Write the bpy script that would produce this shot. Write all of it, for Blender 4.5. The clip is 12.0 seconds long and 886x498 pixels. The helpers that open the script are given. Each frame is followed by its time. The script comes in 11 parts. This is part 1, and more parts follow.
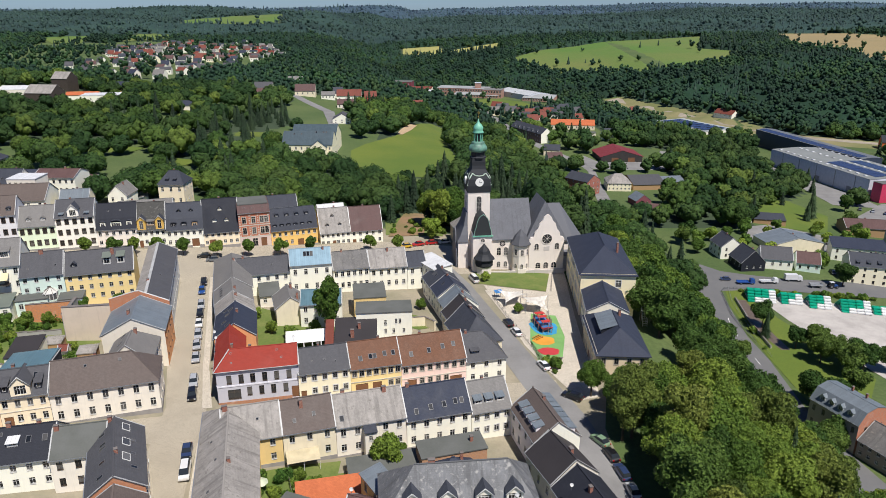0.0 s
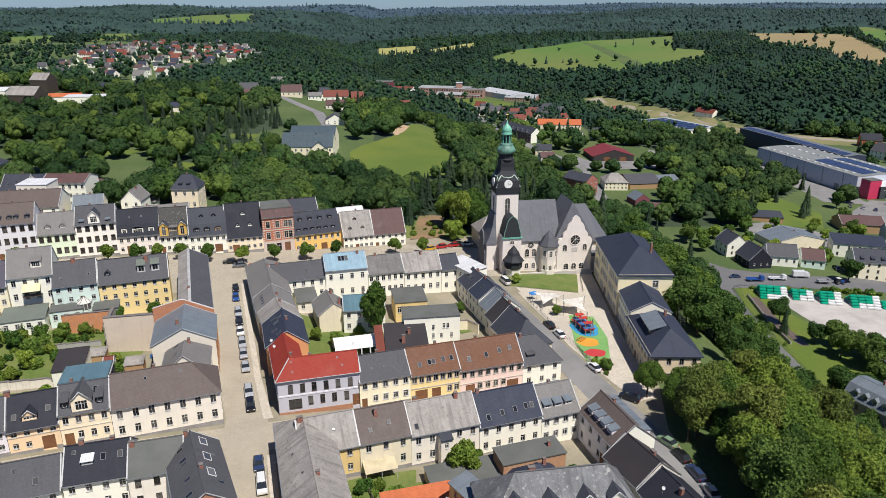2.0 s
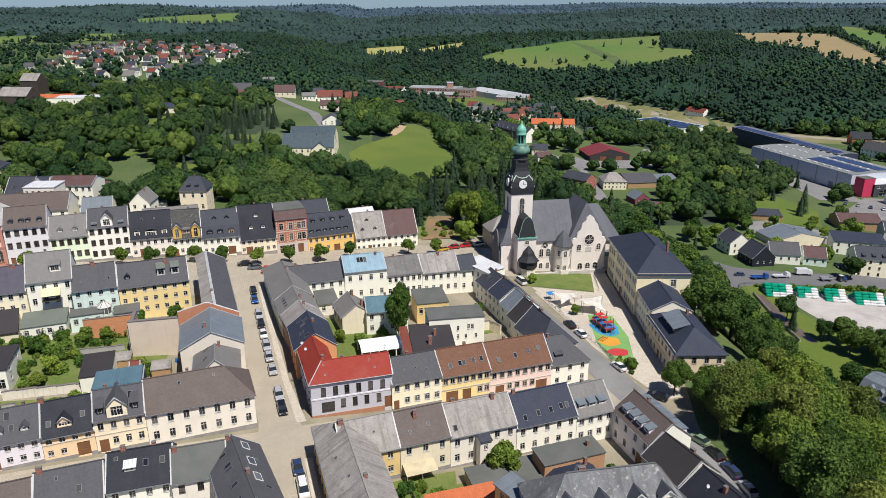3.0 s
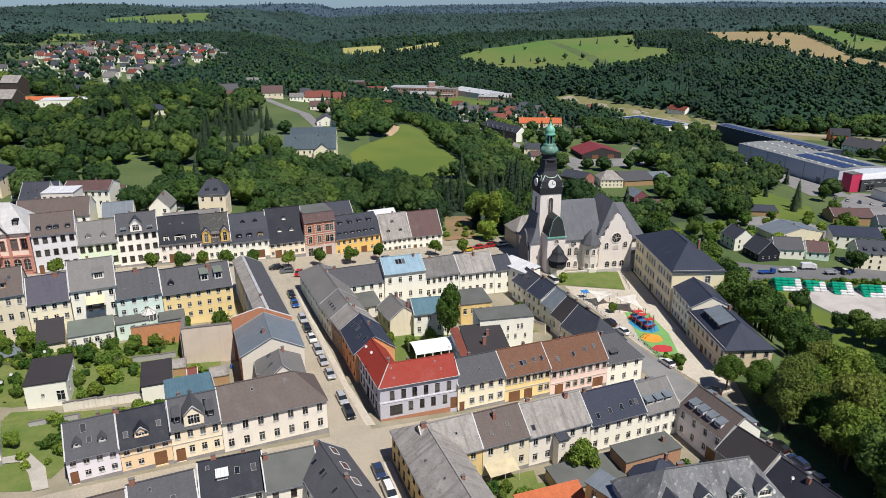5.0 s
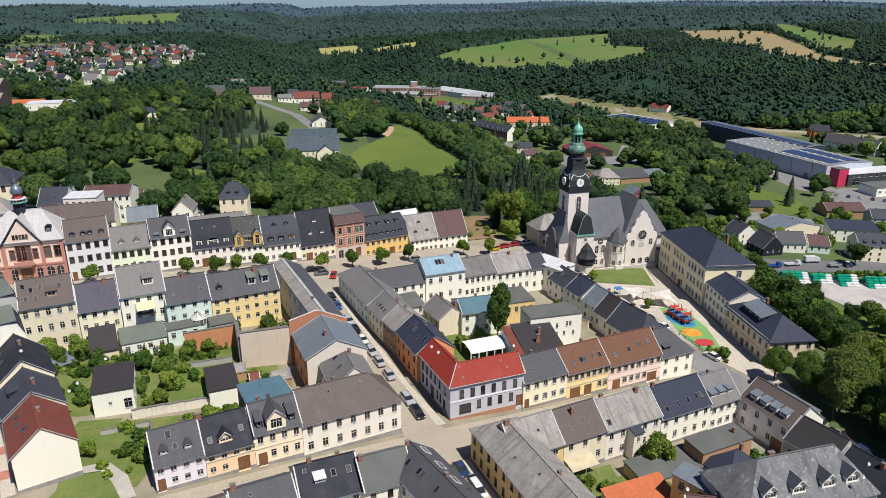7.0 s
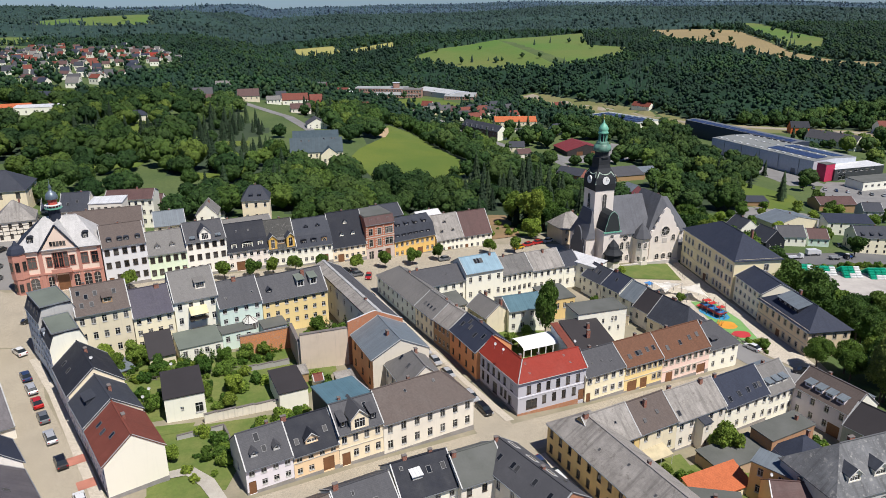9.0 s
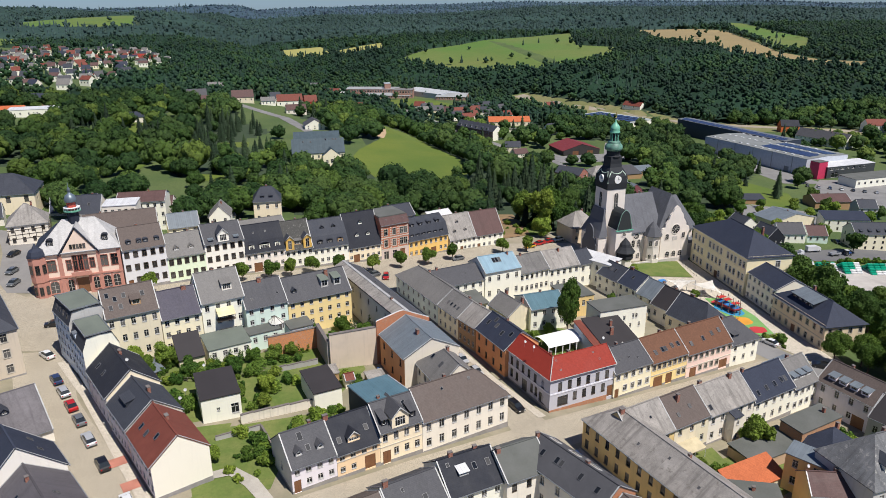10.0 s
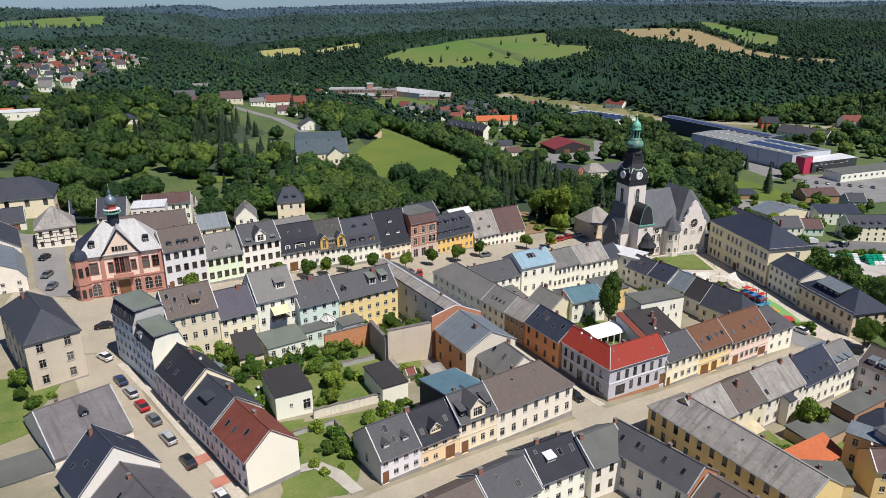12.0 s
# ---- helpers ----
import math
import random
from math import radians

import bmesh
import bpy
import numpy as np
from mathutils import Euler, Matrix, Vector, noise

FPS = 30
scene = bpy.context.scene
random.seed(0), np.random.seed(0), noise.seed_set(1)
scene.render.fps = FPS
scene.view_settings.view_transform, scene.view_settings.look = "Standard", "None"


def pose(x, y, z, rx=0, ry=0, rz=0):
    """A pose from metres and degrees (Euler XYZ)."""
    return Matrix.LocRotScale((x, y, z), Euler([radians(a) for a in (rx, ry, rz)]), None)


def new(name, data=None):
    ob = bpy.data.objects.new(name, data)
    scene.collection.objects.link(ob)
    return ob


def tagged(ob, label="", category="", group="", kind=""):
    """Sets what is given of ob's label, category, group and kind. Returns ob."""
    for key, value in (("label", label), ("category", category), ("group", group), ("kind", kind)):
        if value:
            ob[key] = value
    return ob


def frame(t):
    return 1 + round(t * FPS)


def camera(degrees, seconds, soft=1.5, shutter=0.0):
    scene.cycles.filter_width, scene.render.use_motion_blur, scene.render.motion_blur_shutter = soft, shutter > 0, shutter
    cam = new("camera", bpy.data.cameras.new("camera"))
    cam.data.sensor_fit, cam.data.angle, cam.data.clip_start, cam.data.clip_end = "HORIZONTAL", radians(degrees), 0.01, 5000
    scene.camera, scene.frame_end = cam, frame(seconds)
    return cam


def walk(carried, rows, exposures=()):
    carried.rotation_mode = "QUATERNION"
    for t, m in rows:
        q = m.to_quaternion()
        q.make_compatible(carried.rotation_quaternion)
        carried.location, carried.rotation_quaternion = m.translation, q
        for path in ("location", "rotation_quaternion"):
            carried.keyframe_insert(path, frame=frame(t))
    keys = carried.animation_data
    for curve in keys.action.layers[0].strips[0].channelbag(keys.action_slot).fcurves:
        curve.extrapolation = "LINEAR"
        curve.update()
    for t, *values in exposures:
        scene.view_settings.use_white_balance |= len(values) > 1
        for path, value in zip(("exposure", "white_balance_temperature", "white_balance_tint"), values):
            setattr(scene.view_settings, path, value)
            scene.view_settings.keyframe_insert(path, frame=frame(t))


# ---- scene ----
cam = camera(64.9, 12.0, soft=0.8)
METRES, EYE, TILT, LEAN, TURN = 110.0, 73.5, -19.2, 0.0, 0.0
ROWS = [
    (0.0, 0.0, 0.0, 0.0, -0.0, -0.0, 0.0),
    (0.5, -0.0398, 0.004, 0.0024, -0.61, -0.01, 0.18),
    (1.0, -0.0825, 0.0079, 0.005, -1.27, -0.03, 0.37),
    (1.5, -0.1219, 0.0112, 0.0072, -1.87, -0.04, 0.56),
    (2.0, -0.1649, 0.0141, 0.0096, -2.51, -0.06, 0.76),
    (2.5, -0.2044, 0.0166, 0.0116, -3.1, -0.07, 0.95),
    (3.0, -0.2473, 0.0192, 0.0137, -3.73, -0.11, 1.16),
    (5.0, -0.4139, 0.0291, 0.0223, -6.18, -0.24, 2.03),
    (5.5, -0.4538, 0.0314, 0.0242, -6.77, -0.27, 2.25),
    (6.0, -0.4973, 0.0342, 0.0262, -7.39, -0.31, 2.5),
    (6.5, -0.5377, 0.0365, 0.0283, -7.96, -0.34, 2.74),
    (7.0, -0.5812, 0.039, 0.0305, -8.58, -0.38, 2.97),
    (9.0, -0.748, 0.0498, 0.0391, -10.97, -0.52, 3.97),
    (9.5, -0.7875, 0.0527, 0.041, -11.53, -0.54, 4.21),
    (10.0, -0.8304, 0.0548, 0.0432, -12.15, -0.58, 4.45),
    (10.5, -0.8703, 0.0568, 0.0449, -12.73, -0.63, 4.68),
    (11.0, -0.9139, 0.0592, 0.0464, -13.34, -0.69, 4.89),
    (11.5, -0.9537, 0.0612, 0.0481, -13.9, -0.74, 5.12),
    (12.0, -0.9966, 0.0634, 0.0501, -14.52, -0.8, 5.33),
]
walk(cam, [(t, pose(0, 0, EYE, TILT, LEAN, TURN) @ pose(METRES * x, METRES * y, METRES * z, 90 + pitch, roll, yaw)) for t, x, y, z, yaw, pitch, roll in ROWS],
     exposures=[(0.0, 0.26), (12.0, 0.22)])

# ---- sky and sun ----
SUN = Vector((0.3, -0.48, 1.0)).normalized()
sky_world = bpy.data.worlds.new("sky")
scene.world = sky_world
sky_world.use_nodes = True
wn = sky_world.node_tree
sky = wn.nodes.new("ShaderNodeTexSky")
sky.sky_type = "NISHITA"
sky.sun_disc = False
sky.sun_elevation = math.asin(SUN.z)
sky.sun_rotation = math.atan2(SUN.x, SUN.y)
sky.altitude = 500
sky.ozone_density = 2.0
sky.air_density = 0.8
sky.dust_density = 0.3
cool = wn.nodes.new("ShaderNodeMix")
cool.data_type, cool.blend_type = "RGBA", "MULTIPLY"
cool.inputs[0].default_value = 1.0
cool.inputs[7].default_value = (0.7, 0.93, 1.36, 1)
wn.links.new(sky.outputs[0], cool.inputs[6])
wn.links.new(cool.outputs[2], wn.nodes["Background"].inputs[0])
wn.nodes["Background"].inputs[1].default_value = 0.05
sun = new("sun", bpy.data.lights.new("sun", "SUN"))
sun.data.energy = 5.0
sun.data.angle = radians(0.55)
sun.data.color = (1.0, 0.955, 0.905)
sun.matrix_world = Matrix.Translation((0, 0, 200)) @ SUN.to_track_quat("Z", "Y").to_matrix().to_4x4()


# ---- materials ----
def nodes_of(name):
    m = bpy.data.materials.new(name)
    m.use_nodes = True
    t = m.node_tree
    return m, t, t.nodes["Principled BSDF"], t.nodes, t.links


def mixed(n, l, fac, a, b, how="MIX"):
    """A colour mix node; fac, a and b are sockets or values. Returns its output."""
    k = n.new("ShaderNodeMix")
    k.data_type, k.blend_type = "RGBA", how
    for i, v in ((0, fac), (6, a), (7, b)):
        if isinstance(v, bpy.types.NodeSocket):
            l.new(v, k.inputs[i])
        else:
            k.inputs[i].default_value = v if i == 0 else (*v, 1)
    return k.outputs[2]


def ramp(n, l, src, lo, hi, a=0.0, b=1.0):
    k = n.new("ShaderNodeMapRange")
    l.new(src, k.inputs[0])
    for i, v in enumerate((lo, hi, a, b)):
        k.inputs[i + 1].default_value = v
    return k.outputs[0]


def noise_tex(n, l, vec, scale, detail=4.0, rough=0.55):
    k = n.new("ShaderNodeTexNoise")
    k.inputs["Scale"].default_value, k.inputs["Detail"].default_value, k.inputs["Roughness"].default_value = scale, detail, rough
    if vec is not None:
        l.new(vec, k.inputs["Vector"])
    return k.outputs["Fac"]


def place(n, l, uv=False, shift=True):
    """Object or UV coordinates in metres, shifted from thing to thing."""
    tc = n.new("ShaderNodeTexCoord")
    out = tc.outputs["UV" if uv else "Object"]
    if shift:
        info = n.new("ShaderNodeObjectInfo")
        mul = n.new("ShaderNodeMath")
        mul.operation = "MULTIPLY"
        l.new(info.outputs["Random"], mul.inputs[0])
        mul.inputs[1].default_value = 37.0
        add = n.new("ShaderNodeVectorMath")
        l.new(out, add.inputs[0])
        l.new(mul.outputs[0], add.inputs[1])
        return add.outputs[0]
    return out


def bumped(n, l, bsdf, height, strength, distance=0.02):
    k = n.new("ShaderNodeBump")
    k.inputs["Strength"].default_value, k.inputs["Distance"].default_value = strength, distance
    l.new(height, k.inputs["Height"])
    l.new(k.outputs[0], bsdf.inputs["Normal"])


MATS = {}


def plaster(c, dirt=0.28, rough=0.85):
    """Painted render with rain streaks and soft blotches."""
    key = ("plaster", c, dirt)
    if key in MATS:
        return MATS[key]
    c = tuple(min(0.85, x * 1.2) for x in c)
    dirt = dirt * 0.8
    m, t, b, n, l = nodes_of("plaster")
    v = place(n, l)
    blot = noise_tex(n, l, v, 0.45, 5)
    streak_map = n.new("ShaderNodeMapping")
    streak_map.inputs["Scale"].default_value = (2.2, 2.2, 0.16)
    l.new(v, streak_map.inputs["Vector"])
    streak = noise_tex(n, l, streak_map.outputs[0], 1.0, 4)
    fine = noise_tex(n, l, v, 9.0, 3)
    dark = tuple(x * 0.68 for x in c)
    col = mixed(n, l, ramp(n, l, blot, 0.45, 0.78, 0, dirt), c, dark)
    col = mixed(n, l, ramp(n, l, streak, 0.55, 0.8, 0, dirt * 1.1), col, tuple(x * 0.5 + 0.02 for x in c))
    col = mixed(n, l, ramp(n, l, fine, 0.3, 0.7, 0, 0.12), col, tuple(min(1, x * 1.15) for x in c))
    l.new(col, b.inputs["Base Color"])
    b.inputs["Roughness"].default_value = rough
    bumped(n, l, b, fine, 0.25)
    MATS[key] = m
    return m


def tiles(c, size=(0.34, 0.26), worn=0.24, rough=0.6, moss=None, rows=0.1, bump=0.35):
    """Slates or tiles laid in rows, each of its own shade, with weather stains running down."""
    key = ("tiles", c, size, worn)
    if key in MATS:
        return MATS[key]
    m, t, b, n, l = nodes_of("roof_tiles")
    v = place(n, l, uv=True)
    br = n.new("ShaderNodeTexBrick")
    l.new(v, br.inputs["Vector"])
    br.inputs["Scale"].default_value = 1.0
    br.inputs["Brick Width"].default_value, br.inputs["Row Height"].default_value = size
    br.inputs["Mortar Size"].default_value = 0.012
    br.inputs["Mortar Smooth"].default_value = 0.3
    br.inputs["Color1"].default_value = (*[x * (1 - rows * 0.6) for x in c], 1)
    br.inputs["Color2"].default_value = (*[min(1, x * (1 + rows)) for x in c], 1)
    br.inputs["Mortar"].default_value = (*[x * 0.72 for x in c], 1)
    blot = noise_tex(n, l, v, 0.35, 6, 0.65)
    st = n.new("ShaderNodeMapping")
    st.inputs["Scale"].default_value = (1.3, 0.1, 1)
    l.new(v, st.inputs["Vector"])
    streak = noise_tex(n, l, st.outputs[0], 1.0, 5)
    light = tuple(min(1, x * 1.5 + 0.01) for x in c)
    col = mixed(n, l, ramp(n, l, blot, 0.45, 0.72, 0, worn), br.outputs["Color"], light)
    col = mixed(n, l, ramp(n, l, streak, 0.5, 0.72, 0, worn), col, tuple(x * 0.45 for x in c))
    if moss:
        spots = noise_tex(n, l, v, 1.3, 7, 0.7)
        col = mixed(n, l, ramp(n, l, spots, 0.56, 0.68, 0, 0.8), col, moss)
    l.new(col, b.inputs["Base Color"])
    l.new(ramp(n, l, blot, 0.3, 0.7, rough - 0.1, rough + 0.15), b.inputs["Roughness"])
    b.inputs["Specular IOR Level"].default_value = 0.14
    bumped(n, l, b, br.outputs["Fac"], -bump, 0.02)
    MATS[key] = m
    return m


def plain(name, c, rough=0.6, metal=0.0, vary=0.15, scale=3.0, bump=0.1, second=None):
    key = ("plain", name, c)
    if key in MATS:
        return MATS[key]
    m, t, b, n, l = nodes_of(name)
    v = place(n, l)
    big = noise_tex(n, l, v, scale * 0.2, 5)
    fine = noise_tex(n, l, v, scale * 3, 4)
    col = mixed(n, l, ramp(n, l, big, 0.35, 0.7, 0, 1), c, second or tuple(x * (1 - vary * 2) for x in c))
    col = mixed(n, l, ramp(n, l, fine, 0.3, 0.7, 0, vary), col, tuple(min(1, x * 1.5) for x in c))
    l.new(col, b.inputs["Base Color"])
    b.inputs["Roughness"].default_value, b.inputs["Metallic"].default_value = rough, metal
    if bump:
        bumped(n, l, b, fine, bump)
    MATS[key] = m
    return m


def metal_roof(c, seam=0.55, rough=0.42):
    """Sheet metal with standing seams across the fall."""
    key = ("seam", c)
    if key in MATS:
        return MATS[key]
    m, t, b, n, l = nodes_of("sheet_metal")
    v = place(n, l, uv=True)
    w = n.new("ShaderNodeTexBrick")
    l.new(v, w.inputs["Vector"])
    w.offset = 0.0
    w.inputs["Scale"].default_value = 1.0
    w.inputs["Brick Width"].default_value, w.inputs["Row Height"].default_value = seam, 60.0
    w.inputs["Mortar Size"].default_value = 0.02
    w.inputs["Color1"].default_value = (*[x * 0.92 for x in c], 1)
    w.inputs["Color2"].default_value = (*[min(1, x * 1.1) for x in c], 1)
    w.inputs["Mortar"].default_value = (*[x * 0.6 for x in c], 1)
    blot = noise_tex(n, l, v, 0.5, 5)
    col = mixed(n, l, ramp(n, l, blot, 0.4, 0.75, 0, 0.4), w.outputs["Color"], tuple(min(1, x * 1.35 + 0.02) for x in c))
    l.new(col, b.inputs["Base Color"])
    b.inputs["Roughness"].default_value = rough
    bumped(n, l, b, w.outputs["Fac"], 0.6, 0.03)
    MATS[key] = m
    return m


def bricks(c, c2, mortar=(0.32, 0.22, 0.16), axis_scale=1.0):
    key = ("brick", c)
    if key in MATS:
        return MATS[key]
    m, t, b, n, l = nodes_of("brickwork")
    tc = n.new("ShaderNodeTexCoord")
    sep = n.new("ShaderNodeSeparateXYZ")
    l.new(tc.outputs["Object"], sep.inputs[0])
    add = n.new("ShaderNodeMath")
    l.new(sep.outputs[0], add.inputs[0])
    l.new(sep.outputs[1], add.inputs[1])
    com = n.new("ShaderNodeCombineXYZ")
    l.new(add.outputs[0], com.inputs[0])
    l.new(sep.outputs[2], com.inputs[1])
    br = n.new("ShaderNodeTexBrick")
    l.new(com.outputs[0], br.inputs["Vector"])
    br.inputs["Scale"].default_value = axis_scale
    br.inputs["Brick Width"].default_value, br.inputs["Row Height"].default_value, br.inputs["Mortar Size"].default_value = 0.25, 0.077, 0.008
    br.inputs["Color1"].default_value, br.inputs["Color2"].default_value, br.inputs["Mortar"].default_value = (*c, 1), (*c2, 1), (*mortar, 1)
    blot = noise_tex(n, l, tc.outputs["Object"], 0.6, 6, 0.65)
    col = mixed(n, l, ramp(n, l, blot, 0.55, 0.75, 0, 0.4), br.outputs["Color"], (0.5, 0.42, 0.35))
    l.new(col, b.inputs["Base Color"])
    b.inputs["Roughness"].default_value = 0.9
    bumped(n, l, b, br.outputs["Fac"], -0.4, 0.01)
    MATS[key] = m
    return m


def leafy(name, c1, c2, c3=None, glow=0.25, each=True, soft=False):
    """Leaves: a shade of its own for each clump and each tree, with light coming through."""
    m, t, b, n, l = nodes_of(name)
    geo = n.new("ShaderNodeNewGeometry")
    info = n.new("ShaderNodeObjectInfo")
    tc = n.new("ShaderNodeTexCoord")
    big = noise_tex(n, l, tc.outputs["Object"], 0.11, 4)
    col = mixed(n, l, geo.outputs["Random Per Island"], c1, c2)
    col = mixed(n, l, ramp(n, l, big, 0.35, 0.65, 0, 0.65), col, c3 or c2)
    if not each:
        wide = noise_tex(n, l, tc.outputs["Object"], 0.006, 3)
        col = mixed(n, l, ramp(n, l, wide, 0.4, 0.62, 0, 0.75), col, tuple(x * 0.6 for x in c1))
    # Noise spots darken the colour, painting in shaded gaps between leaf clumps.
    leaf_gaps = noise_tex(n, l, tc.outputs["Object"], 1.9 if each else 0.75, 4, 0.7)
    col = mixed(n, l, ramp(n, l, leaf_gaps, 0.4, 0.58, 0.3 if each else 0.65 if soft else 0.3, 1), tuple(x * 0.4 for x in c1), col)
    bumped(n, l, b, leaf_gaps, 0.2 if soft else 0.8, 0.5 if each else 1.0)
    hs = n.new("ShaderNodeHueSaturation")
    if each:
        own = info.outputs["Random"]
    else:
        tint = n.new("ShaderNodeAttribute")
        tint.attribute_name = "tree_tint"
        own = tint.outputs["Fac"]
    l.new(ramp(n, l, own, 0, 1, 0.475, 0.525), hs.inputs["Hue"])
    l.new(ramp(n, l, own, 0, 1, 1.12 if soft else 1.35, 0.86 if soft else 0.6), hs.inputs["Value"])
    l.new(col, hs.inputs["Color"])
    l.new(hs.outputs[0], b.inputs["Base Color"])
    b.inputs["Roughness"].default_value = 0.7
    b.inputs["Specular IOR Level"].default_value = 0.25
    tr = n.new("ShaderNodeBsdfTranslucent")
    l.new(hs.outputs[0], tr.inputs["Color"])
    mx = n.new("ShaderNodeMixShader")
    mx.inputs[0].default_value = glow
    l.new(b.outputs[0], mx.inputs[1])
    l.new(tr.outputs[0], mx.inputs[2])
    l.new(mx.outputs[0], n["Material Output"].inputs["Surface"])
    return m


GLASS = None


def glass():
    global GLASS
    if GLASS is None:
        m, t, b, n, l = nodes_of("window_glass")
        info = n.new("ShaderNodeObjectInfo")
        col = mixed(n, l, ramp(n, l, info.outputs["Random"], 0.3, 1.0, 0, 1), (0.012, 0.014, 0.017), (0.13, 0.125, 0.118))
        l.new(col, b.inputs["Base Color"])
        b.inputs["Roughness"].default_value = 0.06
        b.inputs["IOR"].default_value = 1.5
        GLASS = m
    return GLASS


WHITE_FRAME = plain("white_window_frame", (0.62, 0.61, 0.58), 0.45, vary=0.05)
BROWN_FRAME = plain("brown_window_frame", (0.075, 0.055, 0.042), 0.5, vary=0.1)
STONE_TRIM = plain("stone_trim", (0.55, 0.5, 0.42), 0.8)
ZINC = plain("zinc", (0.34, 0.36, 0.38), 0.42, 0.6, vary=0.12)
CHIMNEY_BRICK = bricks((0.28, 0.09, 0.06), (0.2, 0.07, 0.05))
RED_FRAME = plain("red_stone_surround", (0.34, 0.12, 0.085), 0.7, vary=0.15)
CAP = plain("concrete_cap", (0.16, 0.14, 0.13), 0.9)
SKYLIGHT_FRAME = plain("dark_skylight_frame", (0.1, 0.1, 0.105), 0.5, vary=0.1)
VERGE = plain("verge_sheet", (0.4, 0.4, 0.39), 0.5, vary=0.15)
WOOD_DOOR = plain("door_wood", (0.2, 0.09, 0.04), 0.55)

SLATE = tiles((0.046, 0.05, 0.062))
SLATE_BLUE = tiles((0.034, 0.04, 0.06), worn=0.2)
SLATE_BLACK = tiles((0.024, 0.026, 0.034), worn=0.15)
GREY_ROOF = tiles((0.165, 0.158, 0.15), worn=0.22)
GREY_ROOF_DARK = tiles((0.074, 0.074, 0.08), worn=0.18)
WORN_ROOF = tiles((0.25, 0.232, 0.212), worn=0.7, moss=(0.13, 0.118, 0.1))
BROWN_GREY = tiles((0.11, 0.088, 0.078), worn=0.14)
BROWN_TILE = tiles((0.135, 0.066, 0.04), worn=0.1, rows=0.14)
RED_TILE = tiles((0.25, 0.036, 0.024), worn=0.05, rows=0.08)
RUST_TILE = tiles((0.16, 0.05, 0.036), worn=0.3)
ORANGE_TILE = tiles((0.42, 0.12, 0.05), worn=0.2)
MAUVE_TILE = tiles((0.1, 0.06, 0.056), worn=0.3)
MOSSY = tiles((0.13, 0.125, 0.12), worn=0.5, moss=(0.22, 0.21, 0.18))
FELT = plain("roofing_felt", (0.105, 0.108, 0.1), 0.9, vary=0.12, scale=1.0, second=(0.075, 0.08, 0.07))
FELT_BLACK = plain("roofing_felt_black", (0.028, 0.024, 0.026), 0.8, vary=0.1, scale=1.0)
FELT_GREEN = plain("roofing_felt_green", (0.13, 0.15, 0.125), 0.85, vary=0.1, scale=1.0)
BLUE_METAL = metal_roof((0.2, 0.3, 0.36))
TEAL_METAL = metal_roof((0.08, 0.15, 0.18))
BLUE_GREY_METAL = metal_roof((0.13, 0.152, 0.17))
COPPER_GREEN = plain("green_copper", (0.16, 0.42, 0.3), 0.5, 0.0, vary=0.2, second=(0.1, 0.3, 0.22))
PALE_METAL = metal_roof((0.55, 0.55, 0.55))


# ---- geometry helpers ----
def smooth01(v):
    v = np.clip(v, 0.0, 1.0)
    return v * v * (3 - 2 * v)


def ground_z(x, y):
    """Height of the land: a tilted town terrace, a scarp to the river flats in the east, hills all round."""
    x, y = np.asarray(x, float), np.asarray(y, float)
    s = np.clip((-40 - x) / 60, 0, 1)
    yt = np.clip(y, 60, 240)
    town = -0.8 - 0.055 * (np.clip(x, -330, 80) + 46) + 0.018 * (yt - 117) * s
    north = smooth01((y - 240) / 110)
    town = town - 5.5 * north - 0.012 * np.clip(y - 330, 0, 1200)
    edge = 50 - 0.26 * np.clip(y - 230, 0, 1400)
    width = 46 + 0.11 * np.clip(y - 230, 0, 900)
    flats = -33.0 - 5.0 * smooth01((x - 130) / 120) - 5 * smooth01((y - 500) / 500)
    v = smooth01((x - edge) / width)
    z = town * (1 - v) + flats * v
    foot = np.interp(x, [-1200, -400, -200, 0, 120, 230, 300, 400, 900, 2600], [1300, 1330, 1250, 1120, 1000, 850, 690, 615, 420, 200])
    r = np.clip(y - foot, 0, None)
    z = z + np.interp(x, [-1500, -300, 300], [36, 46, 62]) * (1 - np.exp(-r / 420)) + np.interp(x, [-1500, 0, 1500], [0.001, 0.0055, 0.0125]) * r
    z = z + 20 * np.exp(-((x + 430) / 240) ** 2 - ((y - 1950) / 280) ** 2) + 16 * np.exp(-((x + 1100) / 420) ** 2 - ((y - 3000) / 420) ** 2)
    roll = 7 * np.sin(x * 0.0061 + 1.3) * np.sin(y * 0.0047 + 0.4) + 11 * np.sin(x * 0.0023 + 2.0) * np.sin(y * 0.0019)
    z = z + roll * smooth01((y - 900) / 900)
    z = z + 2.2 * np.sin(x * 0.03) * np.sin(y * 0.023) * smooth01((y - 260) / 200) * (1 - v)
    return z


def gz(x, y):
    return float(ground_z(x, y))


def part(name, bm, material, parent=None, label="", smooth=False):
    me = bpy.data.meshes.new(name)
    bm.to_mesh(me)
    bm.free()
    return part_mesh(name, me, material, parent, label, smooth)


def part_mesh(name, me, material, parent=None, label="", smooth=False):
    for m in material if isinstance(material, (list, tuple)) else [material]:
        if me.materials.find(m.name) < 0 or isinstance(material, (list, tuple)):
            me.materials.append(m)
    if smooth:
        me.polygons.foreach_set("use_smooth", [True] * len(me.polygons))
    ob = new(name, me)
    ob.parent = parent
    if label:
        ob["label"] = label
    return ob


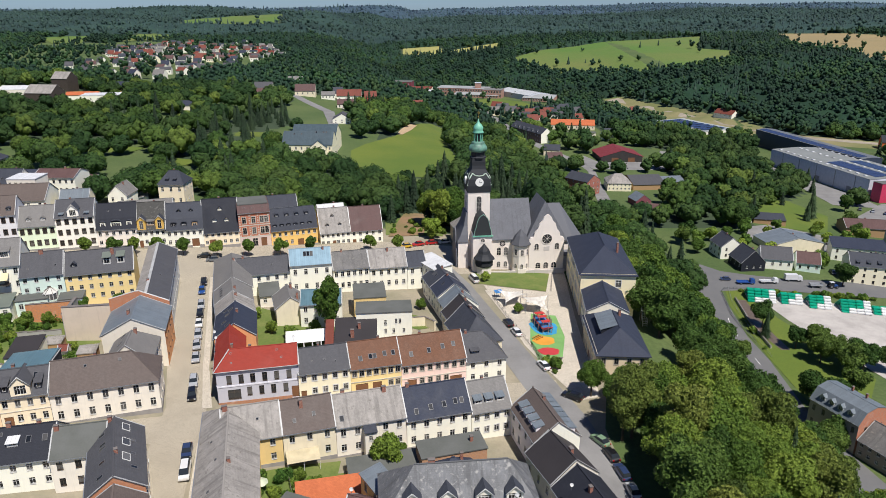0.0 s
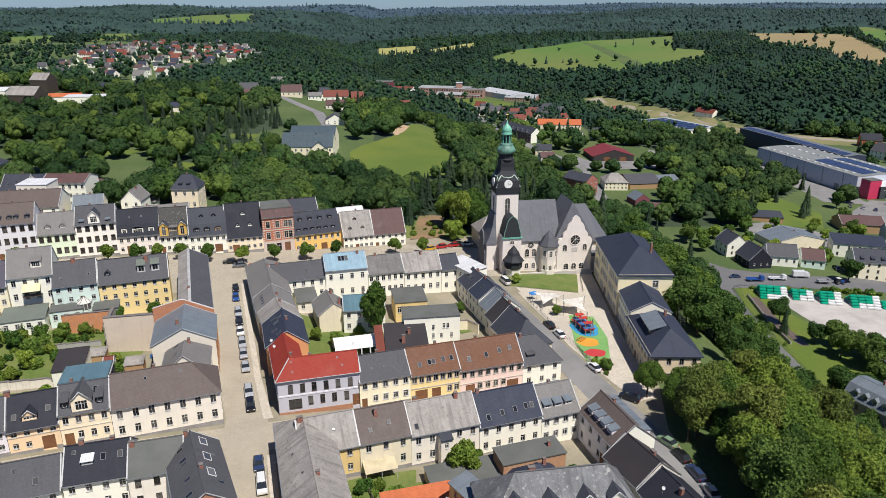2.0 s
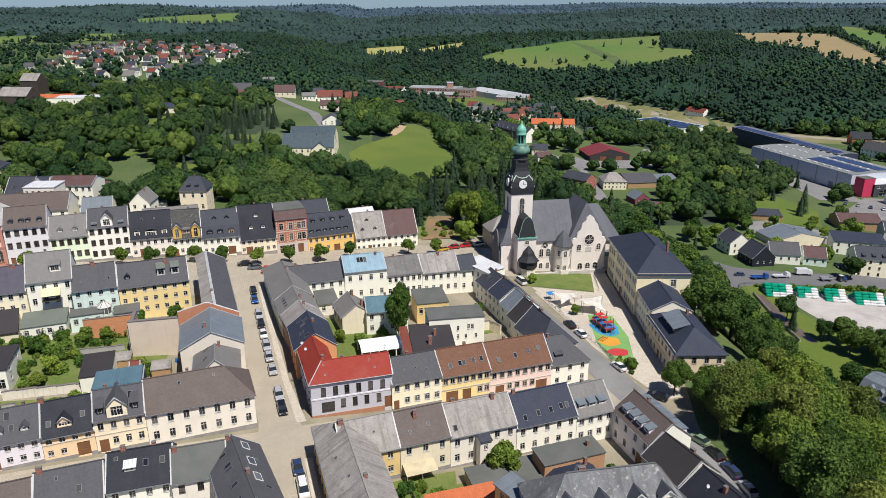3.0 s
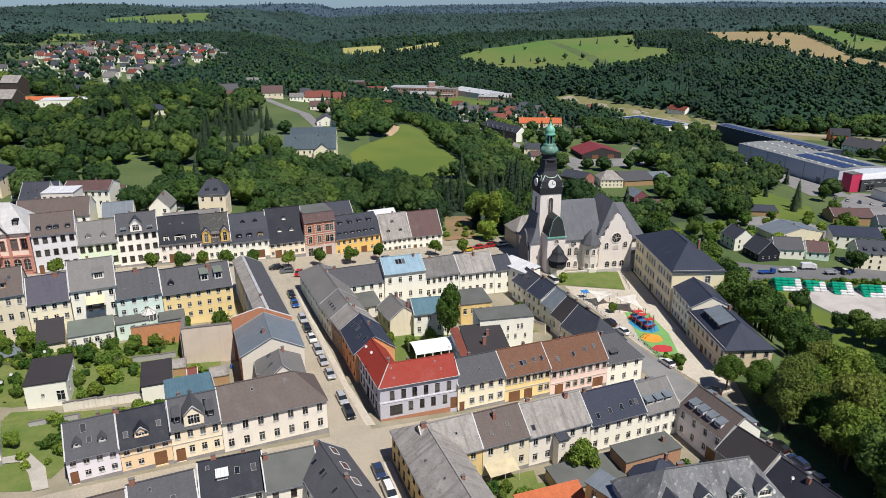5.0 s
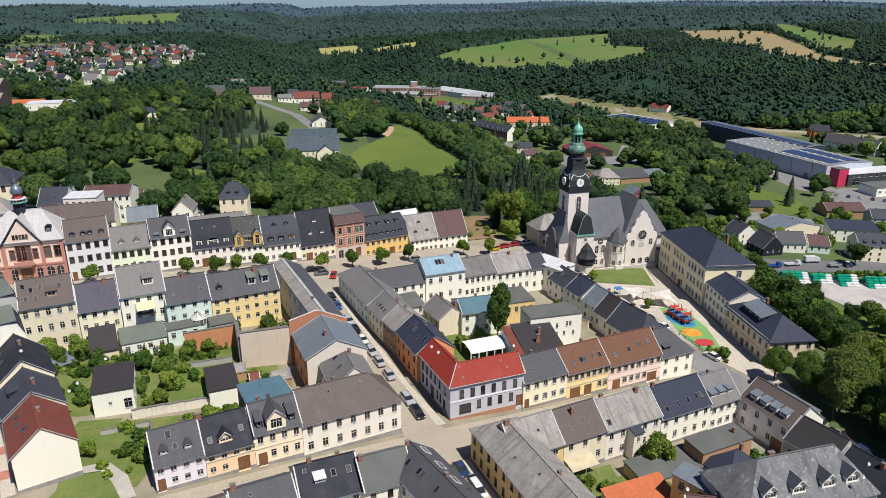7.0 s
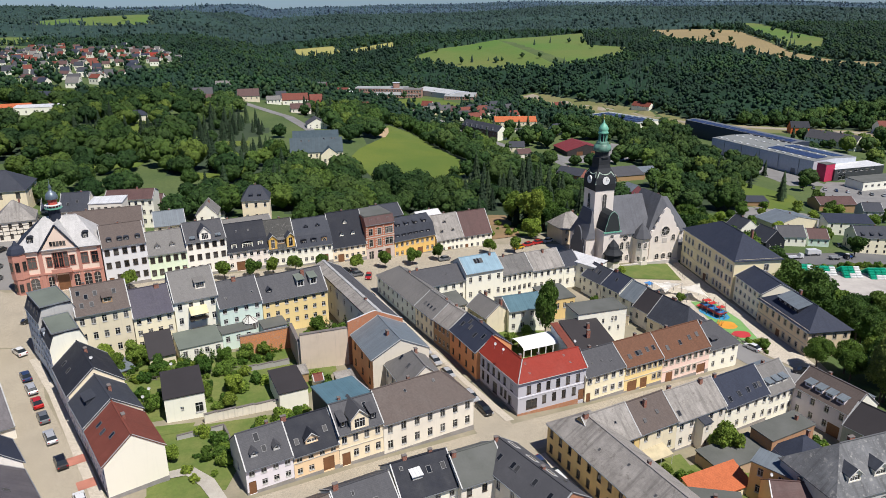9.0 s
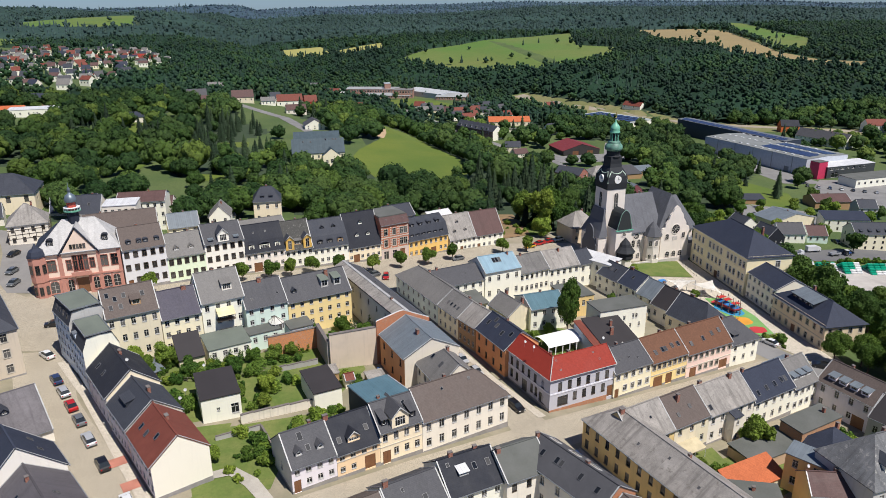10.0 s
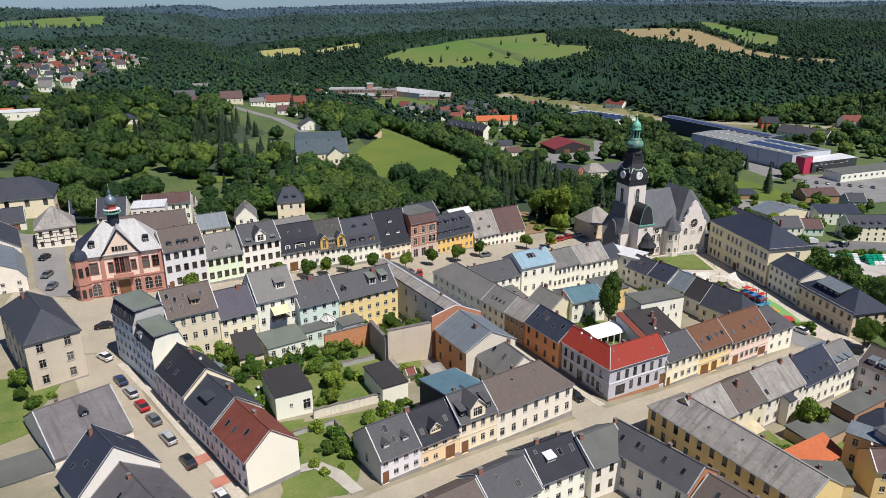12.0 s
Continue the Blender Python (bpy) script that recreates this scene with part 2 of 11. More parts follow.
def base_empty(name, x, y, z, rz=0.0, label="", category="", group="", kind=""):
    e = new(name)
    e.empty_display_size = 0.5
    e.matrix_world = Matrix.Translation((x, y, z)) @ Matrix.Rotation(rz, 4, "Z")
    return tagged(e, label, category, group, kind)


def box(bm, x0, x1, y0, y1, z0, z1, mi=0):
    v = [bm.verts.new(p) for p in ((x0, y0, z0), (x1, y0, z0), (x1, y1, z0), (x0, y1, z0), (x0, y0, z1), (x1, y0, z1), (x1, y1, z1), (x0, y1, z1))]
    for f in ((0, 3, 2, 1), (4, 5, 6, 7), (0, 1, 5, 4), (1, 2, 6, 5), (2, 3, 7, 6), (3, 0, 4, 7)):
        bm.faces.new([v[i] for i in f]).material_index = mi


def slab(bm, pts, th=0.16):
    """A sloping slab under the polygon pts (counter-clockwise from above), with metre UVs along and up the fall."""
    uv = bm.loops.layers.uv.verify()
    pts = [Vector(p) for p in pts]
    nrm = Vector((0, 0, 0))
    for i in range(len(pts)):
        nrm += (pts[i] - pts[0]).cross(pts[(i + 1) % len(pts)] - pts[0])
    nrm.normalize()
    if nrm.z < 0:
        pts.reverse()
        nrm = -nrm
    u = Vector((0, 0, 1)).cross(nrm)
    u = u.normalized() if u.length > 1e-4 else Vector((1, 0, 0))
    w = nrm.cross(u)
    top = [bm.verts.new(p) for p in pts]
    low = [bm.verts.new(p - Vector((0, 0, th))) for p in pts]
    faces = [bm.faces.new(top), bm.faces.new(low[::-1])]
    k = len(pts)
    for i in range(k):
        faces.append(bm.faces.new((top[i], low[i], low[(i + 1) % k], top[(i + 1) % k])))
    for f in faces:
        for lp in f.loops:
            lp[uv].uv = (lp.vert.co.dot(u), lp.vert.co.dot(w))


def loft(bm, rings, close=True):
    """Joins rings of points, each with the same count; caps both ends."""
    vs = [[bm.verts.new(p) for p in r] for r in rings]
    k = len(rings[0])
    for a, b in zip(vs, vs[1:]):
        for i in range(k):
            bm.faces.new((a[i], a[(i + 1) % k], b[(i + 1) % k], b[i]))
    if close:
        bm.faces.new(vs[0][::-1])
        bm.faces.new(vs[-1])


def ring(cx, cy, z, r, k, turn=0.0):
    return [(cx + r * math.cos(turn + 2 * math.pi * i / k), cy + r * math.sin(turn + 2 * math.pi * i / k), z) for i in range(k)]


def lathe(bm, cx, cy, profile, k=16, turn=0.0):
    """profile: (radius, z) from the bottom up."""
    loft(bm, [ring(cx, cy, z, r, k, turn) for r, z in profile])


def bar(bm, a, b, r, k=6):
    a, b = Vector(a), Vector(b)
    q = (b - a).to_track_quat("Z", "Y")
    loft(bm, [[tuple(c + q @ Vector((r * math.cos(2 * math.pi * i / k), r * math.sin(2 * math.pi * i / k), 0))) for i in range(k)] for c in (a, b)])


# ---- windows: one mesh for each size and style ----
WIN = {}


def window_mesh(w, h, style):
    """Frame and pane meshes, facing -y, centred on x, sill at z = 0."""
    key = (round(w, 2), round(h, 2), style)
    if key in WIN:
        return WIN[key]
    b = bmesh.new()
    f = 0.05
    trim = 0.15 if "trim" in style else 0.0
    xs = [-w / 2, -w / 2 + f, w / 2 - f, w / 2]
    zs = [0.0, f, h - f, h]
    cross = "plain" not in style
    if cross:
        xs[2:2] = [-0.025, 0.025]
        zs[2:2] = [h * 0.66, h * 0.66 + 0.05]
    if trim:
        xs = [-w / 2 - trim] + xs + [w / 2 + trim]
        zs = zs + [h + trim * 1.2]
    if "sill" in style:
        zs = [-0.1] + zs

    def depth_at(x, z):
        """How far each cell of the moulding stands back; None where it is open."""
        if z < 0:
            return -0.09
        if z > h or abs(x) > w / 2:
            return -0.05
        if x < -w / 2 + f or x > w / 2 - f or z < f or z > h - f:
            return 0.1
        return 0.1 if cross and (abs(x) < 0.025 or abs(z - h * 0.66 - 0.025) < 0.025) else None

    at = {}

    def vert(x, y, z):
        key = (round(x, 4), round(y, 4), round(z, 4))
        if key not in at:
            at[key] = b.verts.new((x, y, z))
        return at[key]

    cells = {}
    for i in range(len(xs) - 1):
        for j in range(len(zs) - 1):
            y = depth_at((xs[i] + xs[i + 1]) / 2, (zs[j] + zs[j + 1]) / 2)
            cells[i, j] = 0.16 if y is None else y
            if y is None and "far" in style:
                y = 0.16
                b.faces.new((vert(xs[i], y, zs[j]), vert(xs[i + 1], y, zs[j]), vert(xs[i + 1], y, zs[j + 1]), vert(xs[i], y, zs[j + 1]))).material_index = 1
            elif y is not None:
                b.faces.new((vert(xs[i], y, zs[j]), vert(xs[i + 1], y, zs[j]), vert(xs[i + 1], y, zs[j + 1]), vert(xs[i], y, zs[j + 1])))
    for (i, j), y in cells.items():
        for k, m, edge in ((i + 1, j, ((xs[i + 1], zs[j]), (xs[i + 1], zs[j + 1]))), (i, j + 1, ((xs[i], zs[j + 1]), (xs[i + 1], zs[j + 1])))):
            y2 = cells.get((k, m), 0.02 if y < 0 else y)
            if abs(y - y2) > 1e-4:
                (xa, za), (xb, zb_) = edge
                b.faces.new((vert(xa, y, za), vert(xb, y, zb_), vert(xb, y2, zb_), vert(xa, y2, za)))
    bmesh.ops.recalc_face_normals(b, faces=b.faces[:])
    fm = bpy.data.meshes.new("window")
    b.to_mesh(fm)
    b.free()
    fm.materials.append(RED_FRAME if "red" in style else BROWN_FRAME if "brown" in style else STONE_TRIM if "stone" in style else WHITE_FRAME)
    if "far" in style:
        fm.materials.append(glass())
    b = bmesh.new()
    b.faces.new([b.verts.new(p) for p in ((-w / 2 + f, 0.135, f), (w / 2 - f, 0.135, f), (w / 2 - f, 0.135, h - f), (-w / 2 + f, 0.135, h - f))])
    pm = bpy.data.meshes.new("pane")
    b.to_mesh(pm)
    b.free()
    pm.materials.append(glass())
    WIN[key] = fm, pm
    return WIN[key]


def put_window(parent, m, w, h, style="sill", name="window", pane=True):
    fm, pm = window_mesh(w, h, style)
    ob = new(name, fm)
    ob.parent = parent
    ob.matrix_local = m
    if pane and "far" not in style:
        p = new("pane", pm)
        p.parent = ob
    return ob


def facade(bm, org, d, out, length, z0, z1, holes, mi=0, deep=0.17):
    """A wall of one side with through openings and their reveals. holes: (s0, s1, za, zb)."""
    org, d, out = Vector((*org, 0)), Vector((*d, 0)), Vector((*out, 0))
    xs = sorted({0.0, length, *[h[0] for h in holes], *[h[1] for h in holes]})
    zs = sorted({z0, z1, *[h[2] for h in holes], *[h[3] for h in holes]})
    at = {}

    def vert(s, z, inset=0.0):
        key = (round(s, 4), round(z, 4), inset)
        if key not in at:
            at[key] = bm.verts.new(org + d * s - out * inset + Vector((0, 0, z)))
        return at[key]

    for xa, xb in zip(xs, xs[1:]):
        for za, zb in zip(zs, zs[1:]):
            cx, cz = (xa + xb) / 2, (za + zb) / 2
            if any(h[0] < cx < h[1] and h[2] < cz < h[3] for h in holes):
                continue
            bm.faces.new((vert(xa, za), vert(xb, za), vert(xb, zb), vert(xa, zb))).material_index = mi
    for s0, s1, za, zb in holes:
        c = [(s0, za), (s1, za), (s1, zb), (s0, zb)]
        for (a, b), (e, f) in zip(c, c[1:] + c[:1]):
            bm.faces.new((vert(a, b), vert(a, b, deep), vert(e, f, deep), vert(e, f))).material_index = mi


SIDES = {"front": 0, "right": 1, "back": 2, "left": 3}


def side_frame(side, w, d):
    return {"front": ((0, 0), (1, 0), (0, -1), w), "right": ((w, 0), (0, 1), (1, 0), d), "back": ((w, d), (-1, 0), (0, 1), w), "left": ((0, d), (0, -1), (-1, 0), d)}[side]


def auto_windows(length, height, cols, rows, ww=1.0, wh=None, base=0.5, storey=None):
    st = storey or (height - base) / rows
    wh = wh or min(1.5, st * 0.45)
    out = []
    for r in range(rows):
        for c in range(cols):
            s = length * (c + 0.5) / cols
            z = base + r * st + (st - wh) * 0.5
            out.append((s - ww / 2, s + ww / 2, z, z + wh))
    return out


def house(label, p0, p1, depth, ze, zr, wall, roof, zb=None, wins=None, kind="gable", hip=(0, 0), ridge=0.5, over=0.3, chim=(), dorm=(), sky=(),
          style="sill", ww=0.92, wh=None, doors=(), plinth=None, gable_wall=None, mans=None, name="house", category="house", group="", end_style=None, trims=(), zback=None, verge=None, base=0.6, lite=False, own_roof=False, white_sky=()):
    """A house whose front eaves run from p0 (left, seen from outside) to p1. ze, zr: heights of eaves and ridge above the datum.
    wins: side -> (columns, rows). Walls, roof, windows, dormers and chimneys are parts of their own."""
    dx, dy = p1[0] - p0[0], p1[1] - p0[1]
    w, ang, d = math.hypot(dx, dy), math.atan2(dy, dx), depth
    if zb is None:
        zb = gz((p0[0] + p1[0]) / 2 - dy / w * d / 2, (p0[1] + p1[1]) / 2 + dx / w * d / 2)
    root = base_empty(name, p0[0], p0[1], zb, ang, label, category, group)
    if lite or min(p0[1], p1[1]) > 150:
        style += " far"
    if not chim and not lite and kind in ("gable", "hip") and w > 6 and category == "house":
        chim = [(w * (0.25 + 0.5 * ((p0[0] * 7.3) % 1.0)), d * ridge + 0.5)]
    he, hr = ze - zb, zr - zb
    hb = (zback - zb) if zback is not None else he
    yr = d * ridge
    wins = dict(wins or {})
    wb, allw = bmesh.new(), []
    for side in SIDES:
        org, dr, out, length = side_frame(side, w, d)
        top = hb if side == "back" else (min(he, hb) if side in ("left", "right") else he)
        spec = wins.get(side)
        holes = []
        if spec:
            if isinstance(spec, list):
                holes = [h for h in spec]
            else:
                holes = auto_windows(length, top, spec[0], spec[1], spec[2] if len(spec) > 2 else ww, spec[3] if len(spec) > 3 else wh, base)
        dd = [(s, dw, dh) for ds, s, dw, dh in doors if ds == side]
        for s, dw, dh in dd:
            holes = [h for h in holes if h[1] < s - dw / 2 - 0.05 or h[0] > s + dw / 2 + 0.05 or h[2] > dh + 0.1]
        allw.append((side, holes, dd))
        facade(wb, org, dr, out, length, -2.5, top, holes + [(s - dw / 2, s + dw / 2, 0.05, dh) for s, dw, dh in dd], mi=0 if side in ("front", "back") or gable_wall is None else 1)
    gi = 0 if gable_wall is None else 1
    if kind == "gable":
        for x, flip in ((0, 1), (w, 0)):
            t = [wb.verts.new((x, 0, min(he, hb))), wb.verts.new((x, d, min(he, hb))), wb.verts.new((x, d, hb)), wb.verts.new((x, yr, hr - 0.05)), wb.verts.new((x, 0, he))]
            try:
                wb.faces.new(t if not flip else t[::-1]).material_index = gi
            except ValueError:
                pass
    elif kind == "hip":
        for x, flip, closed in ((0, 1, hip[0]), (w, 0, hip[1])):
            if not closed:
                t = [wb.verts.new((x, 0, he)), wb.verts.new((x, d, hb)), wb.verts.new((x, yr, hr - 0.05))]
                wb.faces.new(t if not flip else t[::-1]).material_index = gi
    elif kind == "pent":
        for x, flip in ((0, 1), (w, 0)):
            t = [wb.verts.new((x, 0, he)), wb.verts.new((x, d, he)), wb.verts.new((x, d, hr - 0.05))]
            wb.faces.new(t if not flip else t[::-1]).material_index = gi
        t = [wb.verts.new(p) for p in ((0, d, he), (w, d, he), (w, d, hr - 0.05), (0, d, hr - 0.05))]
        wb.faces.new(t)
    elif kind == "mansard":
        a, hm = mans
        for x, flip in ((0, 1), (w, 0)):
            t = [wb.verts.new(p) for p in ((x, 0, he), (x, d, he), (x, d - a, hm - zb), (x, yr, hr - 0.05), (x, a, hm - zb))]
            wb.faces.new(t if not flip else t[::-1]).material_index = gi
    wall_ob = part("wall", wb, [wall] if gable_wall is None else [wall, gable_wall], root)
    if plinth is not None:
        pb = bmesh.new()
        gaps = sorted((s - dw / 2, s + dw / 2) for ds, s, dw, dh in doors if ds == "front")
        at = -0.04
        for g0, g1 in gaps + [(w + 0.04, None)]:
            box(pb, at, g0, -0.05, -0.003, -2, 0.55)
            at = g1
        box(pb, w + 0.003, w + 0.05, -0.05, d, -2, 0.55)
        box(pb, -0.05, -0.003, -0.05, d, -2, 0.55)
        part("plinth", pb, plinth, root)
    for side, holes, dd in allw:
        org, dr, out, length = side_frame(side, w, d)
        rot = Matrix.Rotation(SIDES[side] * math.pi / 2, 4, "Z")
        for s0, s1, za, zt in holes:
            s = (s0 + s1) / 2
            put_window(root, Matrix.Translation((org[0] + dr[0] * s, org[1] + dr[1] * s, za)) @ rot, s1 - s0, zt - za, style)
        for s, dw, dh in dd:
            b = bmesh.new()
            box(b, -dw / 2, dw / 2, 0.1, 0.16, 0.05, dh)
            for q in (-0.25, 0.25):
                box(b, q * dw - dw * 0.17, q * dw + dw * 0.17, 0.07, 0.1, 0.35, dh * 0.45)
                box(b, q * dw - dw * 0.17, q * dw + dw * 0.17, 0.07, 0.1, dh * 0.52, dh * 0.9)
            ob = part("door", b, WOOD_DOOR, root)
            ob.matrix_local = Matrix.Translation((org[0] + dr[0] * s, org[1] + dr[1] * s, 0)) @ rot
    if not lite and category == "house" and kind != "flat":
        b = bmesh.new()
        bar(b, (w - 0.22, -0.1, 0.0), (w - 0.22, -0.1, he - 0.45), 0.055, 6)
        bar(b, (w - 0.22, -0.1, he - 0.45), (w - 0.22, -over - 0.05, he - over * 0.8), 0.055, 6)
        bmesh.ops.remove_doubles(b, verts=b.verts[:], dist=0.12)
        part("downpipe", b, ZINC, root)
    for z, hgt in trims:
        b = bmesh.new()
        box(b, -0.03, w + 0.03, -0.09, -0.003, z, z + hgt)
        part("cornice", b, STONE_TRIM if end_style is None else end_style, root)
    rb = bmesh.new()
    sl = (hr - he) / max(0.1, yr)
    sb = (hr - hb) / max(0.1, d - yr)
    o = over
    g = 0.12 if verge is None else verge
    if kind == "gable":
        slab(rb, [(-g, -o, he - o * sl), (w + g, -o, he - o * sl), (w + g, yr, hr), (-g, yr, hr)])
        slab(rb, [(w + g, d + o, hb - o * sb), (-g, d + o, hb - o * sb), (-g, yr, hr), (w + g, yr, hr)])
    elif kind == "hip":
        hl, hh = hip
        a, b_, c, e = (-o if hl else -g, -o, he - o * sl), (w + (o if hh else g), -o, he - o * sl), (w + (o if hh else g), d + o, hb - o * sb), (-o if hl else -g, d + o, hb - o * sb)
        r0, r1 = (hl if hl else -g, yr, hr), (w - hh if hh else w + g, yr, hr)
        slab(rb, [a, b_, r1, r0])
        slab(rb, [c, e, r0, r1])
        if hl:
            slab(rb, [e, a, r0])
        if hh:
            slab(rb, [b_, c, r1])
    elif kind == "mansard":
        a, hm = mans
        hm -= zb
        for s in (0, 1):
            y = (lambda q: q) if s == 0 else (lambda q: d - q)
            slab(rb, [(-g, y(-o), he - 0.1), (w + g, y(-o), he - 0.1), (w + g, y(a), hm), (-g, y(a), hm)])
            slab(rb, [(-g, y(a), hm), (w + g, y(a), hm), (w + g, yr, hr), (-g, yr, hr)])
    elif kind == "pent":
        slab(rb, [(-g, -o, he - o * (hr - he) / d), (w + g, -o, he - o * (hr - he) / d), (w + g, d + o, hr + o * (hr - he) / d), (-g, d + o, hr + o * (hr - he) / d)])
    elif kind == "flat":
        slab(rb, [(-0.15, -0.15, he + 0.12), (w + 0.15, -0.15, he + 0.12), (w + 0.15, d + 0.15, hr + 0.12), (-0.15, d + 0.15, hr + 0.12)], 0.2)
    bmesh.ops.remove_doubles(rb, verts=rb.verts[:], dist=0.002)
    if own_roof:
        rb.free()
    else:
        part("roof", rb, roof, root)
    if kind in ("gable", "hip") and not lite and not own_roof:
        # pale verge strips where roofs of the row meet
        for x, free, up in ((-g, kind == "gable" or not hip[0], 0.05), (w + g - 0.2, kind == "gable" or not hip[1], 0.075)):
            if free:
                b = bmesh.new()
                slab(b, [(x, -o, he - o * sl + up), (x + 0.2, -o, he - o * sl + up), (x + 0.2, yr, hr + up), (x, yr, hr + up)], 0.1)
                slab(b, [(x + 0.2, d + o, hb - o * sb + up), (x, d + o, hb - o * sb + up), (x, yr, hr + up), (x + 0.2, yr, hr + up)], 0.1)
                bmesh.ops.remove_doubles(b, verts=b.verts[:], dist=0.002)
                part("verge", b, VERGE, root)
    if kind in ("gable", "hip", "mansard") and not lite and not own_roof:
        b = bmesh.new()
        zz = he - o * sl if kind != "mansard" else he - 0.1
        box(b, -g, w + g, -o - 0.13, -o - 0.01, zz - 0.16, zz - 0.03)
        part("gutter", b, ZINC, root)
        b = bmesh.new()
        x0, x1 = (hip[0] or -g, w - hip[1] if hip[1] else w + g) if kind == "hip" else (-g, w + g)
        box(b, x0, x1, yr - 0.13, yr + 0.13, hr - 0.08, hr + 0.06)
        part("ridge_cap", b, roof, root)

    def slope(y):
        if kind == "mansard":
            a, hm = mans
            return he + (hm - zb - he) * y / a if y < a else hm - zb + (hr - hm + zb) * (y - a) / (yr - a)
        if kind == "pent":
            return he + (hr - he) * y / d
        return he + sl * y if y <= yr else hr - sb * (y - yr)

    for cx, cy, *more in chim:
        b = bmesh.new()
        cw, chh = (more + [0.55, 0.9])[:2] if more else (0.5, 0.8)
        zt = max(slope(cy) + chh * 0.8, hr + 0.35)
        box(b, cx - cw / 2, cx + cw / 2, cy - 0.26, cy + 0.26, slope(cy) - 0.5, zt)
        ch = part("chimney", b, CHIMNEY_BRICK, root, "red brick chimney")
        b = bmesh.new()
        box(b, cx - cw / 2 - 0.05, cx + cw / 2 + 0.05, cy - 0.31, cy + 0.31, zt, zt + 0.08)
        part("cap", b, CAP, ch)
    for dd in dorm:
        dormer(root, dd, slope, sl if kind != "mansard" else None, d)
    for sx, sy, *sz in list(sky) + list(white_sky):
        pale = (sx, sy, *sz) in white_sky
        sw, sh = sz if sz else (0.8, 1.15)
        dz = slope(sy + 0.3) - slope(sy - 0.3)
        tilt = math.atan2(dz, 0.6)
        m = Matrix.Translation((sx, sy, slope(sy))) @ Matrix.Rotation(tilt, 4, "X")
        b = bmesh.new()
        f = 0.08
        box(b, -sw / 2, sw / 2, -sh / 2, -sh / 2 + f, -0.05, 0.1)
        box(b, -sw / 2, sw / 2, sh / 2 - f, sh / 2, -0.05, 0.1)
        box(b, -sw / 2, -sw / 2 + f, -sh / 2 + f, sh / 2 - f, -0.05, 0.1)
        box(b, sw / 2 - f, sw / 2, -sh / 2 + f, sh / 2 - f, -0.05, 0.1)
        s = part("skylight", b, WHITE_FRAME if pale else SKYLIGHT_FRAME, root)
        s.matrix_local = m
        b = bmesh.new()
        b.faces.new([b.verts.new(p) for p in ((-sw / 2 + f, -sh / 2 + f, 0.06), (sw / 2 - f, -sh / 2 + f, 0.06), (sw / 2 - f, sh / 2 - f, 0.06), (-sw / 2 + f, sh / 2 - f, 0.06))])
        part("pane", b, glass(), s)
    return root


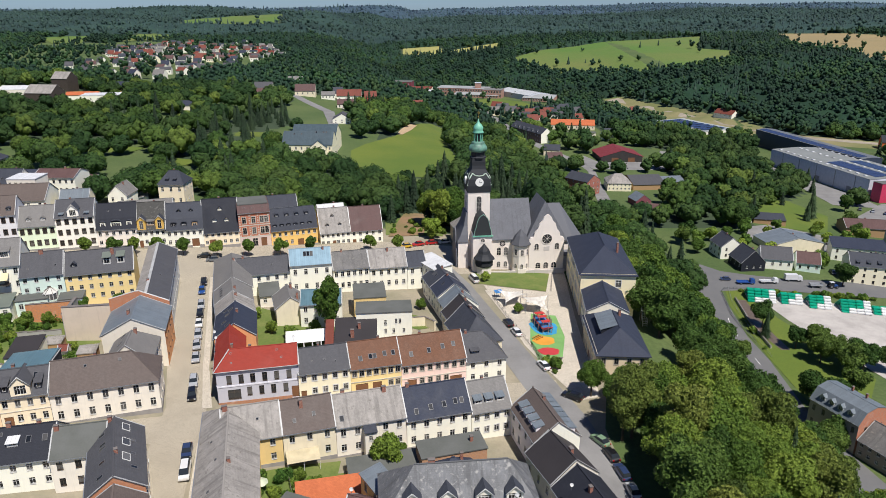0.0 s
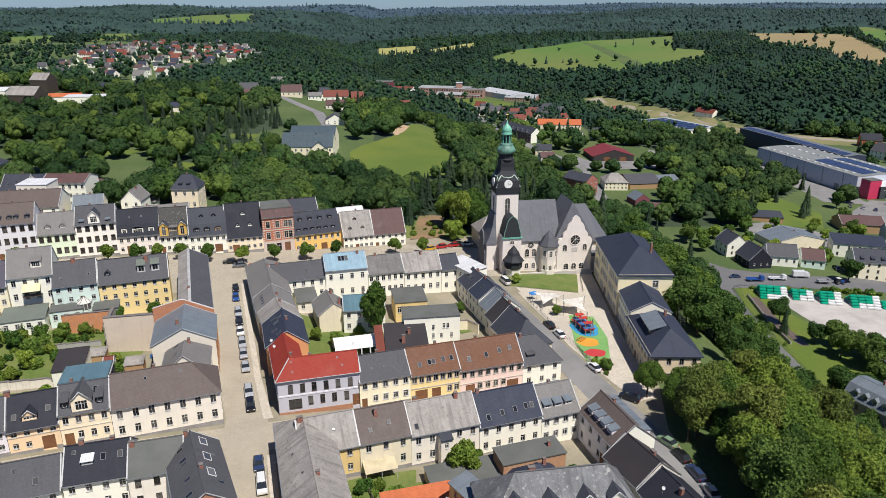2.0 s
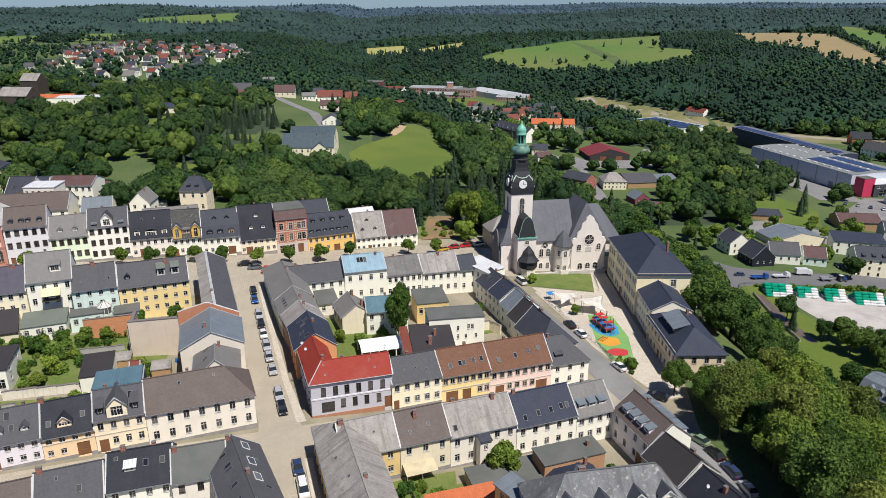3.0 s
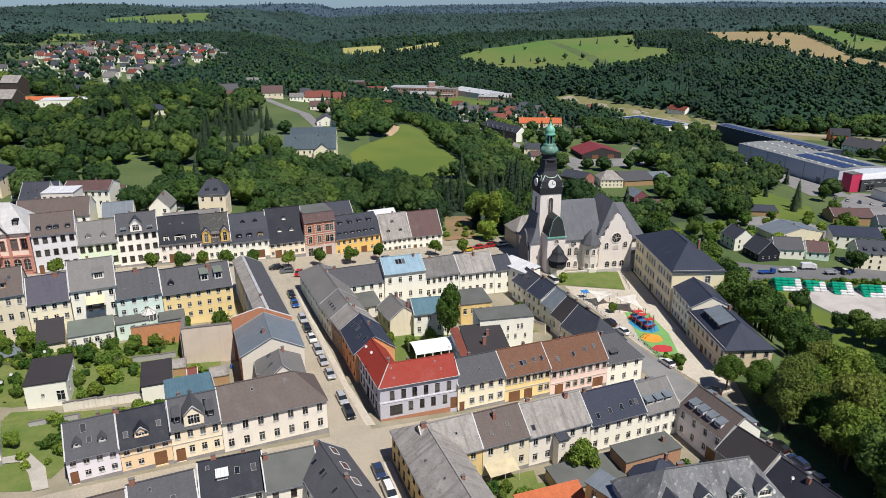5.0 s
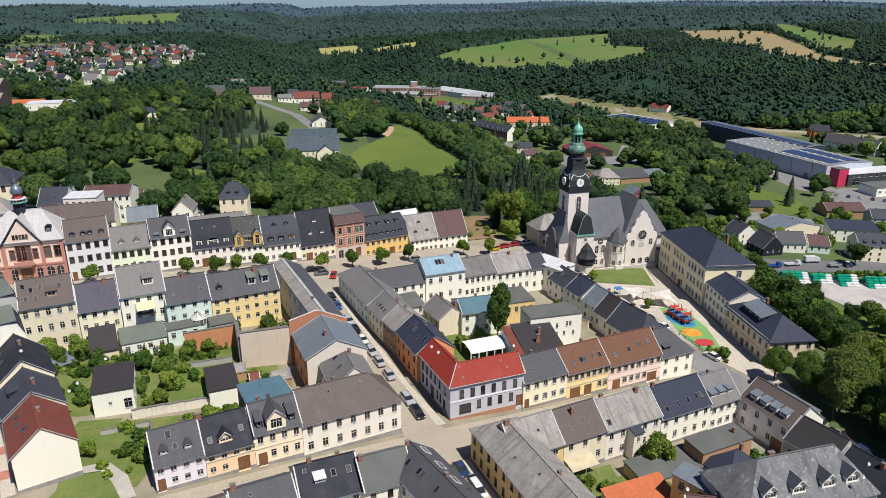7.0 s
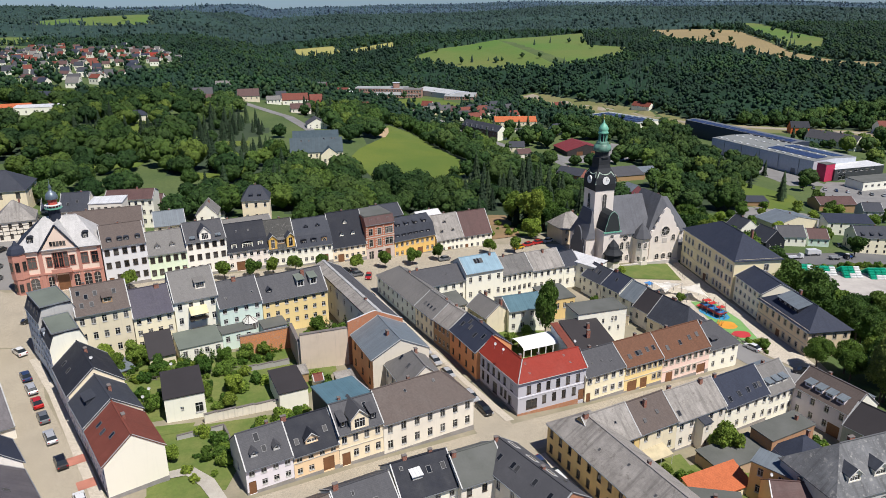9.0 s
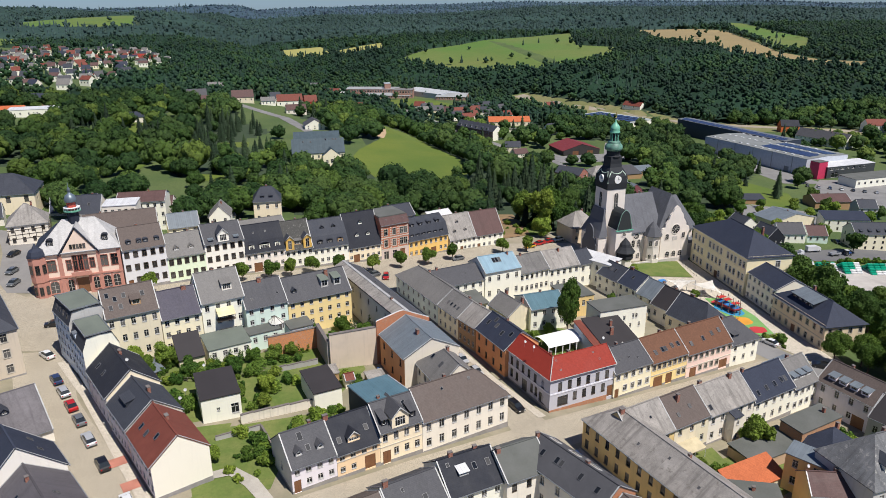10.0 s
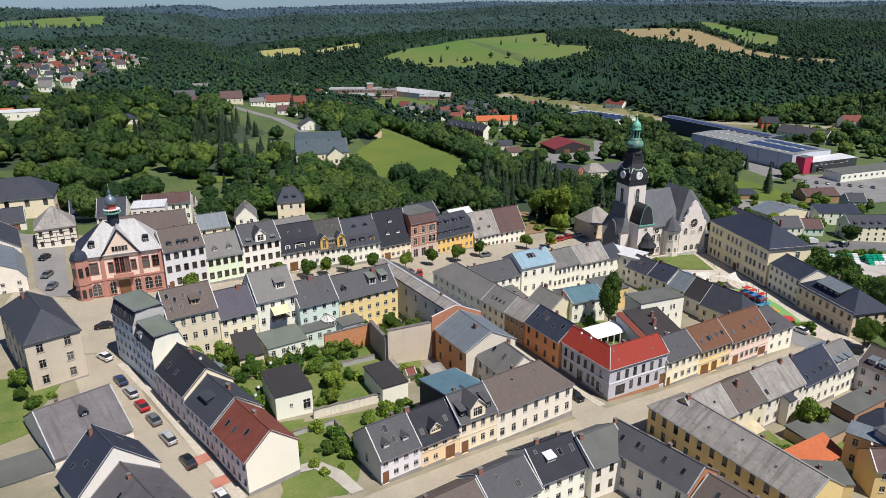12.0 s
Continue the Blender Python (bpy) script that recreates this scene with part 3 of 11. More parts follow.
def dormer(root, spec, slope, sl, depth):
    """spec: (x, y of its face, width, height, kind, body, roof, back?)"""
    x, yf, w, h, kind, body, roof, *rear = spec
    flip = bool(rear and rear[0])
    zs = (lambda q: slope(depth - q)) if flip else slope
    z0 = zs(yf) - 0.15
    run = 0.3
    while run < 6 and zs(yf + run) < z0 + h + 0.3:
        run += 0.2
    m = Matrix.Rotation(math.pi, 4, "Z") if flip else Matrix.Identity(4)
    m.translation = (x, depth - yf, z0) if flip else (x, yf, z0)
    e = new("dormer")
    e.parent = root
    e.matrix_local = m
    b = bmesh.new()
    ww, wh = max(0.5, w - (0.5 if yf > 0 else 1.3)), max(0.45, h - 0.55)
    facade(b, (-w / 2, 0), (1, 0), (0, -1), w, 0, h, [(w / 2 - ww / 2, w / 2 + ww / 2, 0.35, 0.35 + wh)], deep=0.12)
    box(b, -w / 2, -w / 2 + 0.08, 0.002, run, -0.4, h)
    box(b, w / 2 - 0.08, w / 2, 0.002, run, -0.4, h)
    if kind == "gable":
        rise = w * (0.42 if yf > 0 else 0.5)
        b.faces.new([b.verts.new(p) for p in ((-w / 2, 0, h), (w / 2, 0, h), (0, 0, h + rise))])
    part("body", b, body, e)
    n = 2 if ww > 1.5 else 1
    for i in range(n):
        put_window(e, Matrix.Translation((-ww / 2 + ww * (i + 0.5) / n, -0.02, 0.35)), ww / n, wh, "plain" if ww / n < 0.7 else "bare")
    rb = bmesh.new()
    if kind == "gable":
        more = run + rise / max(0.4, sl or 1.0)
        for s in (-1, 1):
            slab(rb, [(s * (w / 2 + 0.18), -0.22, h - 0.18 * 0.84), (0, -0.22, h + rise), (0, more, h + rise), (s * (w / 2 + 0.18), more, h - 0.18 * 0.84)], 0.09)
        if w > 2.0:
            tb = bmesh.new()
            for s in (-1, 1):
                bar(tb, (s * (w / 2 + 0.22), -0.26, h - 0.22), (0, -0.26, h + rise + 0.02), 0.11, 5)
            bmesh.ops.remove_doubles(tb, verts=tb.verts[:], dist=0.15)
            part("bargeboard", tb, WHITE_FRAME, e)
    elif kind == "shed":
        slab(rb, [(-w / 2 - 0.15, -0.25, h), (w / 2 + 0.15, -0.25, h), (w / 2 + 0.15, run + 1.2, h + 0.22 * (run + 1.2)), (-w / 2 - 0.15, run + 1.2, h + 0.22 * (run + 1.2))], 0.1)
    elif kind == "round":
        k = 8
        for i in range(k):
            a0, a1 = math.pi * i / k, math.pi * (i + 1) / k
            r = w / 2 + 0.1
            slab(rb, [(r * math.cos(a0), -0.15, h + 0.45 * r * math.sin(a0)), (r * math.cos(a1), -0.15, h + 0.45 * r * math.sin(a1)), (r * math.cos(a1), run + 0.6, h + 0.45 * r * math.sin(a1)), (r * math.cos(a0), run + 0.6, h + 0.45 * r * math.sin(a0))], 0.08)
    bmesh.ops.remove_doubles(rb, verts=rb.verts[:], dist=0.01)
    part("roof", rb, roof, e)


def inside(x, y, poly):
    """Which of the points (arrays) lie in the polygon."""
    x, y = np.asarray(x, float), np.asarray(y, float)
    res = np.zeros(x.shape, bool)
    for (x0, y0), (x1, y1) in zip(poly, list(poly[1:]) + [poly[0]]):
        if y0 != y1:
            res ^= ((y0 > y) != (y1 > y)) & (x < (x1 - x0) * (y - y0) / (y1 - y0) + x0)
    return res


def drape(name, poly, material, lift=0.06, step=4.0, label="", category="", kind="structure", parent=None):
    """A sheet over the land inside a polygon, cut out by its outline."""
    b = bmesh.new()
    vs = [b.verts.new((x, y, 0)) for x, y in poly]
    b.faces.new(vs)
    xs, ys = [p[0] for p in poly], [p[1] for p in poly]
    for ax, lo, hi in ((0, min(xs), max(xs)), (1, min(ys), max(ys))):
        k = lo + step
        while k < hi:
            co, no = ((k, 0, 0), (1, 0, 0)) if ax == 0 else ((0, k, 0), (0, 1, 0))
            bmesh.ops.bisect_plane(b, geom=b.verts[:] + b.edges[:] + b.faces[:], plane_co=co, plane_no=no)
            k += step
    for v in b.verts:
        v.co.z = gz(v.co.x, v.co.y) + lift
    bmesh.ops.recalc_face_normals(b, faces=b.faces[:])
    up = sum(f.normal.z for f in b.faces)
    if up < 0:
        bmesh.ops.reverse_faces(b, faces=b.faces[:])
    ob = part(name, b, material, parent)
    return tagged(ob, label, category, "", kind)


# ---- the land ----
def earth_material():
    m, t, b, n, l = nodes_of("grassland_and_forest_floor")
    v = place(n, l, shift=False)
    a = noise_tex(n, l, v, 0.02, 6)
    f = noise_tex(n, l, v, 0.9, 5, 0.7)
    col = mixed(n, l, ramp(n, l, a, 0.4, 0.6), (0.06, 0.1, 0.024), (0.095, 0.13, 0.036))
    col = mixed(n, l, ramp(n, l, f, 0.35, 0.7, 0, 0.6), col, (0.03, 0.05, 0.014))
    l.new(col, b.inputs["Base Color"])
    b.inputs["Roughness"].default_value = 0.95
    bumped(n, l, b, f, 0.6, 0.2)
    return m


def lawn_material(name, c1, c2, scale=0.05, fine=1.6, lines=None):
    m, t, b, n, l = nodes_of(name)
    v = place(n, l, shift=False)
    a = noise_tex(n, l, v, scale, 6)
    f = noise_tex(n, l, v, fine, 5, 0.7)
    col = mixed(n, l, ramp(n, l, a, 0.35, 0.65), c1, c2)
    col = mixed(n, l, ramp(n, l, f, 0.4, 0.75, 0, 0.5), col, tuple(x * 0.6 for x in c1))
    if lines:
        w = n.new("ShaderNodeTexWave")
        mp = n.new("ShaderNodeMapping")
        mp.inputs["Rotation"].default_value = (0, 0, lines[1])
        l.new(v, mp.inputs["Vector"])
        l.new(mp.outputs[0], w.inputs["Vector"])
        w.inputs["Scale"].default_value = lines[0]
        w.inputs["Distortion"].default_value = 1.0
        col = mixed(n, l, ramp(n, l, w.outputs["Fac"], 0.3, 0.7, 0, 0.35), col, tuple(x * 0.72 for x in c2))
    l.new(col, b.inputs["Base Color"])
    b.inputs["Roughness"].default_value = 0.95
    bumped(n, l, b, f, 0.5, 0.05)
    return m


def paving_material(name, c, size=(0.2, 0.12), vary=0.25, stain=0.4):
    m, t, b, n, l = nodes_of(name)
    v = place(n, l, shift=False)
    br = n.new("ShaderNodeTexBrick")
    l.new(v, br.inputs["Vector"])
    br.inputs["Scale"].default_value = 1.0
    br.inputs["Brick Width"].default_value, br.inputs["Row Height"].default_value = size
    br.inputs["Mortar Size"].default_value = 0.01
    br.inputs["Color1"].default_value = (*[x * (1 - vary) for x in c], 1)
    br.inputs["Color2"].default_value = (*[min(1, x * (1 + vary)) for x in c], 1)
    br.inputs["Mortar"].default_value = (*[x * 0.5 for x in c], 1)
    a = noise_tex(n, l, v, 0.16, 6, 0.65)
    f = noise_tex(n, l, v, 2.2, 5)
    col = mixed(n, l, ramp(n, l, a, 0.45, 0.7, 0, stain), br.outputs["Color"], tuple(x * 0.62 for x in c))
    col = mixed(n, l, ramp(n, l, f, 0.4, 0.7, 0, 0.25), col, tuple(min(1, x * 1.2) for x in c))
    l.new(col, b.inputs["Base Color"])
    b.inputs["Roughness"].default_value = 0.85
    bumped(n, l, b, br.outputs["Fac"], -0.3, 0.01)
    return m


EARTH = earth_material()
MEADOW = lawn_material("meadow_grass", (0.078, 0.125, 0.012), (0.118, 0.15, 0.017), 0.03)
LAWN = lawn_material("garden_grass", (0.085, 0.135, 0.022), (0.15, 0.17, 0.045), 0.22)
FIELD = lawn_material("field_green", (0.075, 0.15, 0.02), (0.13, 0.15, 0.035), 0.005, 0.3)
CROP = lawn_material("crop_yellow", (0.32, 0.29, 0.09), (0.25, 0.26, 0.08), 0.008, 0.3)
STUBBLE = lawn_material("stubble", (0.3, 0.225, 0.105), (0.235, 0.185, 0.085), 0.008, 0.3, (0.055, 0.9))
SETTS = paving_material("street_setts", (0.365, 0.32, 0.245), vary=0.1, stain=0.5)
SLABS = paving_material("pale_paving", (0.46, 0.41, 0.335), (0.4, 0.4), 0.12)
ASPHALT = plain("asphalt", (0.105, 0.105, 0.108), 0.9, vary=0.15, scale=0.7, second=(0.13, 0.128, 0.125))
ASPHALT_PALE = plain("worn_asphalt", (0.2, 0.195, 0.19), 0.9, vary=0.15, scale=0.7)
GRAVEL = plain("gravel", (0.4, 0.37, 0.32), 0.95, vary=0.2, scale=1.4)
YARD = lawn_material("yards_and_gardens", (0.3, 0.26, 0.19), (0.2, 0.185, 0.12), 0.11, 1.4)


def land():
    """One sheet, fine near the town and coarse towards the horizon."""
    def steps(lo, hi, near, grow, start):
        out, s = [0.0], near
        while out[-1] < hi:
            out.append(out[-1] + s)
            if out[-1] > start:
                s *= grow
        neg, s = [0.0], near
        while neg[-1] > lo:
            neg.append(neg[-1] - s)
            if neg[-1] < -start:
                s *= grow
        return np.array(neg[:0:-1] + out)
    xs = steps(-9000, 9000, 6.0, 1.05, 260)
    ys = np.concatenate([np.arange(-160, 620, 6.0), 620 + np.cumsum(6.0 * 1.045 ** np.arange(96))])
    X, Y = np.meshgrid(xs, ys)
    Z = ground_z(X, Y)
    nx, ny = len(xs), len(ys)
    me = bpy.data.meshes.new("ground")
    me.vertices.add(nx * ny)
    me.vertices.foreach_set("co", np.stack([X, Y, Z], -1).astype(np.float32).ravel())
    i = np.arange(nx * ny).reshape(ny, nx)
    q = np.stack([i[:-1, :-1], i[:-1, 1:], i[1:, 1:], i[1:, :-1]], -1).reshape(-1, 4)
    me.loops.add(q.size)
    me.loops.foreach_set("vertex_index", q.ravel().astype(np.int32))
    me.polygons.add(len(q))
    me.polygons.foreach_set("loop_start", np.arange(0, q.size, 4, dtype=np.int32))
    me.update()
    me.validate()
    tagged(part_mesh("ground", me, EARTH, smooth=True), "rolling green land with grass and forest floor", "ground", kind="structure")


land()


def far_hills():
    """Long wooded ridges at the horizon, with haze put into their blue base colour."""
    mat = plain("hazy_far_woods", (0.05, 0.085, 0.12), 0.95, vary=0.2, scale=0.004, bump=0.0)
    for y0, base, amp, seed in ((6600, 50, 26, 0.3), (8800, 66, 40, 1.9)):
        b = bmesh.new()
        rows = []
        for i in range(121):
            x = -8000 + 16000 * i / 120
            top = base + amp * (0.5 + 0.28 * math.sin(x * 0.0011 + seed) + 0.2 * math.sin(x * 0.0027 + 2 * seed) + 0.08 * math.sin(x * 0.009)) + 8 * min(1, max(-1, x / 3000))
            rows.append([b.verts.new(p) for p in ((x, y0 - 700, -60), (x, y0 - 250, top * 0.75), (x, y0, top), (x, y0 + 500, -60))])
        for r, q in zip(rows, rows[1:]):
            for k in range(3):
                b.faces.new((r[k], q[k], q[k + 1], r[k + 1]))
        tagged(part("backdrop_hills", b, mat, smooth=True), "wooded hills at the horizon tinted blue for haze", "hills", kind="structure")


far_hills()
MEADOW_POLY = [(-48, 354), (-10, 346), (12, 368), (8, 402), (3, 442), (2, 500), (6, 570), (-10, 575), (-20, 520), (-31, 458), (-48, 424), (-54, 404)]
drape("meadow", MEADOW_POLY, MEADOW, 0.2, 8, "sloping green meadow among trees", "meadow")
FIELD_POLYS = [
    (FIELD, [(184, 1298), (285, 1335), (402, 1380), (536, 1503), (416, 1185), (478, 1117), (416, 1039), (355, 995), (298, 983), (231, 1041), (176, 1066), (110, 1222)], "large green pasture on a hillside"),
    (STUBBLE, [(694, 1539), (818, 1477), (853, 1413), (673, 997), (671, 896), (715, 861), (665, 805), (632, 847), (596, 892), (595, 967), (612, 1101), (583, 1198)], "mown tan stubble field on a hill"),
    (CROP, [(-80, 1440), (-8, 1440), (8, 1330), (-75, 1340)], "yellow crop field among woods"),
    (CROP, [(12, 1374), (108, 1425), (104, 1345), (22, 1328)], "pale yellow crop field among woods"),
    (FIELD, [(-795, 2184), (-446, 2044), (-393, 1730), (-622, 1778)], "far green field on a ridge"),
    (FIELD, [(-802, 1448), (-769, 1495), (-725, 1517), (-700, 1400), (-743, 1380)], "green field behind the village"),
    (FIELD, [(-650, 1555), (-594, 1583), (-540, 1440), (-630, 1420)], "green meadow behind the village"),
    (FIELD, [(987, 1604), (994, 1540), (869, 1160), (708, 978), (692, 1023), (841, 1346)], "green field on a hill crest"),
    (MEADOW, [(44, 795), (84, 765), (108, 822), (96, 864), (70, 895), (36, 884)], "mown green field below the factory"),
]
for fm, poly, lab in FIELD_POLYS:
    drape("field", poly, fm, 0.5, 45, lab, "field")

# streets, square and yards of the town
TOWN_POLY = [(-215, 60), (20, 60), (33, 92), (32, 118), (36, 135), (38, 205), (30, 222), (12, 236), (-25, 240), (-130, 236), (-215, 250)]
drape("pavement", TOWN_POLY, YARD, 0.03, 6, "dusty yards and beaten earth between the houses", "ground")
drape("road_main", [(-46, 60), (-36.2, 60), (-45, 112), (-46.5, 120), (-53, 142), (-65, 186), (-74.5, 186), (-62.5, 142), (-54, 118), (-52, 104)], SETTS, 0.07, 5, "beige sett-paved main street", "road")
drape("market_square", [(-160, 160), (-134, 157), (-120, 164), (-96, 170), (-78, 177), (-60, 186), (-9, 196), (10, 199), (6, 224), (-20, 225), (-60, 212), (-98, 200), (-158, 189), (-172, 200), (-172, 170)], SETTS, 0.065, 5, "beige paved market square", "square")
drape("road_side", [(-114, 60), (-104, 60), (-117, 105), (-134, 137), (-141, 158), (-152, 158), (-146, 140), (-129, 105)], SETTS, 0.075, 5, "sloping sett-paved side street", "road")
drape("road_cross", [(-104, 98), (-95, 92), (-50, 107), (-41, 109.5), (14, 124.5), (25, 126), (25, 136), (14, 133.6), (-45, 117.5), (-72, 109.6), (-96, 101.5)], SETTS, 0.08, 5, "narrow paved cross street", "road")
drape("road_church", [(26, 60), (35, 60), (33, 100), (29, 122), (20, 150), (8, 190), (2, 205), (-6, 204), (0, 189), (12.5, 150), (20.5, 122), (24, 100)], ASPHALT_PALE, 0.085, 5, "grey asphalt street beside the church", "road")
drape("school_path", [(29, 128), (33.5, 130), (35.5, 172), (38, 204), (33, 203), (30, 188), (28, 165), (24, 140)], SLABS, 0.09, 5, "pale paved path in front of the schools", "path")
drape("church_lawn", [(10.5, 191), (30, 187.5), (33, 202), (24, 203), (9.5, 200)], LAWN, 0.12, 4, "mown lawn before the church", "lawn")
drape("churchyard", [(12, 190), (30, 187), (29, 166), (24, 141), (20, 152)], SLABS, 0.095, 4, "pale sand-coloured playground plaza", "plaza")


# ---- the town's houses ----
CREAM, WHITE, LILAC = plaster((0.7, 0.6, 0.43)), plaster((0.75, 0.69, 0.58), 0.22), plaster((0.63, 0.59, 0.61), 0.2)
PEACH, YELLOW, PINK = plaster((0.68, 0.5, 0.31), 0.2), plaster((0.7, 0.54, 0.25), 0.2), plaster((0.7, 0.52, 0.45), 0.2)
PALE_YELLOW, MINT, ORANGE = plaster((0.7, 0.64, 0.46), 0.22), plaster((0.52, 0.62, 0.54), 0.3), plaster((0.58, 0.27, 0.115), 0.3)
OCHRE, DULL_WHITE, BEIGE = plaster((0.6, 0.44, 0.19), 0.35), plaster((0.66, 0.61, 0.52), 0.4), plaster((0.48, 0.41, 0.32), 0.5)
LAV_GREY, BLUE_GREY, GREEN_WHITE = plaster((0.41, 0.405, 0.44), 0.1), plaster((0.33, 0.39, 0.45), 0.3), plaster((0.6, 0.68, 0.5), 0.2)
GOLD, BRICK_RED, SANDY = plaster((0.66, 0.42, 0.13), 0.2), bricks((0.52, 0.16, 0.08), (0.44, 0.12, 0.06)), plaster((0.62, 0.55, 0.4), 0.4)
BROWN_WALL, GREY_WALL = plaster((0.32, 0.2, 0.1), 0.3), plaster((0.4, 0.39, 0.37), 0.4)
PLINTH = plain("plinth_stone", (0.3, 0.28, 0.26), 0.9)
PLINTH_BRICK = bricks((0.45, 0.2, 0.1), (0.36, 0.15, 0.08))

# cross street, north side
house("lilac-white two-storey house with a grey tiled roof", (-94.4, 103.1), (-87.05, 105.65), 9.6, 6.6, 10.4, LILAC, GREY_ROOF_DARK, wins={"front": (4, 2), "left": (1, 1)}, plinth=PLINTH,
      doors=[("front", 0.9, 1.2, 2.4)], dorm=[(1.9, 1.2, 1.1, 1.0, "gable", GREY_WALL, GREY_ROOF_DARK), (5.6, 1.2, 1.1, 1.0, "gable", GREY_WALL, GREY_ROOF_DARK)], sky=[(3.7, 1.9), (3.0, 3.6, 0.9, 1.5)], gable_wall=GREY_WALL, style="sill")
house("peach house with a black tiled roof and a wide gabled dormer", (-87.0, 105.7), (-79.5, 108.25), 9.6, 6.2, 10.3, PEACH, SLATE_BLACK, wins={"front": (4, 2)}, plinth=PLINTH,
      doors=[("front", 6.0, 2.0, 2.7)], dorm=[(3.6, 0.9, 2.2, 1.2, "gable", PEACH, SLATE_BLACK)], sky=[(1.2, 1.6), (6.4, 2.2)], chim=[(0.2, 4.8, 0.9, 1.0)], trims=[(3.3, 0.12)])
teal_house = house("cream gabled house with a teal sheet-metal rear roof", (-79.45, 108.3), (-71.65, 110.7), 13.5, 7.6, 10.9, CREAM, GREY_ROOF_DARK, wins={"front": (4, 2)}, ridge=0.33, zback=9.6, plinth=PLINTH,
      doors=[("front", 1.2, 1.5, 2.6)], dorm=[(3.9, -0.05, 3.2, 2.3, "gable", CREAM, GREY_ROOF_DARK), (1.2, 0.7, 1.1, 1.5, "shed", SLATE_BLACK, GREY_ROOF_DARK), (6.7, 0.7, 1.1, 1.5, "shed", SLATE_BLACK, GREY_ROOF_DARK)],
      sky=[(6.0, 2.9, 0.8, 1.4)], trims=[(3.5, 0.12)], gable_wall=SLATE)
b = bmesh.new()
zt = teal_house.matrix_basis.translation.z
slab(b, [(-0.1, 4.6, 11.05 - zt), (7.95, 4.6, 11.05 - zt), (7.95, 13.8, 9.75 - zt), (-0.1, 13.8, 9.75 - zt)], 0.12)
part("rear_roof", b, TEAL_METAL, teal_house, "teal sheet-metal rear roof")
house("long white corner house with a brown-grey hipped roof", (-71.6, 110.75), (-54.0, 116.4), 9.8, 7.0, 11.2, DULL_WHITE, BROWN_GREY, kind="hip", hip=(0, 4.6), wins={"front": (7, 2), "right": (3, 2), "back": (6, 2)}, style="sill", plinth=PLINTH, sky=[(6.0, 3.5, 0.5, 0.6), (12.0, 3.8, 0.5, 0.6)], ww=1.0, wh=1.6)
house("grey-roofed rear wing of the corner house", (-68.6, 131.8), (-66.2, 121.0), 8.6, 7.4, 11.2, DULL_WHITE, GREY_ROOF, kind="hip", hip=(4.0, 0), wins={"front": (4, 2), "back": (4, 2)}, chim=[(4.2, 5.0, 0.7, 1.2)], sky=[(3.0, 2.4), (6.8, 2.4)])
house("house with orange side wall and cream gable, blue-grey metal roof", (-74.4, 143.6), (-71.2, 131.0), 12.4, 8.7, 11.9, ORANGE, BLUE_GREY_METAL, wins={"front": (3, 2), "back": (4, 2)}, gable_wall=plaster((0.58, 0.53, 0.44), 0.25), style="sill brown", chim=[(8.6, 5.0, 0.9, 1.0)], over=0.25)
narrow = house("long narrow house with a grey tiled roof and pale coping", (-63.4, 147.6), (-74.4, 183.6), 6.8, 9.7, 12.0, plaster((0.5, 0.51, 0.5), 0.35), GREY_ROOF_DARK, ridge=0.63, zback=10.9, wins={"front": (9, 2), "back": (8, 2)}, chim=[(8.0, 4.6, 0.6, 0.8)], sky=[(14.0, 2.4, 0.5, 0.6), (22.0, 2.2, 0.5, 0.6)])
b = bmesh.new()
box(b, 0.0, 37.6, 4.1, 4.75, 12.0 - narrow.matrix_basis.translation.z, 12.14 - narrow.matrix_basis.translation.z)
part("coping", b, VERGE, narrow, "pale sheet coping on the ridge")
b = bmesh.new()
zn = narrow.matrix_basis.translation.z
slab(b, [(0.0, 4.8, 12.02 - zn), (37.6, 4.8, 12.02 - zn), (37.6, 7.1, 10.95 - zn), (0.0, 7.1, 10.95 - zn)], 0.05)
part("rear_slope", b, WORN_ROOF, narrow, "pale weathered rear slope")
FIRE_BRICK = bricks((0.5, 0.19, 0.085), (0.42, 0.15, 0.07))
fw = base_empty("fire_wall", -75.0, 144.0, 2.0, math.radians(13.4), "orange brick fire wall between two roofs", "wall")
prism_pts = [(-0.1, -2.0), (12.6, -2.0), (12.6, 7.7), (6.4, 10.7), (5.6, 10.7), (-0.1, 9.3)]
b = bmesh.new()
f0 = [b.verts.new((x, 0.0, z)) for x, z in prism_pts]
f1 = [b.verts.new((x, 0.4, z)) for x, z in prism_pts]
b.faces.new(f0)
b.faces.new(f1[::-1])
for k in range(len(prism_pts)):
    b.faces.new((f0[k - 1], f1[k - 1], f1[k], f0[k]))
bmesh.ops.recalc_face_normals(b, faces=b.faces[:])
part("masonry", b, FIRE_BRICK, fw)
b = bmesh.new()
for p, q in ((2, 3), (3, 4), (4, 5)):
    bar(b, (prism_pts[p][0], 0.2, prism_pts[p][1] + 0.05), (prism_pts[q][0], 0.2, prism_pts[q][1] + 0.05), 0.16, 4)
part("coping", b, VERGE, fw)

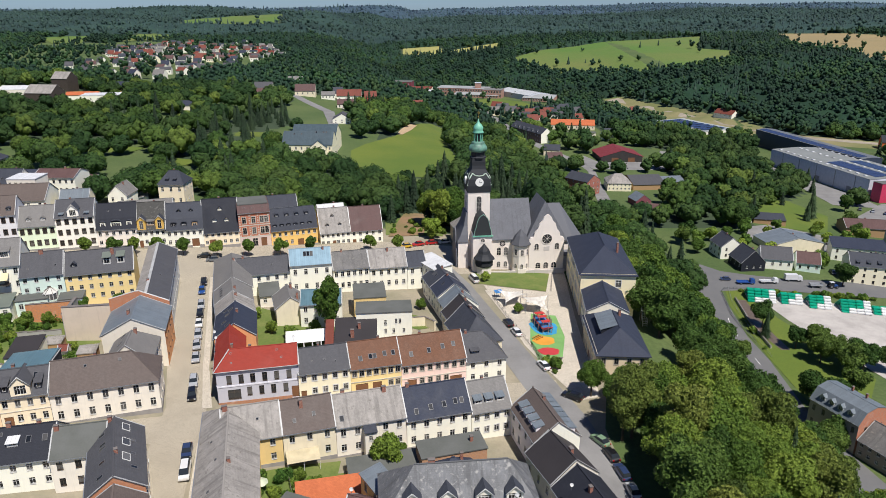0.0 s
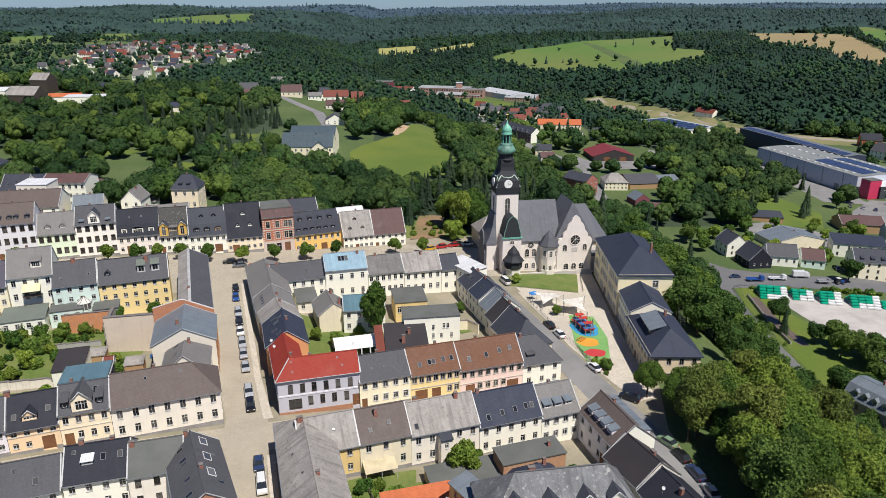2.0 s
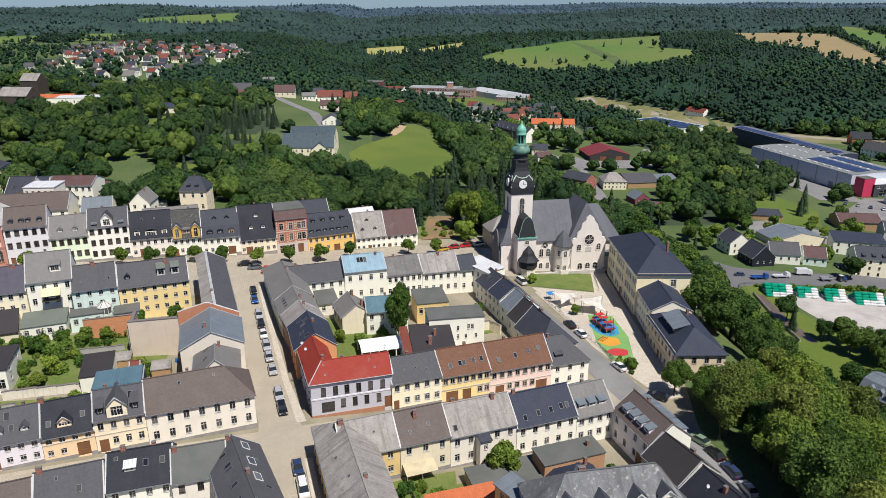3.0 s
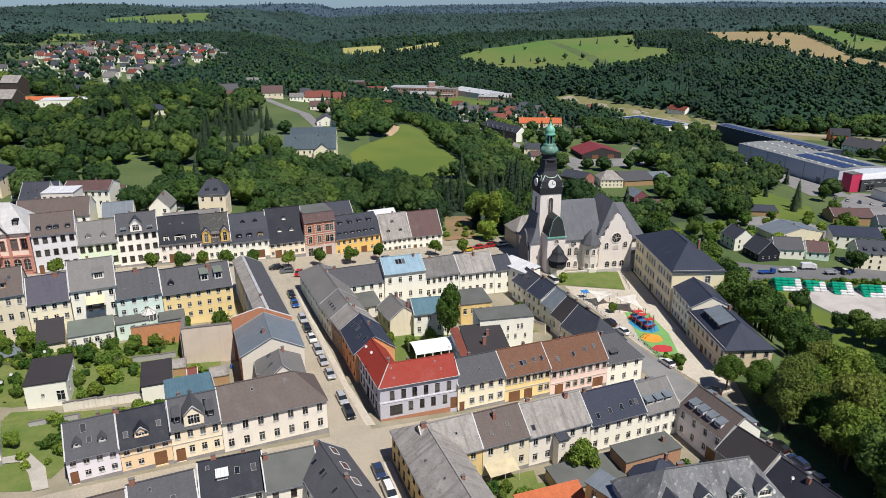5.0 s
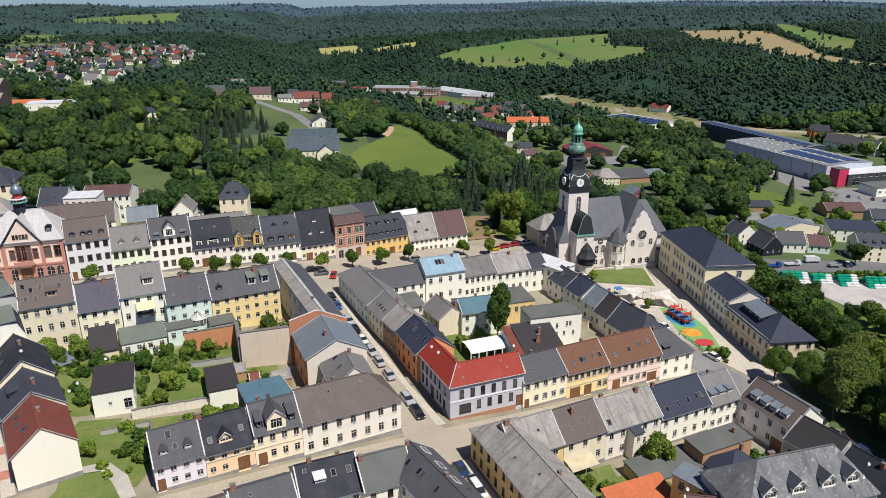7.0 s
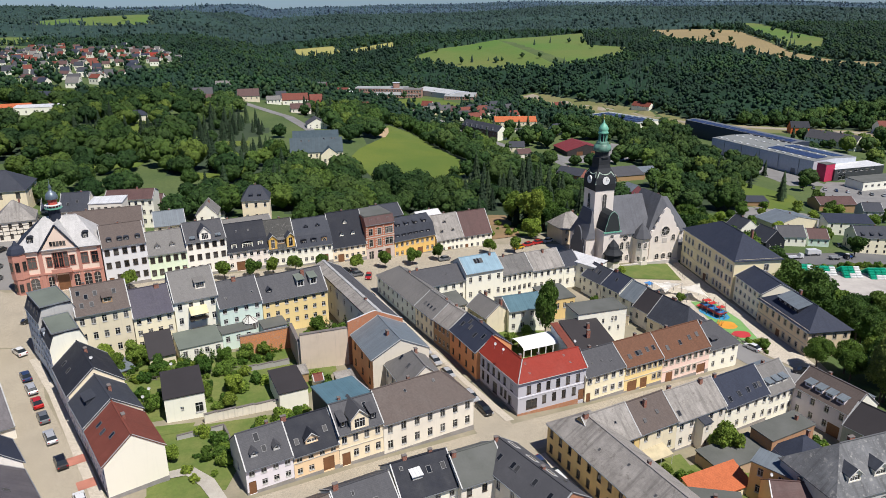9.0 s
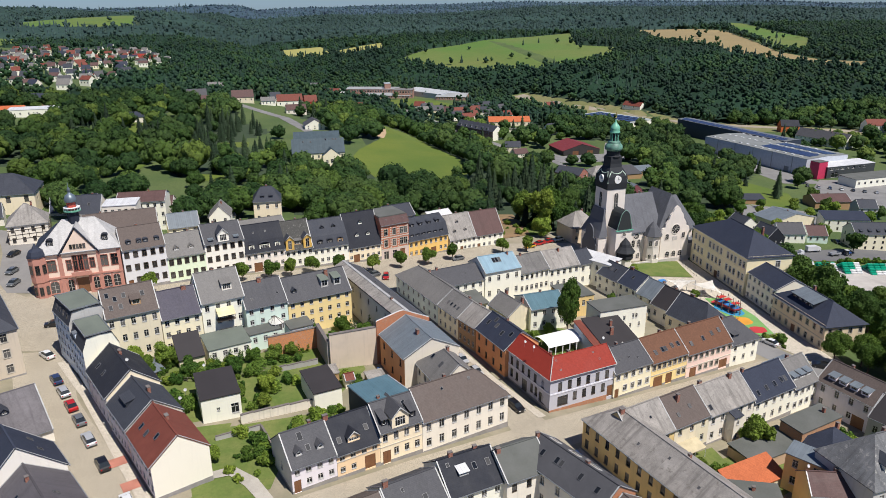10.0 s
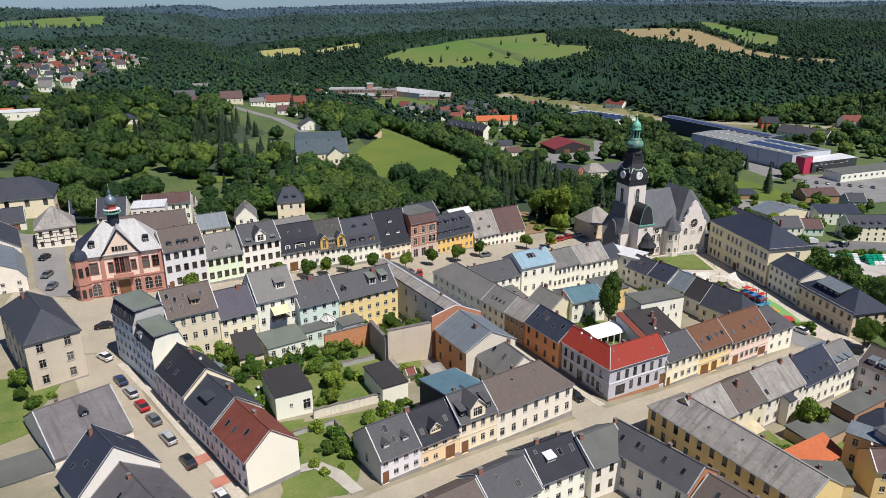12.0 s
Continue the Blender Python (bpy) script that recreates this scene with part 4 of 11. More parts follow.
# red-roofed corner house: two wings on an L
RED_GREY = LAV_GREY
red_house = house("lavender-grey corner house with a bright red tiled roof", (-44.2, 119.8), (-28.8, 123.25), 6.6, 6.7, 9.4, RED_GREY, RED_TILE, kind="hip", hip=(1, 0), own_roof=True, zb=-1.0, wins={"front": [(1.9, 4.4, 1.2, 3.2)] + [(x, x + 0.95, 1.7, 3.5) for x in (5.6, 7.9, 10.2, 12.6)] + [(x, x + 0.95, 4.6, 6.4) for x in (1.9, 4.2, 6.4, 8.7, 11.0, 13.4)]},
      style="sill brown arch", plinth=PLINTH_BRICK, doors=[("front", 15.0, 1.6, 2.6)], trims=[(3.9, 0.3)], end_style=plaster((0.56, 0.56, 0.6), 0.1), sky=[(3.0, 1.0, 0.4, 0.4), (12.6, 1.2, 0.4, 0.4), (11.8, 2.5, 0.4, 0.4), (2.9, 2.6, 0.4, 0.4)], over=0.35)
red_wing = house("side wing of the red-roofed corner house", (-48.1, 134.1), (-44.25, 119.95), 5.6, 6.7, 9.4, RED_GREY, RED_TILE, kind="hip", hip=(0, 1), own_roof=True, zb=-0.8, wins={"front": [(11.2, 13.6, 0.9, 3.0), (5.2, 7.0, 0.6, 3.1)] + [(x, x + 0.95, 1.5, 3.4) for x in (0.8, 2.8, 8.2, 9.7)] + [(x, x + 0.95, 4.4, 6.2) for x in (0.8, 2.9, 5.0, 7.1, 9.3, 12.0)]}, style="sill brown arch", plinth=PLINTH, trims=[(3.9, 0.3)], end_style=plaster((0.56, 0.56, 0.6), 0.1), verge=0.0)


def meet(p, d, q, e):
    k = d.x * e.y - d.y * e.x
    return p + d * (((q.x - p.x) * e.y - (q.y - p.y) * e.x) / k)


def red_roof():
    """One mitred roof over both wings, and the side wing's parts joined to the house."""
    inv = red_house.matrix_basis.inverted()
    for c in list(red_wing.children):
        m = inv @ red_wing.matrix_basis @ c.matrix_basis
        c.parent = red_house
        c.matrix_basis = m
    bpy.data.objects.remove(red_wing)
    a0, a1, s0 = Vector((-44.2, 119.8)), Vector((-28.7, 123.28)), Vector((-48.1, 134.1))
    da, ds = (a1 - a0).normalized(), (s0 - a0).normalized()
    na, ns = Vector((-da.y, da.x)), Vector((ds.y, -ds.x))
    lines = {}
    for key, off_a, off_s in (("eave", -0.4, -0.4), ("ridge", 3.3, 2.8), ("back", 6.9, 5.9)):
        lines[key] = (meet(a0 + na * off_a, da, a0 + ns * off_s, ds), a1 + na * off_a, s0 + ns * off_s + ds * 0.1)
    z = {"eave": 6.5, "ridge": 9.5, "back": 6.4}
    at = lambda key, i: inv @ Vector((*lines[key][i], z[key]))
    b = bmesh.new()
    slab(b, [at("eave", 0), at("eave", 1), at("ridge", 1), at("ridge", 0)])
    slab(b, [at("ridge", 0), at("ridge", 1), at("back", 1), at("back", 0)])
    slab(b, [at("eave", 0), at("ridge", 0), at("ridge", 2), at("eave", 2)])
    slab(b, [at("ridge", 0), at("back", 0), at("back", 2), at("ridge", 2)])
    bmesh.ops.remove_doubles(b, verts=b.verts[:], dist=0.003)
    part("roof", b, RED_TILE, red_house)
    for name, p, q, r in (("ridge_cap", at("ridge", 0), at("ridge", 1), 0.12), ("ridge_cap", at("ridge", 0), at("ridge", 2), 0.12), ("hip_cap", at("eave", 0), at("ridge", 0), 0.11), ("gutter", at("eave", 0) - Vector((0, 0, 0.08)), at("eave", 1) - Vector((0, 0, 0.08)), 0.09), ("gutter", at("eave", 0) - Vector((0, 0, 0.08)), at("eave", 2) - Vector((0, 0, 0.08)), 0.09)):
        b = bmesh.new()
        bar(b, p, q, r)
        part(name, b, VERGE if name in ("hip_cap", "gutter") else RED_TILE, red_house)
    for key in (1,):
        b = bmesh.new()
        for lo, hi in (("eave", "ridge"), ("back", "ridge")):
            p, q = at(lo, key) + Vector((0, 0, 0.06)), at(hi, key) + Vector((0, 0, 0.06))
            bar(b, p, q, 0.16, 4)
        bmesh.ops.remove_doubles(b, verts=b.verts[:], dist=0.25)
        part("verge", b, VERGE, red_house)


red_roof()

# east side of the main street up to the square
house("orange-brown house with a dark blue slate roof", (-52.0, 146.4), (-48.9, 134.2), 8.6, 6.4, 9.6, ORANGE, SLATE_BLUE, wins={"front": (4, 2)}, style="sill brown", sky=[(2.0, 2.2, 0.9, 1.3), (5.0, 2.6, 0.9, 1.3), (8.0, 2.0, 0.9, 1.3), (10.5, 2.8, 0.9, 1.3), (3.5, 3.4, 0.9, 1.3)], plinth=PLINTH)
house("brown house with a pale weathered grey roof", (-54.5, 153.0), (-52.1, 146.5), 8.6, 6.2, 9.2, BROWN_WALL, WORN_ROOF, wins={"front": (4, 2)}, style="sill", plinth=PLINTH)
house("cream house with a grey roof and small skylights", (-57.4, 162.0), (-54.6, 153.1), 8.8, 6.0, 9.2, PALE_YELLOW, GREY_ROOF, wins={"front": (4, 2)}, sky=[(x, 1.6, 0.7, 0.9) for x in (2.5, 4.0, 5.5, 7.0)], plinth=PLINTH)
house("long pale mint house with a grey roof on the square's corner", (-64.2, 184.5), (-57.5, 162.1), 9.2, 6.0, 9.2, plaster((0.55, 0.6, 0.53), 0.25), GREY_ROOF, kind="hip", hip=(4.5, 0), wins={"front": (8, 2), "left": (3, 2)}, plinth=PLINTH)

# south side of the square, seen from the yards
house("white house with a grey tiled roof", (-55.0, 172.3), (-41.4, 175.9), 10.0, 6.0, 9.0, WHITE, GREY_ROOF_DARK, wins={"front": (6, 2), "back": (6, 2)}, chim=[(2.0, 5.0)], sky=[(9.5, 2.4, 0.5, 0.6)])
house("white house with a light blue sheet-metal roof", (-41.3, 175.5), (-30.3, 177.9), 10.0, 7.7, 10.6, WHITE, BLUE_METAL, wins={"front": (4, 2), "back": (5, 2)}, sky=[(4.2, 3.2, 0.8, 1.7), (5.1, 3.2, 0.8, 1.7), (6.0, 3.2, 0.8, 1.7)], chim=[(9.2, 4.4)], style="sill")
house("low white house with a dark grey roof", (-30.2, 179.0), (-20.5, 181.7), 9.4, 5.2, 8.7, WHITE, MOSSY, wins={"front": (6, 2), "back": (5, 2)}, chim=[(3.0, 4.6)], style="sill")
house("white house with balconies and a worn grey roof", (-20.4, 181.8), (-10.1, 184.1), 9.4, 4.6, 8.5, WHITE, WORN_ROOF, wins={"front": (5, 2), "back": (5, 2)}, chim=[(5.5, 4.0)], style="sill")
house("narrow house end with a slate roof", (-10.0, 184.2), (-4.6, 185.8), 8.0, 4.2, 7.2, WHITE, SLATE, wins={"front": (2, 2)})

# yards inside that block
house("white flat-roofed building with small windows", (-20.3, 148.3), (-7.3, 149.6), 6.6, 5.9, 5.9, WHITE, FELT, kind="flat", wins={"front": [(6.5, 7.1, 4.7, 5.9), (9.0, 9.6, 5.0, 6.2), (9.9, 10.5, 5.0, 6.2), (6.5, 7.1, 2.6, 3.7), (8.4, 9.0, 2.6, 3.7), (10.8, 11.4, 2.6, 3.7)]}, zb=-2.0, style="sill")
house("blue-grey outbuilding with a rust-red and black roof", (-24.0, 137.5), (-14.6, 138.4), 11.0, 2.2, 4.6, BLUE_GREY, FELT_BLACK, kind="pent", wins={"front": (3, 1)}, chim=[(5.5, 7.0, 0.6, 1.8), (4.0, 4.0, 0.8, 1.0)])
house("low lean-to with rust-red tiles", (-25.8, 136.0), (-24.1, 136.2), 12.0, 1.8, 4.4, BLUE_GREY, RUST_TILE, kind="pent")
house("rear house with a teal metal roof", (-35.0, 156.4), (-25.0, 157.6), 9.5, 4.6, 6.6, WHITE, TEAL_METAL, kind="gable", wins={"front": (4, 2)}, style="sill")
house("small gabled yard house with a grey roof and brick chimneys", (-43.5, 164.6), (-40.8, 156.0), 7.2, 3.6, 6.3, BEIGE, GREY_ROOF, wins={"front": (3, 1)}, chim=[(1.5, 4.4, 0.9, 1.6), (7.0, 5.4, 0.7, 1.4)], gable_wall=SANDY)
house("ochre shed with a dark felt roof", (-22.6, 163.0), (-14.6, 164.2), 8.5, 3.4, 3.9, OCHRE, FELT, kind="flat", wins={"front": (4, 1)}, zb=-1.0)
house("low grey annex with a felt roof", (-47.5, 166.5), (-42.5, 168.0), 6.5, 2.5, 3.6, DULL_WHITE, FELT, kind="pent", wins={"front": (2, 1)})

# cross street, middle row
house("cream house with a dark grey roof", (-28.85, 122.9), (-18.85, 125.75), 9.4, 4.4, 7.6, PALE_YELLOW, GREY_ROOF_DARK, wins={"front": (5, 2)}, doors=[("front", 0.9, 1.1, 2.3)], plinth=PLINTH, sky=[(3.0, 2.0, 0.4, 0.4), (5.5, 2.0, 0.4, 0.4), (7.6, 1.5, 0.4, 0.4)], style="sill trim")
house("yellow house with white trim and a brown tiled roof", (-18.8, 125.8), (-8.65, 128.6), 9.4, 3.9, 7.6, YELLOW, BROWN_TILE, wins={"front": (7, 2)}, doors=[("front", 2.2, 2.6, 2.6), ("front", 5.4, 1.9, 2.6)], sky=[(2.3, 1.5), (4.4, 1.7), (5.3, 1.7), (7.4, 1.9), (9.2, 1.9)], trims=[(3.0, 0.2), (5.9, 0.18)], style="sill trim stone", plinth=PLINTH)
house("pink house with a brown tiled roof", (-8.6, 128.6), (4.95, 132.3), 9.4, 3.3, 7.5, PINK, BROWN_TILE, wins={"front": (8, 2)}, doors=[("front", 2.2, 2.0, 2.6), ("front", 11.8, 2.6, 2.3)], sky=[(2.4, 1.5), (6.3, 1.8), (9.4, 2.2), (11.8, 2.4)], trims=[(2.9, 0.15)], style="sill trim stone", plinth=PLINTH)
house("white end house with a hipped slate-grey roof", (5.0, 132.35), (13.7, 134.6), 9.4, 2.2, 6.6, WHITE, GREY_ROOF_DARK, kind="hip", hip=(0, 4.4), wins={"front": (3, 2), "right": (3, 2)}, style="sill", dorm=[(2.2, 1.0, 1.8, 0.9, "shed", SLATE, GREY_ROOF_DARK)], chim=[(1.0, 4.6)])

# front row, seen from its gardens
house("yellow-plastered house with a pale worn roof", (-36.9, 99.2), (-27.5, 102.0), 9.0, 4.6, 8.6, OCHRE, WORN_ROOF, wins={"front": (3, 2)}, style="sill", chim=[(0.8, 4.2, 0.9, 1.0)], sky=[(6.0, 2.4, 0.5, 0.5), (4.5, 1.5, 0.5, 0.5)], plinth=PLINTH)
house("cream house with a brown-grey roof", (-27.4, 102.05), (-18.75, 104.7), 9.0, 4.6, 8.4, SANDY, BROWN_GREY, wins={"front": (3, 2)}, style="sill", chim=[(3.6, 3.2, 0.6, 1.0)], sky=[(2.2, 1.4, 0.6, 0.8), (5.6, 2.0, 0.6, 0.8)], plinth=PLINTH)
house("white house with a pale lichen-stained roof", (-18.7, 104.75), (-6.6, 108.3), 9.0, 4.1, 7.9, DULL_WHITE, WORN_ROOF, wins={"front": (5, 2)}, style="sill", chim=[(9.4, 4.0, 0.7, 1.2), (2.0, 4.8, 0.7, 1.0)], sky=[(1.2, 1.0, 0.8, 1.1)], plinth=PLINTH)
house("white house with a dark blue roof and skylights", (-6.5, 108.35), (5.3, 111.9), 9.0, 3.2, 7.3, WHITE, SLATE_BLUE, wins={"front": (5, 2)}, style="sill", sky=[(2.0, 0.9), (4.8, 1.2), (7.4, 1.3), (9.6, 1.5), (10.8, 1.5)], chim=[(1.2, 4.6, 0.6, 0.9)], plinth=PLINTH)
house("white house with blue shed dormers on a grey roof", (5.4, 112.0), (13.0, 114.4), 9.0, 2.4, 6.4, WHITE, GREY_ROOF, wins={"front": (4, 2)}, style="sill trim", dorm=[(x, 1.0, 1.5, 1.1, "shed", GREY_WALL, BLUE_GREY_METAL) for x in (1.6, 3.8, 6.0)] + [(x, 1.0, 1.5, 1.1, "shed", GREY_WALL, BLUE_GREY_METAL, True) for x in (1.2, 3.2, 5.2, 7.0)])
house("lilac-white wing with rows of blue shed dormers", (12.9, 114.6), (16.0, 102.8), 8.4, 2.3, 5.7, LILAC, BROWN_GREY, wins={"front": (4, 2), "left": (2, 2)}, style="sill", dorm=[(x, 0.8, 1.6, 1.1, "shed", LILAC, BLUE_GREY_METAL) for x in (2.6, 4.9, 7.2, 9.5)] + [(x, 0.9, 1.6, 1.0, "shed", LILAC, BLUE_GREY_METAL, True) for x in (0.9, 2.6, 4.3, 6.0, 7.7, 9.4, 11.1)], gable_wall=WHITE, doors=[("front", 9.6, 2.6, 2.8)])
house("house with a black felt-shingle roof and white verges", (14.4, 102.2), (17.6, 93.6), 8.6, 0.9, 4.4, GREY_WALL, FELT_BLACK, wins={"front": (3, 1)}, gable_wall=DULL_WHITE, chim=[(6.5, 4.8, 0.9, 0.8)], zb=-4.5)
house("low dark-roofed house with a brick chimney", (17.6, 93.4), (21.0, 82.5), 8.4, 0.6, 3.9, GREY_WALL, SLATE_BLACK, wins={"front": (3, 1)}, gable_wall=DULL_WHITE, chim=[(6.0, 3.4, 0.6, 1.2)], zb=-4.5)
house("long ochre-yellow corner house with a hipped grey roof", (-42.5, 107.7), (-34.6, 76.6), 9.2, 5.3, 8.4, OCHRE, WORN_ROOF, kind="hip", hip=(4.6, 0), wins={"front": (12, 2), "left": (3, 2)}, style="sill brown", ww=1.0, wh=1.7, trims=[(6.3, 0.25)], plinth=PLINTH, sky=[(12, 2.0, 0.4, 0.4), (18, 3.0, 0.4, 0.4), (25, 2.2, 0.4, 0.4)])
house("slate-roofed villa with white-edged gabled dormers", (-8.5, 77.8), (14.0, 80.2), 11.0, 6.6, 11.8, GREY_WALL, tiles((0.13, 0.132, 0.136), (0.4, 0.3), 0.8, moss=(0.34, 0.33, 0.31)), wins={"front": (6, 2)}, kind="hip", hip=(5.0, 4.0), dorm=[(x, 1.3, 2.4, 1.5, "gable", DULL_WHITE, SLATE) for x in (4.4, 9.4, 14.6, 18.9)], chim=[(7.5, 5.8, 1.0, 0.9)])
house("pyramid-roofed outbuilding with slate tiles", (-1.8, 92.8), (6.6, 94.6), 7.0, 0.2, 3.4, GREY_WALL, SLATE_BLUE, kind="hip", hip=(4.0, 4.0), zb=-3.4)
house("brick workshop with a grey felt roof", (-3.5, 98.5), (7.6, 101.6), 4.6, 2.0, 2.3, bricks((0.5, 0.26, 0.13), (0.4, 0.2, 0.1)), FELT, kind="flat", chim=[(9.4, 2.4, 0.5, 1.2)], zb=-3.0)
house("low garage with a brown-grey felt roof", (-15.2, 95.4), (-2.8, 98.4), 6.0, -0.4, 0.1, plaster((0.45, 0.3, 0.2), 0.3), FELT, kind="flat", zb=-3.0)
house("low building with an orange tiled roof", (-22.8, 89.4), (-11.6, 92.0), 4.2, -0.6, 1.0, CREAM, ORANGE_TILE, kind="pent", zb=-3.0)
house("ochre house with a blue-grey metal roof", (-12.9, 91.4), (-9.4, 85.9), 3.2, 4.6, 5.2, OCHRE, BLUE_GREY_METAL, kind="pent", wins={"front": (2, 2), "right": (1, 2)}, zb=-2.5, style="sill")
house("low grey felt-roofed outbuilding with a brick chimney", (-26.6, 85.6), (-19.0, 82.6), 5.6, 1.0, 1.4, OCHRE, FELT, kind="flat", chim=[(4.0, 3.6, 0.5, 1.0)], zb=-2.5)
house("ochre-plastered house with a mauve-brown tiled roof", (-15.0, 82.6), (-6.0, 79.6), 6.0, 3.2, 5.4, OCHRE, MAUVE_TILE, kind="gable", wins={"front": (3, 2)}, zb=-2.5)

house("ochre rear stair tower with a black felt roof", (-33.4, 96.6), (-31.0, 97.3), 2.9, 2.6, 2.8, OCHRE, FELT_BLACK, kind="flat", wins={"front": (1, 1)}, zb=-3.0, name="stair_tower")
house("white rear bay with a small slate roof", (-13.6, 104.3), (-11.6, 104.9), 2.2, 3.3, 4.0, DULL_WHITE, SLATE, kind="pent", wins={"front": (1, 2, 0.7, 1.0)}, zb=-3.0, name="rear_bay")
terrace = base_empty("terrace_awning", -26.4, 99.6, gz(-24, 100), math.atan2(2.65, 8.65), "pale beige awning over a garden terrace", "awning")
b = bmesh.new()
slab(b, [(0.0, 0.0, 2.1), (5.6, 0.0, 2.1), (5.6, 2.6, 2.9), (0.0, 2.6, 2.9)], 0.05)
part("cloth", b, plain("beige_awning_cloth", (0.5, 0.43, 0.28), 0.85), terrace)
for x in (0.08, 2.8, 5.5):
    b = bmesh.new()
    bar(b, (x, 0.08, -0.3), (x, 0.08, 2.1), 0.05, 5)
    part("post", b, WHITE_FRAME, terrace)

# cross street, south side
house("white house with a black tiled roof", (-71.2, 91.4), (-62.0, 93.6), 9.6, 6.0, 9.5, WHITE, SLATE_BLACK, wins={"front": (4, 2)}, style="sill", sky=[(5.6, 2.8, 0.8, 1.2), (8.0, 2.8, 0.8, 1.2), (1.4, 3.8, 0.6, 0.7)], chim=[(2.4, 4.9, 0.7, 1.0), (6.8, 5.0, 0.6, 0.8)], dorm=[(3.4, 2.0, 1.6, 0.9, "shed", GREY_WALL, PALE_METAL)])
house("white corner house with a flat-pitched grey roof", (-61.9, 92.4), (-54.0, 94.3), 8.9, 6.4, 9.4, DULL_WHITE, FELT, wins={"front": (3, 2)}, style="sill brown", chim=[(0.6, 4.0, 0.7, 1.0), (8.5, 4.6, 0.6, 0.9)])
house("street wing with a dark roof, white-framed rooflights and a brick gable", (-57.9, 97.9), (-51.2, 82.4), 8.0, 6.8, 9.6, DULL_WHITE, GREY_ROOF_DARK, wins={"front": (5, 2), "back": (5, 2)}, style="sill", gable_wall=bricks((0.5, 0.21, 0.095), (0.42, 0.16, 0.075)),
      sky=[(3.0, 2.0, 0.8, 1.2), (6.0, 2.2, 0.8, 1.2), (7.0, 2.2, 0.8, 1.2), (11.0, 2.2, 0.8, 1.2), (14.5, 2.0, 0.8, 1.2), (5.6, 6.4, 0.7, 1.1), (9.4, 6.4, 0.7, 1.1), (13.0, 6.6, 0.7, 1.1)], chim=[(10.4, 4.3, 0.6, 0.8)], white_sky=[(2.2, 5.6, 2.0, 1.3), (6.6, 5.6, 2.0, 1.3), (10.8, 5.6, 2.0, 1.3)])
house("brick-gabled house with a dark roof along the street", (-51.0, 81.9), (-46.6, 70.0), 8.0, 6.2, 8.8, DULL_WHITE, BROWN_GREY, wins={"front": (3, 2)}, sky=[(3.0, 2.0, 0.8, 1.2)])
house("white house with a blue-grey roof", (-80.2, 88.2), (-71.3, 91.0), 9.4, 5.6, 8.8, WHITE, GREY_ROOF_DARK, wins={"front": (4, 2)}, sky=[(6.0, 1.6, 0.8, 1.2), (3.0, 3.4, 0.5, 0.7)], chim=[(0.8, 4.6, 0.8, 1.2)])
house("white-walled house with a brown-grey tiled roof", (-91.5, 84.2), (-80.3, 88.0), 9.4, 5.2, 8.4, DULL_WHITE, BROWN_GREY, wins={"front": (4, 2)}, sky=[(7.5, 2.4, 0.8, 1.2)])

# yards of the west block
house("low white house with a flat black roof", (-110.0, 125.4), (-103.1, 126.9), 10.2, 7.8, 8.2, WHITE, FELT_BLACK, kind="flat", wins={"front": [(2.6, 3.2, 1.8, 2.4), (5.2, 6.6, 0.6, 2.6)], "right": (2, 2)}, zb=3.2, style="sill", sky=[])
house("white garage with a black felt roof", (-89.6, 126.8), (-84.2, 128.2), 9.0, 5.6, 6.1, WHITE, FELT_BLACK, kind="flat", zb=2.2)
house("timber garden shed with a blue-grey roof", (-122.9, 142.8), (-119.4, 145.6), 3.4, 5.0, 5.8, BROWN_WALL, BLUE_GREY_METAL, kind="pent", zb=3.0)
house("small red-roofed garden hut", (-83.0, 134.4), (-81.0, 134.8), 2.2, 3.6, 4.4, DULL_WHITE, RUST_TILE, zb=2.2)
house("garden shed with a pale felt roof", (-87.5, 137.0), (-84.0, 137.6), 3.4, 3.6, 3.9, BROWN_WALL, WORN_ROOF, kind="flat", zb=2.0)
house("garden shed with a mossy felt roof", (-78.2, 133.0), (-74.6, 133.8), 3.2, 3.4, 3.8, BROWN_WALL, WORN_ROOF, kind="flat", zb=1.8)
house("white annex with a green-grey felt roof", (-110.5, 147.4), (-101.9, 150.2), 7.0, 6.8, 7.6, WHITE, FELT_GREEN, kind="flat", wins={"front": (4, 1)}, zb=3.6)
house("cream yard house with a steep black felt roof", (-116.5, 146.6), (-111.5, 148.2), 5.0, 6.0, 9.2, SANDY, FELT_BLACK, kind="pent", zb=3.6)

house("low blue-grey annex with a felt roof behind a brick wall", (-93.4, 155.4), (-88.2, 157.0), 4.6, 6.2, 6.4, BLUE_GREY, FELT, kind="flat", wins={"front": (2, 1)}, zb=3.4)
house("pale mint rear annex with a felt roof", (-102.2, 152.8), (-95.6, 155.0), 4.4, 6.9, 6.9, MINT, FELT, kind="flat", wins={"front": (3, 1)}, zb=3.4)
